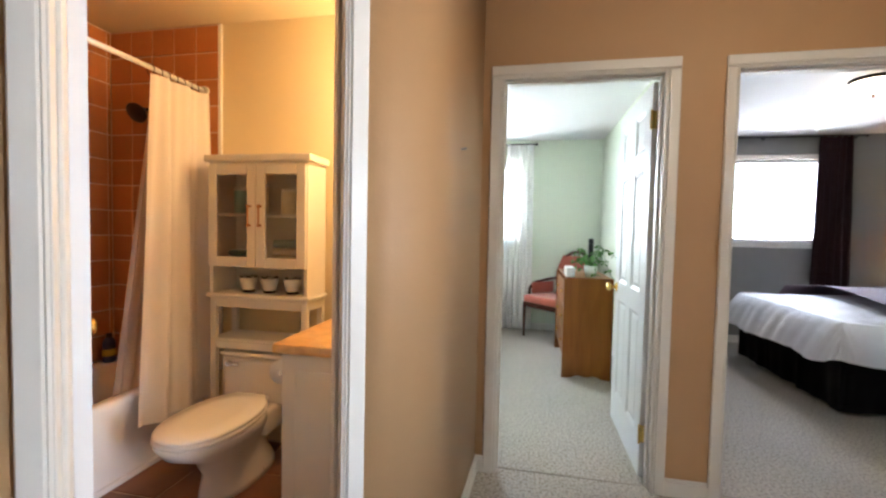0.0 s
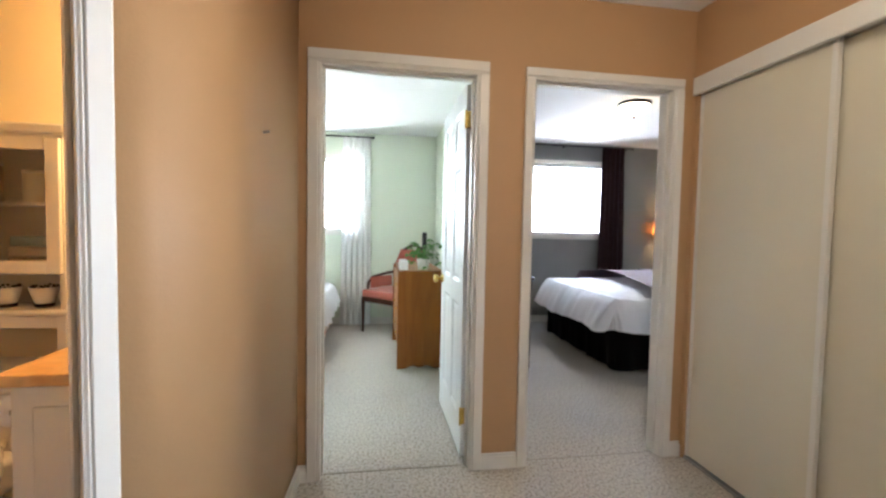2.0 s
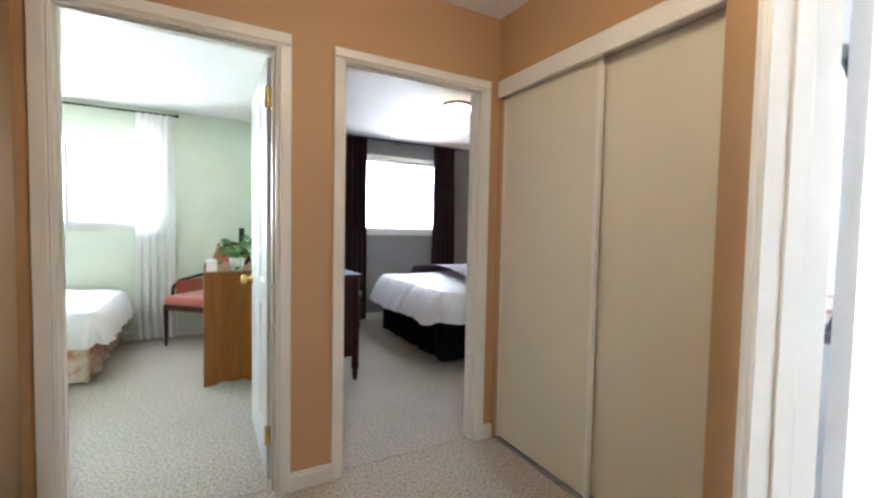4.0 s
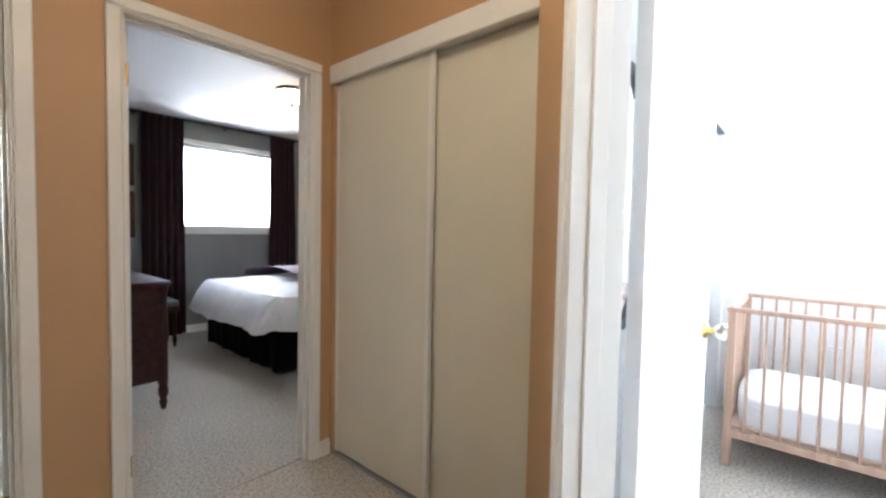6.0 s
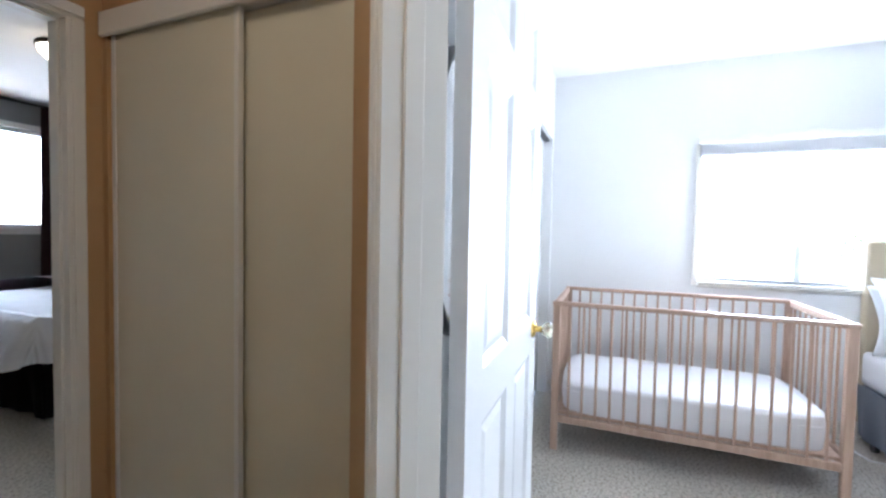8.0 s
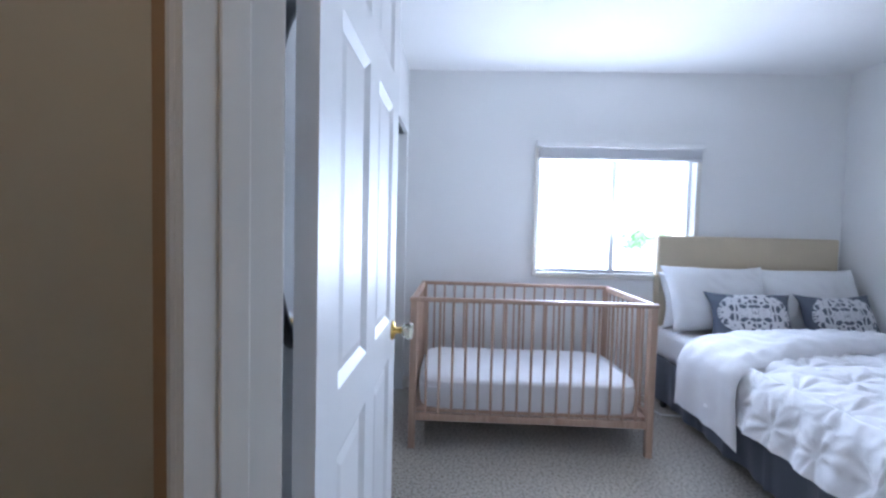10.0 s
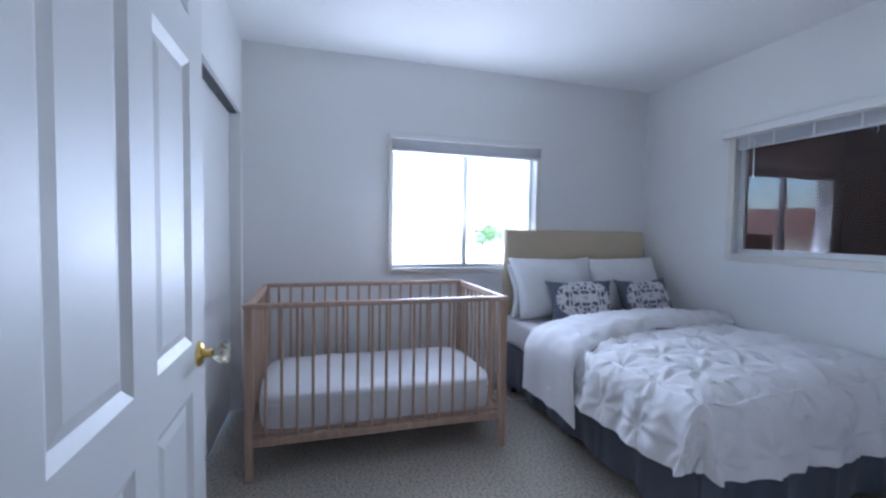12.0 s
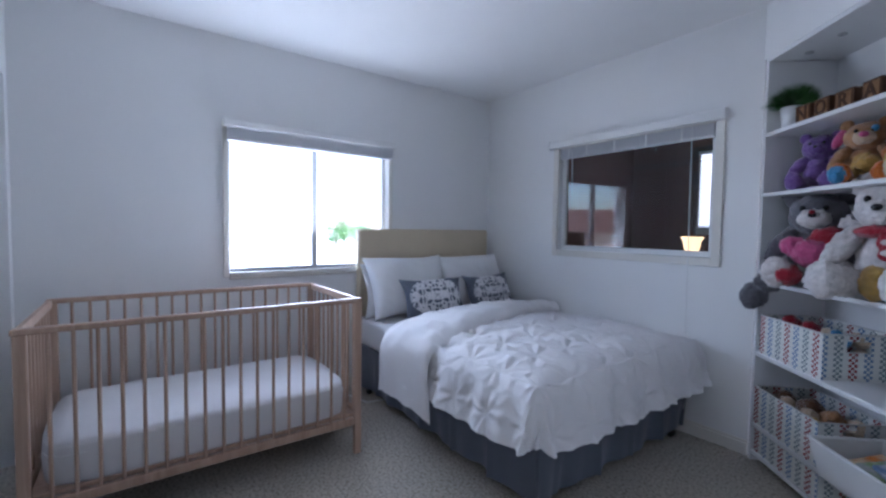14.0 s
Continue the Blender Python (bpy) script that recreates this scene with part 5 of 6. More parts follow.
def chair():
    c = thing("armchair", "dark wood armchair with dusty red upholstery", "chair", pose(0.82, 6.03, 0, 0, 0, 45))
    c.scale = (1.05, 1.05, 1.03)
    # faces -x
    for x, y in ((-0.24, -0.26), (-0.24, 0.26)):
        part("front_leg", cyl(B(), (x, y, 0), (x, y, 0.40), 0.013, 0.022, seg=10), CHERRY, c)
    for y in (-0.20, 0.20):
        part("back_leg", cyl(B(), (0.30, y, 0), (0.22, y, 0.42), 0.014, 0.022, seg=10), CHERRY, c)
    part("seat_rail", box(B(), -0.26, 0.25, -0.27, 0.27, 0.36, 0.42, 0.012, 2), CHERRY, c)
    bm = B()
    vs = box(bm, -0.265, 0.235, -0.265, 0.265, 0.41, 0.50, 0.035, 3)
    part("seat", bm, ROSE, c, "red velvet seat", smooth=True)
    # balloon back
    bm = B()
    def back(sgn):
        def f(u, v):
            a = (u - 0.5) * 2
            z = 0.52 + v * 0.44
            w = 0.16 + 0.08 * math.sin(math.pi * (0.15 + 0.75 * v))
            return (0.26 + 0.09 * v + 0.03 * a * a * -1 + sgn * 0.018 * (1 - a ** 4) * math.sin(math.pi * v) ** 0.5, a * w, z)
        return f
    grid(bm, 14, 12, back(1))
    grid(bm, 14, 12, back(-1))
    part("backrest", bm, ROSE, c, "red velvet back", smooth=True)
    bm = B()
    pts = []
    for k in range(33):
        v = k / 32
        a = math.pi * (1.15 - 1.3 * v)
        pts.append((0.26 + 0.09 * (0.5 + 0.55 * math.sin(a)), 0.25 * math.cos(a) * (1.0), 0.72 + 0.29 * math.sin(a)))
    for p, q in zip(pts, pts[1:]):
        cyl(bm, p, q, 0.019, seg=10)
    part("back_frame", bm, CHERRY, c, smooth=True)
    for sy in (-1, 1):
        bm = B()
        arm = [(0.28, sy * 0.24, 0.68), (0.12, sy * 0.285, 0.655), (-0.06, sy * 0.285, 0.63), (-0.14, sy * 0.28, 0.57), (-0.16, sy * 0.272, 0.42)]
        for p, q in zip(arm, arm[1:]):
            cyl(bm, p, q, 0.017, seg=10)
        part("arm", bm, CHERRY, c, smooth=True)
        bm = B()
        box(bm, -0.12, 0.24, sy * 0.262 - 0.012, sy * 0.262 + 0.012, 0.50, 0.635, 0.01, 2)
        part("arm_panel", bm, ROSE, c, smooth=True)


chair()
pl = thing("potted_ivy", "trailing green ivy in a white pot on the desk", "plant", pose(1.03, 4.76, 0.883))
part("pot", lathe(B(), [(0, 0), (0.045, 0), (0.062, 0.10), (0.058, 0.10), (0.055, 0.09), (0, 0.09)]), CERAM, pl, "white glazed pot", smooth=True)
bm, bs = B(), B()
rnd = random.Random(5)
for k in range(11):
    a = k * 2.39996
    reach, rise = 0.10 + 0.14 * rnd.random(), 0.04 + 0.16 * rnd.random()
    prev = Vector((0, 0, 0.09))
    for j in range(1, 7):
        t = j / 6
        p = Vector((reach * t * math.cos(a), reach * t * math.sin(a), 0.09 + rise * math.sin(t * 2.4) - 0.16 * t * t * (k % 3)/2))
        cyl(bs, prev, p, 0.0025, seg=6)
        for s in (-1, 1):
            leaf_blade(bm, p, a + s * 1.1 + rnd.random(), 0.028 + 0.03 * rnd.random(), 0.3 + 0.5 * rnd.random())
        prev = p
part("stem", bs, LEAF, pl)
part("leaves", bm, mat("bright_ivy_leaf", (0.10, 0.27, 0.05), 0.4, vary=0.3, scale=12), pl)
bx = thing("paper_stack", "white stack of paper on the desk", "paper", pose(0.865, 4.80, 0.883))
part("sheets", box(B(), -0.055, 0.02, -0.13, 0.10, 0, 0.085, 0.006), PILLOW, bx)
ph = thing("desk_phone", "black cordless phone upright in its cradle", "phone", pose(1.10, 5.30, 0.883))
part("cradle", box(B(), -0.05, 0.05, -0.05, 0.05, 0, 0.05, 0.012, 2), BLACK, ph)
part("handset", box(B(), -0.024, 0.024, -0.015, 0.015, 0.05, 0.34, 0.010, 2), BLACK, ph)

# ---------------------------------------------------------------- grey bedroom
DRAPE = cloth_mat("dark_plum_drape", (0.030, 0.012, 0.014), rough=0.8, bscale=200, sheen=0.0)
curtain_rod(2.16, 4.14, 6.365, 2.432, "thin black curtain rod over the grey-room window")
for x0, x1, sd, fl in ((2.27, 2.67, 1.0, 1.06), (3.67, 4.03, 5.0, 1.24)):
    c = thing("dark_curtain", "dark plum curtain hanging to the carpet", "curtain", pose(0, 0, 0), group="dark curtains")
    part("curtain_cloth", cloth_strip(x0, 6.36, x1, 6.36, 0.02, 2.44, 5.5, 0.030, seed=sd, flare=fl, nu=130), DRAPE, c, smooth=True)


def dresser():
    x0, x1, y0, y1, h = 1.41, 1.885, 4.25, 5.50, 0.872
    d = thing("dresser", "dark mahogany dresser with turned feet", "dresser", pose(0, 0, 0))
    part("top", box(B(), x0, x1 + 0.03, y0 - 0.03, y1 + 0.03, h - 0.028, h, 0.008, 2), WALNUT, d)
    part("carcass", box(B(), x0, x1 - 0.015, y0, y1, 0.20, h - 0.030, 0.004), WALNUT, d)
    for y in (y0 + 0.02, y1 - 0.02):
        bm = B()
        lathe(bm, [(0, 0), (0.016, 0), (0.020, 0.03), (0.026, 0.05), (0.018, 0.07), (0.030, 0.10), (0.032, 0.14), (0.024, 0.16), (0.030, 0.18), (0.028, 0.50), (0.034, 0.52), (0.030, 0.54), (0.026, h - 0.09), (0.034, h - 0.06), (0.034, h - 0.03), (0, h - 0.03)], at=(x1 - 0.01, y, 0), seg=20)
        part("turned_post", bm, WALNUT, d, "turned corner post and foot", smooth=True)
        part("back_foot", box(B(), x0 + 0.01, x0 + 0.06, y - 0.02, y + 0.02, 0.0, 0.20, 0.004), WALNUT, d)
    for z in (0.23, 0.44, 0.645):
        f = part("drawer_front", box(B(), x1 - 0.018, x1 + 0.002, y0 + 0.05, y1 - 0.05, z, z + 0.185, 0.005), WALNUT, d)
        for y in (y0 + 0.35, y1 - 0.35):
            part("knob", ball_mesh(0.016), BRASS, f, m=pose(x1 + 0.012, y, z + 0.095))
    return h


dresser()
st = thing("low_stool", "low dark wooden stool with a grey cushion", "stool", pose(2.29, 6.02, 0))
for x in (-0.14, 0.14):
    for y in (-0.12, 0.12):
        part("leg", lathe(B(), [(0, 0), (0.014, 0), (0.022, 0.08), (0.016, 0.12), (0.024, 0.30), (0.024, 0.36), (0, 0.36)], at=(x, y, 0), seg=12), WALNUT, st, smooth=True)
part("seat_frame", box(B(), -0.18, 0.18, -0.16, 0.16, 0.36, 0.42, 0.006), WALNUT, st)
part("cushion", box(B(), -0.175, 0.175, -0.155, 0.155, 0.42, 0.48, 0.02, 3), mat("slate_cloth", (0.12, 0.13, 0.14), 0.9), st, "grey seat cushion", smooth=True)


def picture(z0, z1, x0, x1, tone, label):
    p = thing("framed_picture", label, "picture", pose(0, 0, 0), group="pictures on the grey wall")
    y = YF - 0.002
    f = B()
    w = 0.055
    for a, b, c, d in ((x0, x0 + w, z0, z1), (x1 - w, x1, z0, z1), (x0 + w, x1 - w, z0, z0 + w), (x0 + w, x1 - w, z1 - w, z1)):
        box(f, a, b, y - 0.028, y, c, d, 0.006)
    part("frame", f, CHERRY, p, "dark wood frame")
    part("mat_board", box(B(), x0 + w, x1 - w, y - 0.012, y - 0.006, z0 + w, z1 - w), mat("ivory_mat_board", (0.42, 0.36, 0.25), 0.8), p)
    k = 0.10
    part("print", box(B(), x0 + k, x1 - k, y - 0.0155, y - 0.0125, z0 + k, z1 - k), mat("faded_print", tone, 0.7, vary=0.5, scale=14, second=(0.45, 0.42, 0.34), sscale=9), p)
    g = part("glass", box(B(), x0 + w, x1 - w, y - 0.021, y - 0.018, z0 + w, z1 - w), GLASS, p)
    g.visible_shadow = False


picture(1.66, 2.10, 1.86, 2.225, (0.20, 0.16, 0.11), "framed print with ivory mat on the grey wall")
picture(1.11, 1.60, 1.86, 2.225, (0.16, 0.20, 0.20), "framed print of faded blue tones on the grey wall")
ns = thing("nightstand", "dark wooden nightstand beside the bed", "nightstand", pose(4.595, 6.22, 0))
part("top", box(B(), -0.25, 0.25, -0.22, 0.22, 0.715, 0.745, 0.006), WALNUT, ns)
part("body", box(B(), -0.22, 0.22, -0.19, 0.19, 0.12, 0.714, 0.004), WALNUT, ns)
part("drawer", box(B(), -0.238, -0.22, -0.16, 0.16, 0.50, 0.67, 0.004), WALNUT, ns)
for x in (-0.2, 0.2):
    for y in (-0.17, 0.17):
        part("leg", box(B(), x - 0.018, x + 0.018, y - 0.018, y + 0.018, 0, 0.12), WALNUT, ns)
bl = thing("bedside_lamp", "lit bedside lamp with a narrow amber shade", "table lamp", pose(4.56, 6.33, 0.745))
part("base", lathe(B(), [(0, 0), (0.07, 0), (0.075, 0.015), (0.03, 0.04), (0.045, 0.12), (0.05, 0.18), (0.03, 0.27), (0.012, 0.30), (0.012, 0.46), (0, 0.46)]), BRONZE, bl, smooth=True)
AMBER = cloth_mat("amber_lamp_shade", (0.80, 0.52, 0.26), sheer=0.5, bscale=200)
shd = part("shade", lathe(B(), [(0.068, 0.44), (0.064, 0.69)], seg=32), AMBER, bl, "amber fabric shade", smooth=True)
shd.modifiers.new("thickness", "SOLIDIFY").thickness = 0.002


# ---------------------------------------------------------------- nursery: blinds, mirror, small things
BLIND = mat("white_blind_slat", (0.66, 0.66, 0.68), 0.5, vary=0.03, scale=8)
vb = thing("window_blind", "raised white blind under the nursery window head", "blind", pose(0, 0, 0))
part("headrail", box(B(), 4.585, 4.636, -0.775, 0.475, 1.895, 1.940, 0.006, 2), VINYL, vb)
for i in range(9):
    part("slat", box(B(), 4.592, 4.632, -0.755, 0.455, 1.820 + i * 0.008, 1.8245 + i * 0.008, 0.001), BLIND, vb)
part("bottom_rail", box(B(), 4.590, 4.634, -0.755, 0.455, 1.803, 1.818, 0.003), BLIND, vb)
ib = thing("window_blind", "raised white blind over the interior window", "blind", pose(0, 0, 0))
part("valance", box(B(), 2.60, 3.86, YS + 0.004, YS + 0.055, 1.905, 1.962, 0.010, 2), VINYL, ib)
for x in (2.598, 3.862):
    part("end_cap", box(B(), x - 0.008, x + 0.008, YS + 0.002, YS + 0.058, 1.902, 1.965, 0.004), VINYL, ib)
for i in range(8):
    part("slat", box(B(), 2.668, 3.782, YS - 0.028, YS + 0.004, 1.835 + i * 0.0085, 1.8395 + i * 0.0085, 0.001), BLIND, ib)
part("bottom_rail", box(B(), 2.668, 3.782, YS - 0.026, YS + 0.002, 1.818, 1.832, 0.003), BLIND, ib)
for x in (2.85, 3.08, 3.31, 3.54, 3.70):
    part("ladder_tape", box(B(), x - 0.006, x + 0.006, YS + 0.0045, YS + 0.006, 1.818, 1.905), VINYL, ib)
bm = B()
cyl(bm, (2.785, YS + 0.016, 1.90), (2.778, YS + 0.016, 0.66), 0.0028, seg=8)
cyl(bm, (2.778, YS + 0.016, 0.66), (2.778, YS + 0.016, 0.62), 0.004, 0.009, seg=10)
part("pull_cord", bm, VINYL, ib, "white pull cord with a tassel")
part("tilt_wand", cyl(B(), (3.66, YS + 0.014, 1.87), (3.655, YS + 0.014, 1.62), 0.004, seg=8), VINYL, ib)
bm = B()
for k in range(10):
    a, b = radians(k * 24), radians((k + 1) * 24)
    cyl(bm, (3.02 + 0.014 * math.cos(a), YS + 0.01, 1.795 + 0.02 * math.sin(a)), (3.02 + 0.014 * math.cos(b), YS + 0.01, 1.795 + 0.02 * math.sin(b)), 0.002, seg=6)
part("cord_loop", bm, VINYL, ib)

mr = thing("oval_mirror", "oval wall mirror in a black frame behind the door", "mirror", pose(2.385, YN - 0.003, 1.362))
bm = B()
N, prof = 64, [(0.0, 0.0), (0.0, 0.022), (0.012, 0.030), (0.030, 0.026), (0.042, 0.010), (0.042, 0.0)]
rings = []
for i in range(N):
    a = 2 * math.pi * i / N
    rings.append([bm.verts.new(((0.222 - p) * math.cos(a), -d, (0.425 - p) * math.sin(a))) for p, d in prof])
for i in range(N):
    for j in range(len(prof) - 1):
        bm.faces.new((rings[i][j], rings[i][j + 1], rings[(i + 1) % N][j + 1], rings[(i + 1) % N][j]))
part("frame", bm, BLACK, mr, "black lacquer frame", smooth=True)
bm = B()
bm.faces.new([bm.verts.new((0.182 * math.cos(2 * math.pi * i / N), -0.010, 0.385 * math.sin(2 * math.pi * i / N))) for i in range(N)])
part("mirror_glass", bm, MIRROR, mr)
ou = thing("wall_outlet", "white wall outlet behind the crib", "outlet", pose(XE, 0.845, 0.44))
part("plate", box(B(), -0.006, -0.001, -0.036, 0.036, 0.0, 0.115, 0.002), VINYL, ou)
for z in (0.03, 0.075):
    part("socket", box(B(), -0.0085, -0.006, -0.016, 0.016, z - 0.014, z + 0.014, 0.004), VINYL, ou)
cb = thing("floor_cable", "thin white cable lying on the carpet", "cable", pose(0, 0, 0))
bm = B()
pts = [(4.60, -0.30, 0.006), (4.42, -0.34, 0.006), (4.27, -0.38, 0.006), (4.26, -0.50, 0.006), (4.30, -0.60, 0.006), (4.36, -0.70, 0.006)]
for p, q in zip(pts, pts[1:]):
    cyl(bm, p, q, 0.0055, seg=8)
part("cord", bm, VINYL, cb)


# ---------------------------------------------------------------- nursery: built-in shelves
SHELFW = mat("white_melamine", (0.74, 0.74, 0.74), 0.4, vary=0.02, scale=5)
SM = Matrix.Translation((SH0.x, SH0.y, 0)) @ Matrix(((SE.x, SD.x, 0, 0), (SE.y, SD.y, 0, 0), (0, 0, 1, 0), (0, 0, 0, 1)))
SHW, SHD = 1.06, 0.34
LEV = (0.06, 0.215, 0.605, 0.995, 1.465, 1.785)
SHEMPTY = thing("built_in_shelves", "white built-in shelves set across the corner", "shelves")
SHEMPTY.matrix_basis = SM
for x in (0.0, SHW - 0.018):
    part("side_panel", box(B(), x, x + 0.018, 0.0, SHD, 0.0, 2.16, 0.001), SHELFW, SHEMPTY)
part("back_panel", box(B(), -0.02, SHW, SHD, SHD + 0.012, 0.0, 2.30), SHELFW, SHEMPTY)
for z in LEV:
    part("shelf", box(B(), 0.019, SHW - 0.019, 0.001, SHD - 0.001, z - 0.020, z, 0.0015), SHELFW, SHEMPTY)
part("top_board", box(B(), 0.0, SHW, 0.001, SHD, 2.162, 2.182), SHELFW, SHEMPTY)
for x in (0.13, 0.33):
    part("puck_light", cyl(B(), (x, 0.12, 2.155), (x, 0.12, 2.1615), 0.018, seg=16), CHROME, SHEMPTY)
bm = B()
box(bm, -0.02, SHW + 0.04, 0.0, 0.05, 2.184, H)
ob = tagged(part("wall_over_shelves", bm, WHITE), "white wall over the built-in shelves", "wall", kind="structure")
ob.matrix_basis = SM


def on_shelf(x, d, z, rz=0):
    return SM @ pose(x, d, z, 0, 0, rz)


def weave_mat():
    m = bpy.data.materials.new("dotted_stripe_fabric")
    m.use_nodes = True
    n, l = m.node_tree.nodes, m.node_tree.links
    b = n["Principled BSDF"]
    b.inputs["Roughness"].default_value = 0.9
    uv = n.new("ShaderNodeUVMap")
    sep = n.new("ShaderNodeSeparateXYZ")
    l.new(uv.outputs[0], sep.inputs[0])
    def mth(op, a, b_=None, c=None):
        k = n.new("ShaderNodeMath")
        k.operation = op
        for i, v in enumerate((a, b_, c)):
            if v is None:
                continue
            if isinstance(v, (int, float)):
                k.inputs[i].default_value = v
            else:
                l.new(v, k.inputs[i])
        return k.outputs[0]
    col = mth("DIVIDE", sep.outputs[0], 0.062)
    idx = mth("FLOOR", col)
    fr = mth("FRACT", col)
    # checks of three columns inside each stripe
    sub = mth("MULTIPLY", fr, 5.0)
    si = mth("FLOOR", sub)
    inside = mth("LESS_THAN", sub, 3.0)
    row = mth("DIVIDE", sep.outputs[1], 0.0124)
    ri = mth("FLOOR", row)
    par = mth("MODULO", mth("ADD", ri, si), 2.0)
    on = mth("MULTIPLY", inside, mth("GREATER_THAN", par, 0.5))
    c3 = mth("MODULO", idx, 3.0)
    ramp = n.new("ShaderNodeValToRGB")
    ramp.color_ramp.interpolation = "CONSTANT"
    e = ramp.color_ramp.elements
    e[0].position, e[0].color = 0.0, (0.30, 0.04, 0.05, 1)
    e[1].position, e[1].color = 0.33, (0.16, 0.26, 0.42, 1)
    k = e.new(0.66)
    k.color = (0.22, 0.27, 0.28, 1)
    l.new(mth("DIVIDE", c3, 2.9), ramp.inputs[0])
    mix = n.new("ShaderNodeMix")
    mix.data_type = "RGBA"
    mix.inputs[6].default_value = (0.72, 0.72, 0.68, 1)
    l.new(on, mix.inputs[0])
    l.new(ramp.outputs[0], mix.inputs[7])
    l.new(mix.outputs[2], b.inputs["Base Color"])
    return m


WEAVE = weave_mat()
INNER = cloth_mat("pale_basket_lining", (0.6, 0.6, 0.58))


def basket(x, d, z, w, dep, h, rz=0, label="fabric storage basket with dotted stripes"):
    b = thing("storage_basket", label, "basket", on_shelf(x, d, z, rz), group="baskets on the shelves")
    bm = B()
    t = 0.006
    panels = []
    # the right end has a cut-out grip
    gx0, gx1, gz0, gz1 = dep * 0.34, dep * 0.66, h * 0.62, h * 0.86
    box(bm, 0, w, 0, t, 0, h)
    box(bm, 0, w, dep - t, dep, 0, h)
    box(bm, 0, t, t, dep - t, 0, h)
    for a, c, e, f in ((t, gx0, 0, h), (gx1, dep - t, 0, h), (gx0, gx1, 0, gz0), (gx0, gx1, gz1, h)):
        box(bm, w - t, w, a, c, e, f)
    box(bm, t, w - t, t, dep - t, 0, t)
    uvl = bm.loops.layers.uv.new("UVMap")
    for f in bm.faces:
        nn = f.normal
        f.normal_update()
        nn = f.normal
        for lp in f.loops:
            c = lp.vert.co
            lp[uvl].uv = ((c.x if abs(nn.y) > 0.5 else c.y + w + 0.02), c.z) if abs(nn.z) < 0.5 else (c.x, c.y)
    part("fabric_body", bm, WEAVE, b)
    bm = B()
    for p, q in (((0, 0), (w, 0)), ((w, 0), (w, dep)), ((w, dep), (0, dep)), ((0, dep), (0, 0))):
        cyl(bm, (p[0], p[1], h), (q[0], q[1], h), 0.004, seg=8)
    part("rim_binding", bm, INNER, b)
    return b


basket(0.03, 0.015, LEV[2], 0.43, 0.29, 0.205)
basket(0.02, 0.008, LEV[1], 0.45, 0.29, 0.200)
basket(0.03, 0.012, LEV[0], 0.45, 0.29, 0.125, label="low fabric basket with dotted stripes on the bottom shelf")


def fur(name, colour, bump=0.9):
    return mat(name, colour, 0.95, vary=0.18, scale=40, bump=bump, bscale=130, spec=0.1, sheen=0.4)


FURS = {"grey": fur("grey_plush", (0.15, 0.145, 0.165)), "white": fur("white_plush", (0.66, 0.62, 0.60)), "tan": fur("tan_plush", (0.42, 0.22, 0.10)), "purple": fur("purple_plush", (0.20, 0.11, 0.34)),
        "red": fur("red_plush", (0.32, 0.015, 0.03)), "pink": fur("pink_plush", (0.55, 0.10, 0.24)), "yellow": fur("yellow_plush", (0.60, 0.38, 0.10)), "brown": fur("brown_plush", (0.13, 0.06, 0.03)),
        "blue": fur("blue_plush", (0.08, 0.27, 0.50)), "dark": mat("black_button_eye", (0.008, 0.008, 0.01), 0.15), "orange": fur("orange_plush", (0.6, 0.17, 0.03)), "green": fur("lime_plush", (0.25, 0.42, 0.12)), "cream": fur("cream_plush", (0.62, 0.48, 0.34))}


def plush(name, label, m, blobs, shag=0.006, group="plush toys on the shelves"):
    """One soft toy as one mesh: blobs are (colour, centre, radii, turn about x, turn about y)."""
    bm = B()
    keys = sorted({b[0] for b in blobs})
    for k, c, r, *rot in blobs:
        rx, ry = (rot + [0, 0])[:2]
        small = min(r) < 0.018
        vs = ball(bm, (0, 0, 0), r[0], r[1], r[2], 10 if small else 30, 8 if small else 20, Euler((radians(rx), radians(ry), 0)).to_matrix().to_4x4())
        done = set()
        for v in vs:
            if k != "dark" and not small:
                n = v.co.normalized()
                v.co += n * (shag * noise.noise(v.co * 95 + Vector(c) * 50) + shag * 0.8 * noise.noise(v.co * 40 + Vector(c) * 9))
            v.co += Vector(c)
            done.update(v.link_faces)
        for f in done:
            f.material_index = keys.index(k)
    ob = part(name, bm, [FURS[k] for k in keys], smooth=True)
    ob.matrix_basis = m
    return tagged(ob, label, "plush toy", group)


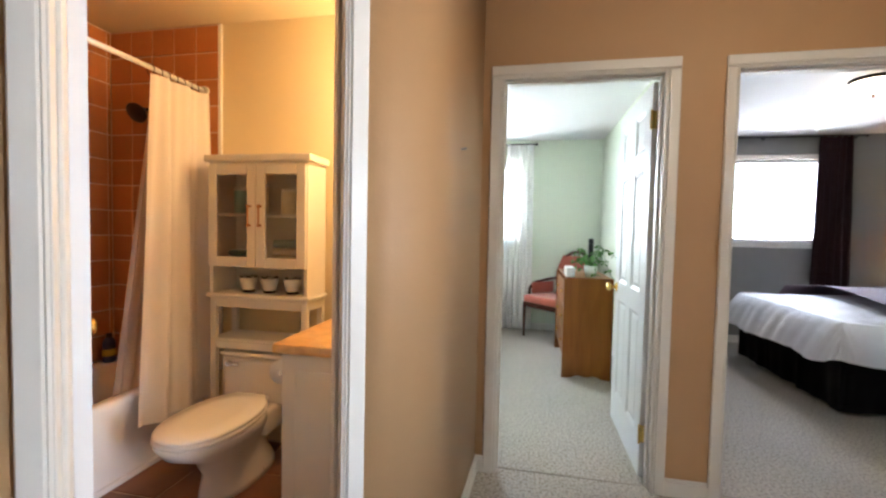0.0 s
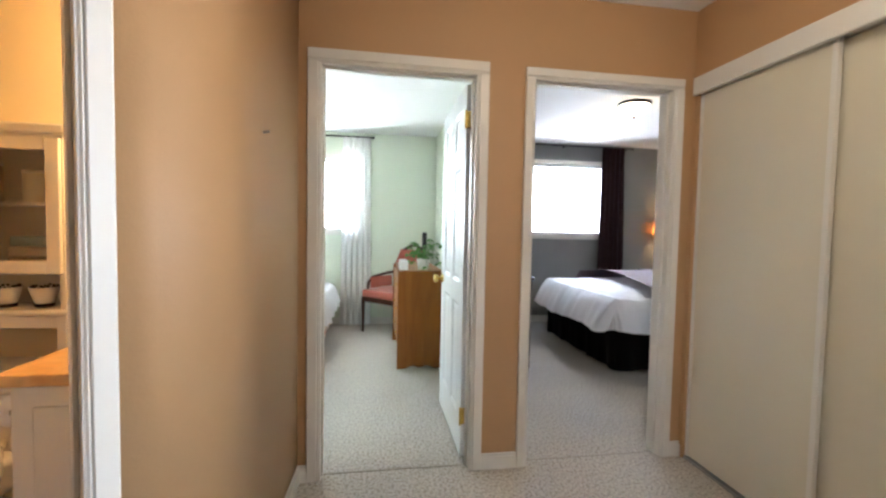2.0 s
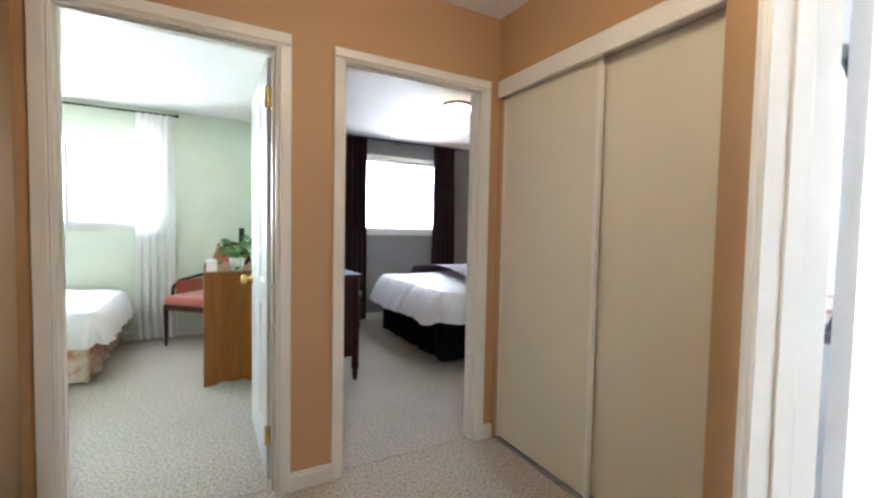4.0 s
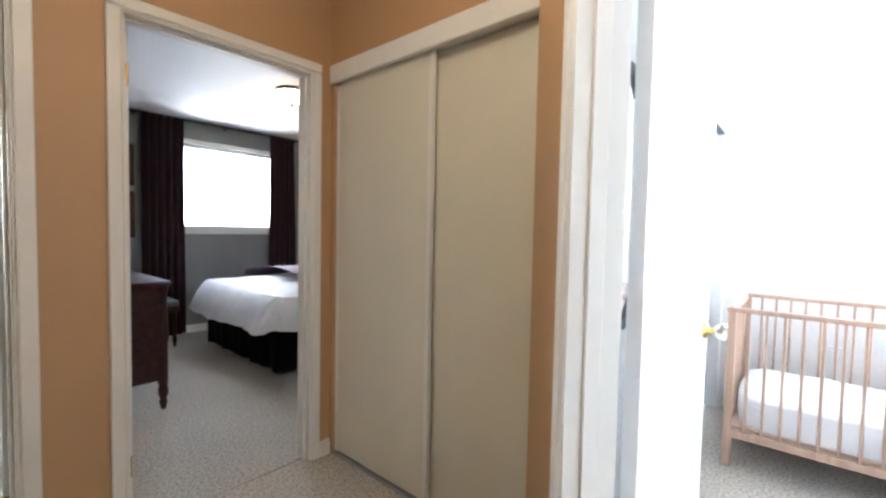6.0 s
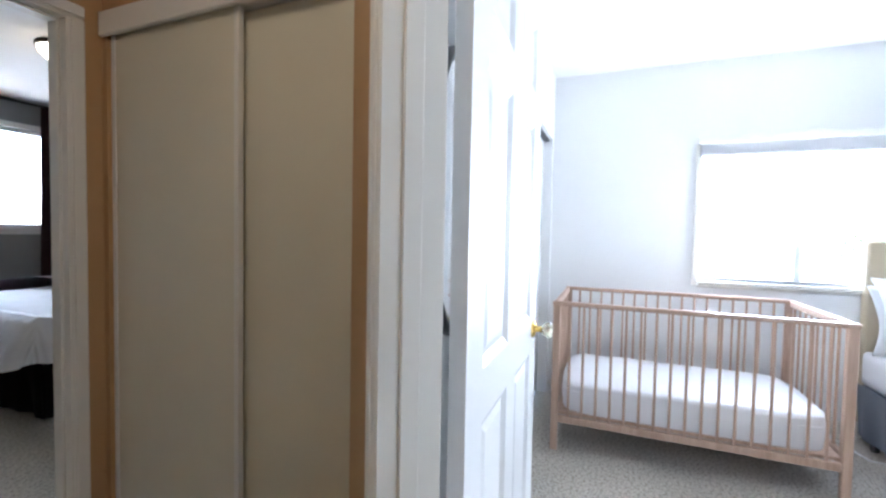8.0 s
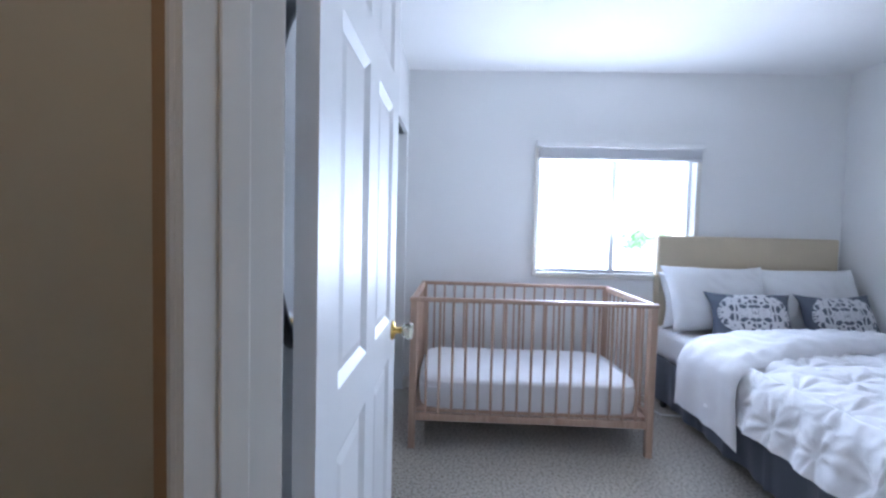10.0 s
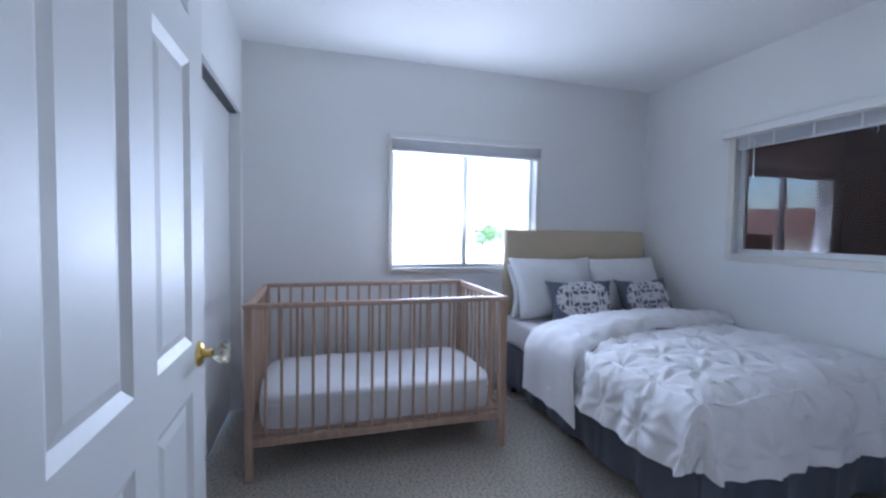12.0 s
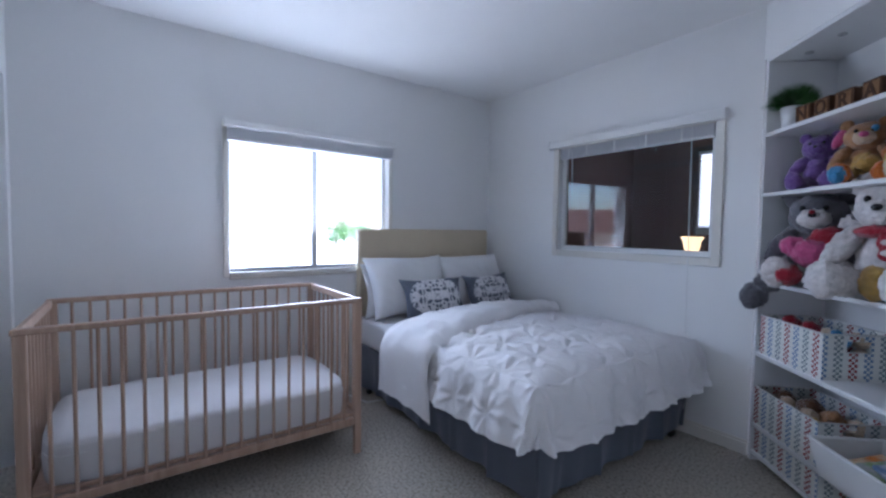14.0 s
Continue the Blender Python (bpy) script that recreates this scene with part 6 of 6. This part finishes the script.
def bear(body, belly, muzzle, foot, s=1.0, extra=()):
    b = [(body, (0, 0, 0.11), (0.085, 0.075, 0.11)), (belly, (0, -0.035, 0.105), (0.06, 0.05, 0.08)), (body, (0, -0.015, 0.265), (0.088, 0.080, 0.080)), (muzzle, (0, -0.082, 0.250), (0.048, 0.040, 0.036)),
         (body, (-0.075, 0.0, 0.335), (0.034, 0.018, 0.034)), (body, (0.075, 0.0, 0.335), (0.034, 0.018, 0.034)), (body, (-0.095, -0.045, 0.155), (0.034, 0.036, 0.085), -25, 30), (body, (0.095, -0.045, 0.155), (0.034, 0.036, 0.085), -25, -30),
         (body, (-0.075, -0.105, 0.045), (0.045, 0.095, 0.043)), (body, (0.075, -0.105, 0.045), (0.045, 0.095, 0.043)), (foot, (-0.082, -0.185, 0.055), (0.046, 0.030, 0.055)), (foot, (0.082, -0.185, 0.055), (0.046, 0.030, 0.055)),
         ("dark", (-0.033, -0.089, 0.288), (0.009, 0.007, 0.010)), ("dark", (0.033, -0.089, 0.288), (0.009, 0.007, 0.010)), ("dark", (0, -0.121, 0.262), (0.013, 0.008, 0.010))]
    b += list(extra)
    return [(k, tuple(x * s for x in c), tuple(x * s for x in r), *rot) for k, c, r, *rot in b]


plush("grey_plush_bear", "shaggy grey plush bear holding a pink and red heart", on_shelf(0.185, 0.165, LEV[3], 46), bear("grey", "white", "white", "white", 1.32, (("red", (0.05, -0.125, 0.165), (0.060, 0.035, 0.055)), ("pink", (0.005, -0.160, 0.125), (0.052, 0.032, 0.048)), ("pink", (-0.045, -0.150, 0.15), (0.035, 0.026, 0.035)), ("white", (0.10, -0.10, 0.225), (0.030, 0.028, 0.034)), ("red", (-0.055, -0.17, 0.045), (0.045, 0.05, 0.038)), ("red", (0, -0.124, 0.272), (0.010, 0.008, 0.009)))), 0.011)
plush("grey_plush_paw", "long grey plush tail hanging over the shelf edge", on_shelf(0.02, 0.05, LEV[3] - 0.09), [("grey", (-0.035, -0.05, 0.0), (0.060, 0.065, 0.075), 20, 25), ("grey", (0.03, -0.02, 0.085), (0.05, 0.07, 0.05))], 0.011)
plush("white_plush_bear", "white plush bear wearing a red striped scarf", on_shelf(0.61, 0.15, LEV[3], 30), bear("white", "white", "white", "white", 1.38, (("red", (0, -0.055, 0.195), (0.070, 0.055, 0.022)), ("red", (0.03, -0.10, 0.155), (0.030, 0.014, 0.05)), ("white", (0.03, -0.113, 0.165), (0.022, 0.008, 0.010)), ("white", (0.03, -0.113, 0.135), (0.022, 0.008, 0.010)))), 0.011)
plush("red_plush_pillow", "dark red plush cushion behind the bears", on_shelf(0.40, 0.28, LEV[3]), [("red", (0, 0, 0.17), (0.11, 0.045, 0.17))])
plush("tan_plush_bear", "yellow plush toy leaning behind the white bear", on_shelf(0.80, 0.24, LEV[3]), bear("yellow", "cream", "cream", "yellow", 1.25))
plush("purple_plush_bear", "small purple plush bear", on_shelf(0.155, 0.18, LEV[4], 42), bear("purple", "purple", "purple", "purple", 0.80), 0.008)
plush("brown_plush_puppy", "brown plush puppy with pink ears and coloured paws", on_shelf(0.42, 0.17, LEV[4], 48), bear("tan", "yellow", "cream", "orange", 0.80, (("pink", (-0.105, 0, 0.27), (0.026, 0.022, 0.06), 0, 25), ("pink", (0, -0.128, 0.262), (0.022, 0.012, 0.016)), ("blue", (-0.09, -0.20, 0.05), (0.040, 0.024, 0.048)), ("yellow", (0.02, -0.10, 0.11), (0.052, 0.035, 0.045)), ("blue", (0.040, -0.088, 0.295), (0.017, 0.009, 0.019)), ("orange", (0.105, -0.09, 0.15), (0.038, 0.038, 0.05)))))
plush("red_plush_toy", "red and green plush toy at the end of the shelf", on_shelf(0.68, 0.18, LEV[4], 42), bear("yellow", "orange", "yellow", "cream", 0.76, (("red", (-0.02, 0.0, 0.34), (0.08, 0.07, 0.05)), ("green", (-0.075, -0.05, 0.335), (0.032, 0.03, 0.03)))))
plush("purple_plush_rabbit", "purple plush rabbit on the shelf", on_shelf(0.86, 0.19, LEV[4]), bear("purple", "pink", "white", "pink", 0.8))
for i, (k, x, d, z, r) in enumerate((("red", 0.10, 0.13, 0.16, 0.06), ("red", 0.25, 0.12, 0.165, 0.055), ("cream", 0.33, 0.14, 0.16, 0.045), ("blue", 0.40, 0.13, 0.165, 0.045), ("cream", 0.42, 0.20, 0.165, 0.04))):
    plush("soft_toy", "small soft toy heaped in the upper basket", on_shelf(x, d, LEV[2]), [(k, (0, 0, z), (r, r * 0.8, r * 0.75)), (k, (0.02, -0.03, z + r * 0.6), (r * 0.55, r * 0.5, r * 0.5)), (k, (0, 0, 0.07), (r * 0.9, r * 0.8, 0.07))], group="toys in the baskets")
for i, (k, x, d, z, r) in enumerate((("brown", 0.09, 0.12, 0.16, 0.055), ("cream", 0.15, 0.09, 0.165, 0.04), ("brown", 0.24, 0.14, 0.17, 0.065), ("cream", 0.30, 0.09, 0.16, 0.045), ("tan", 0.36, 0.15, 0.165, 0.06), ("yellow", 0.36, 0.07, 0.165, 0.02), ("cream", 0.42, 0.2, 0.16, 0.05))):
    plush("soft_toy", "small brown soft toy heaped in the lower basket", on_shelf(x, d, LEV[1]), [(k, (0, 0, z), (r, r * 0.8, r * 0.7)), (k, (0.03, -0.02, z + r * 0.5), (r * 0.5, r * 0.5, r * 0.5)), (k, (0, 0, 0.07), (r * 0.9, r * 0.8, 0.07))], group="toys in the baskets")
for i in range(5):
    t = thing("picture_book", "thin picture book standing in the bottom basket", "book", on_shelf(0.25 + 0.032 * i, 0.06 + 0.01 * i, LEV[0] + 0.008, 4 * i), group="books in the bottom basket")
    part("cover", box(B(), 0, 0.012, 0, 0.19, 0, 0.128, 0.001), mat("book_cover_" + str(i), ((0.45, 0.2, 0.1), (0.5, 0.4, 0.2), (0.12, 0.2, 0.3), (0.5, 0.45, 0.4), (0.3, 0.1, 0.1))[i], 0.5), t)

tb = thing("storage_tub", "white plastic tub of picture books on the shelf", "tub", on_shelf(0.51, -0.06, LEV[1], 0))
bm = B()
w, dp, h, ins = 0.40, 0.30, 0.155, 0.03
o = [[(ins, ins, 0), (w - ins, ins, 0), (w - ins, dp - ins, 0), (ins, dp - ins, 0)], [(0, 0, h), (w, 0, h), (w, dp, h), (0, dp, h)], [(0.010, 0.010, h), (w - 0.010, 0.010, h), (w - 0.010, dp - 0.010, h), (0.010, dp - 0.010, h)], [(ins + 0.006, ins + 0.006, 0.006), (w - ins - 0.006, ins + 0.006, 0.006), (w - ins - 0.006, dp - ins - 0.006, 0.006), (ins + 0.006, dp - ins - 0.006, 0.006)]]
rr = [[bm.verts.new(p) for p in row] for row in o]
for a, b in zip(rr, rr[1:]):
    for i in range(4):
        bm.faces.new((a[i], a[(i + 1) % 4], b[(i + 1) % 4], b[i]))
bm.faces.new(rr[0])
bm.faces.new(rr[-1])
part("tub_shell", bm, VINYL, tb)
bm = B()
for p, q in zip(o[1], o[1][1:] + o[1][:1]):
    cyl(bm, p, q, 0.007, seg=8)
part("rolled_rim", bm, VINYL, tb)
for i, (col, sec) in enumerate((((0.70, 0.22, 0.03), (0.75, 0.6, 0.4)), ((0.62, 0.62, 0.6), (0.25, 0.35, 0.15)), ((0.2, 0.3, 0.5), (0.6, 0.6, 0.6)))):
    t = thing("picture_book", "colourful picture book lying in the tub", "book", on_shelf(0.60 + 0.05 * i, 0.0 + 0.02 * i, LEV[1] + 0.085 + 0.022 * i, 12 - 9 * i) @ pose(0, 0, 0, 8, 10, 0), group="books in the tub")
    part("cover", box(B(), 0, 0.23, 0, 0.19, 0, 0.014, 0.001), mat("printed_cover_" + str(i), col, 0.4, vary=0.2, scale=20, second=sec, sscale=16), t)

gp = thing("potted_grass", "round green artificial grass ball in a white pot", "plant", on_shelf(0.085, 0.085, LEV[5]))
part("pot", lathe(B(), [(0, 0), (0.040, 0), (0.052, 0.115), (0.048, 0.115), (0.045, 0.10), (0, 0.10)]), VINYL, gp, smooth=True)
bm = B()
rnd = random.Random(11)
for k in range(1700):
    a, c = rnd.random() * 2 * math.pi, rnd.random() ** 0.7
    el = math.asin(c * 0.98)
    L = 0.102 + 0.026 * rnd.random()
    dv = Vector((math.cos(a) * math.cos(el) * 1.12, math.sin(a) * math.cos(el) * 1.12, math.sin(el) * 1.1 - 0.12))
    p0 = Vector((0, 0, 0.125)) + dv * 0.03
    p1 = Vector((0, 0, 0.125)) + dv * L + Vector((rnd.uniform(-1, 1), rnd.uniform(-1, 1), rnd.uniform(-1, 1))) * 0.008
    sd = dv.cross(Vector((rnd.random(), rnd.random(), rnd.random()))).normalized() * 0.0026
    bm.faces.new([bm.verts.new(v) for v in (p0 - sd, p0 + sd, p1)])
part("grass", bm, mat("artificial_grass", (0.035, 0.11, 0.02), 0.6, vary=0.3, scale=60), gp, "dense green grass blades")

BLOCKD = wood("dark_stained_block", (0.05, 0.02, 0.01), (0.10, 0.045, 0.02), 0.5, 6, (6, 6, 1))
BLOCKL = wood("light_block_face", (0.17, 0.085, 0.035), (0.27, 0.145, 0.06), 0.5, 6, (6, 6, 1))
for i, ch in enumerate("NORA"):
    s = 0.094
    bk = thing("letter_block", "dark wooden letter block with a carved letter", "letter block", on_shelf(0.165 + i * 0.112 + (0.02 if i == 3 else 0), 0.045 + 0.006 * i, LEV[5], 2 * (-1) ** i), group="letter blocks")
    part("block", box(B(), 0, s, 0, s, 0, s, 0.004), BLOCKD, bk)
    part("face_panel", box(B(), 0.010, s - 0.010, -0.0015, 0.002, 0.010, s - 0.010, 0.001), BLOCKL, bk, "lighter inset face")
    cu = bpy.data.curves.new("letter", "FONT")
    cu.body, cu.size, cu.extrude, cu.align_x, cu.align_y, cu.offset = ch, 0.088, 0.0015, "CENTER", "CENTER", 0.002
    tmp = bpy.data.objects.new("letter", cu)
    me = bpy.data.meshes.new_from_object(tmp)
    bpy.data.objects.remove(tmp)
    me.materials.clear()
    me.materials.append(BLOCKD)
    lt = new("letter", me)
    lt.parent = bk
    lt.matrix_basis = pose(s / 2, -0.003, s / 2, 90, 0, 0)

# ---------------------------------------------------------------- den behind the interior window
slab("wall_den_north", (XE, YS - 0.101), (2.47, YS - 0.101), BROWN, "dark brown den wall round the interior window", th=0.010, holes=((XE - 3.79, XE - 2.655, 1.10, 1.90),), side=1)
slab("wall_den_south", (2.0, -4.40), (XE, -4.40), BROWN, "dark brown den wall with a window", th=0.08, holes=((1.20, 1.84, 1.30, 2.19),))
slab("wall_den_east", (XE, -4.40), (XE, YS - 0.101), BROWN, "dark brown den wall", th=0.06)
slab("wall_den_west", (2.53, YS - 0.105), (2.53, -4.40), BROWN, "dark brown den wall", th=0.06)
tagged(part("floor_den", box(B(), 1.9, 4.75, -4.5, -3.05, -0.08, 0.0), CARPET), "beige carpet in the den", "carpet", kind="structure")
window("window_5", "small den window behind a white blind", (2.0, -4.40), (XE, -4.40), 1.20, 1.84, 1.30, 2.19, 0.08, bars=False, trim=0.06)
for c in bpy.data.objects["window_5"].children:
    if c.name.startswith("casing"):
        c.data.materials[0] = CHERRY
dbl = thing("window_blind", "white slatted blind in the den window", "blind", pose(0, 0, 0))
part("headrail", box(B(), 3.21, 3.83, -4.39, -4.355, 2.15, 2.185, 0.003), VINYL, dbl)
for i in range(26):
    part("slat", box(B(), -0.31, 0.31, -0.017, 0.017, -0.0008, 0.0008), BLIND, dbl, m=pose(3.52, -4.372, 1.315 + i * 0.0325, -32))
part("bottom_rail", box(B(), 3.21, 3.83, -4.385, -4.36, 1.285, 1.30, 0.002), BLIND, dbl)
tagged(part("picture_rail", box(B(), 2.7, XE - 0.01, -4.399, -4.385, 2.08, 2.095, 0.002), CHERRY), "thin dark rail along the den wall", "rail", kind="structure")
dl = thing("floor_lamp", "slim floor lamp with a lit bell shade in the den", "floor lamp", pose(2.90, -2.14, 0))
part("base", lathe(B(), [(0, 0), (0.11, 0), (0.11, 0.012), (0.02, 0.03), (0, 0.03)]), BRONZE, dl)
part("pole", cyl(B(), (0, 0, 0.03), (0, 0, 1.13), 0.008, seg=12), BRONZE, dl)
shd = part("shade", lathe(B(), [(0.038, 1.125), (0.046, 1.15), (0.052, 1.19), (0.070, 1.222)], seg=32), glow_mat("frosted_bell_glass", (1.0, 0.66, 0.30), 0.32), dl, "lit amber glass bell shade", smooth=True)
shd.modifiers.new("thickness", "SOLIDIFY").thickness = 0.003

# ---------------------------------------------------------------- outside
GROUND = mat("pale_dry_ground", (0.62, 0.58, 0.52), 0.9, vary=0.12, scale=0.2, second=(0.50, 0.48, 0.42), sscale=0.05)
bm = B()
grid(bm, 12, 12, lambda u, v: ((u - 0.5) * 3000, (v - 0.5) * 3000, -3.2))
tagged(part("ground", bm, GROUND), "pale dry ground around the house", "ground", kind="structure")
ROOF = mat("brown_shingle", (0.20, 0.13, 0.10), 0.9, vary=0.2, scale=3)
STUCCO = mat("cream_stucco", (0.62, 0.56, 0.48), 0.9, vary=0.08, scale=2)


def house(x, y, w, d, h, rz, roof=None, wall=None, label="distant cream house with a brown hipped roof"):
    o = thing("house", label, "house", pose(x, y, -3.2, 0, 0, rz), group="houses across the street")
    part("wall", box(B(), -w / 2, w / 2, -d / 2, d / 2, 0, h), wall or STUCCO, o)
    bm = B()
    e = 0.5
    b = [bm.verts.new(p) for p in ((-w / 2 - e, -d / 2 - e, h + 0.02), (w / 2 + e, -d / 2 - e, h + 0.02), (w / 2 + e, d / 2 + e, h + 0.02), (-w / 2 - e, d / 2 + e, h + 0.02))]
    t = [bm.verts.new(p) for p in ((-w / 4, 0, h + 1.9), (w / 4, 0, h + 1.9))]
    for f in ((b[0], b[1], t[1], t[0]), (b[2], b[3], t[0], t[1]), (b[1], b[2], t[1]), (b[3], b[0], t[0]), (b[3], b[2], b[1], b[0])):
        bm.faces.new(f)
    part("roof", bm, roof or ROOF, o)
    for k in (-0.3, 0.05, 0.32):
        wdw = part("window", box(B(), k * w - 0.6, k * w + 0.6, -d / 2 - 0.04, -d / 2, h - 1.9, h - 0.7, 0.02), VINYL, o)
        part("pane", box(B(), k * w - 0.52, k * w + 0.52, -d / 2 - 0.06, -d / 2 - 0.041, h - 1.82, h - 0.78), BLACK, wdw)


house(52, -2, 12, 8, 2.7, 90)
house(90, -22, 13, 9, 2.9, 80)
house(70, 16, 12, 9, 2.8, 100)
house(58, -40, 12, 9, 2.8, 75)
house(23, 24, 15, 10, 4.3, -38, mat("red_brown_tile_roof", (0.15, 0.085, 0.068), 0.85, vary=0.3, scale=2.5), None, "neighbouring house with a red-brown tiled roof")

# added as a dark screen: blocks the sky behind the den blind
house(3.5, -13.5, 14, 9, 6.4, 180, None, mat("brown_stucco", (0.16, 0.085, 0.055), 0.9, vary=0.15, scale=2), "brown house added beyond the den window to block the sky")


def tree(x, y, h, r, seed):
    o = thing("tree", "leafy green tree beyond the houses", "tree", pose(x, y, -3.2), group="trees outside")
    bm = B()
    cyl(bm, (0, 0, 0), (0, 0, h * 0.55), 0.22, 0.10, seg=10)
    rn = random.Random(seed)
    tips = []
    for k in range(7):
        a = k * 2.4
        z = h * (0.10 + 0.08 * k)
        tip = (r * 0.6 * math.cos(a), r * 0.6 * math.sin(a), z + h * 0.22)
        cyl(bm, (0, 0, z * 0.9), tip, 0.07, 0.02, seg=7)
        tips.append(tip)
    part("trunk", bm, mat("bark", (0.12, 0.08, 0.05), 0.9) if "bark" not in bpy.data.materials else bpy.data.materials["bark"], o)
    bm = B()
    for k in range(1700):
        tip = Vector(rn.choice(tips))
        p = tip + Vector((rn.gauss(0, 1) * r * 0.33, rn.gauss(0, 1) * r * 0.33, rn.gauss(0, 1) * h * 0.11))
        leaf_blade(bm, p, rn.random() * 6.28, 0.22 + 0.18 * rn.random(), rn.random())
    part("crown", bm, LEAF, o)


for i, (x, y, h, r) in enumerate(((62, -24, 3.6, 2.4), (66, -27, 4.9, 1.7), (64, -29, 3.4, 2.8), (70, -33, 3.6, 2.6), (78, -36, 3.8, 2.4))):
    tree(x * 1.6, y * 1.6, h * 1.5, r * 1.25, i)
bm = B()
def hill(u, v):
    a = radians(-120 + 240 * u)
    rr_ = 700 + 500 * v
    hgt = (7 + 16 * noise.noise(Vector((u * 9, 0.3, 2))) + 18 * noise.noise(Vector((u * 31, v * 2, 5)))) * math.sin(math.pi * min(v * 1.1, 1)) ** 0.8
    return (rr_ * math.cos(a), rr_ * math.sin(a), -3.4 + max(hgt, 0))
grid(bm, 120, 8, hill)
tagged(part("hills", bm, mat("dry_hills", (0.34, 0.27, 0.22), 0.95, vary=0.2, scale=0.01), smooth=True), "low dry hills on the horizon", "hills", kind="structure")

# ---------------------------------------------------------------- tiles
def tiles(parent, x0, x1, z0, z1, w, h, gap, depth, place, material):
    """Shared-mesh tiles over a rectangle, from the left top."""
    cache = {}
    nz = int(math.ceil((z1 - z0) / h - 1e-6))
    nx = int(math.ceil((x1 - x0) / w - 1e-6))
    for i in range(nx):
        for j in range(nz):
            a, b = x0 + i * w, min(x0 + (i + 1) * w, x1)
            d, c = z1 - j * h, max(z1 - (j + 1) * h, z0)
            if b - a < 0.02 or d - c < 0.02:
                continue
            key = (round(b - a, 3), round(d - c, 3))
            if key not in cache:
                me = bpy.data.meshes.new("tile")
                bm = B()
                box(bm, -(key[0] - gap) / 2, (key[0] - gap) / 2, -depth, 0, -(key[1] - gap) / 2, (key[1] - gap) / 2)
                bmesh.ops.bevel(bm, geom=[e for e in bm.edges if all(v.co.y < -depth * 0.5 for v in e.verts)], offset=0.003, segments=1, affect="EDGES")
                bm.to_mesh(me)
                bm.free()
                me.materials.append(material)
                cache[key] = me
            ob = new("tile", cache[key])
            ob.parent = parent
            ob.matrix_parent_inverse = parent.matrix_basis.inverted()
            ob.matrix_basis = place((a + b) / 2, (c + d) / 2)


WB = bpy.data.objects["wall_bath_north"]
WW = bpy.data.objects["wall_bath_west"]
bm = B()
box(bm, -2.12, -1.34, 2.990, 2.999, 0.40, 2.452)
part("grout_bed", bm, GROUT, WB).matrix_parent_inverse = WB.matrix_basis.inverted()
bm = B()
box(bm, -2.119, -2.110, 1.42, 2.990, 0.40, 2.452)
part("grout_bed", bm, GROUT, WW).matrix_parent_inverse = WW.matrix_basis.inverted()
tiles(WB, -2.11, -1.345, 0.42, 2.445, 0.153, 0.156, 0.0075, 0.006, lambda x, z: pose(x, 2.990, z), TERRA)
tiles(WW, 1.43, 2.984, 0.42, 2.445, 0.153, 0.156, 0.0075, 0.006, lambda y, z: pose(-2.110, y, z, 0, 0, 90), TERRA)
ob = part("edge_trim", box(B(), -1.345, -1.325, 2.982, 2.999, 0.40, 2.45, 0.002), CERAM, WB)
ob.matrix_parent_inverse = WB.matrix_basis.inverted()
tiles(bath_floor, -2.1, 0.10, 1.32, 2.99, 0.30, 0.30, 0.008, 0.006, lambda x, y: pose(x, y, -0.006, -90), mat("brown_floor_tile", (0.20, 0.085, 0.045), 0.4, vary=0.15, scale=8, island=0.1))
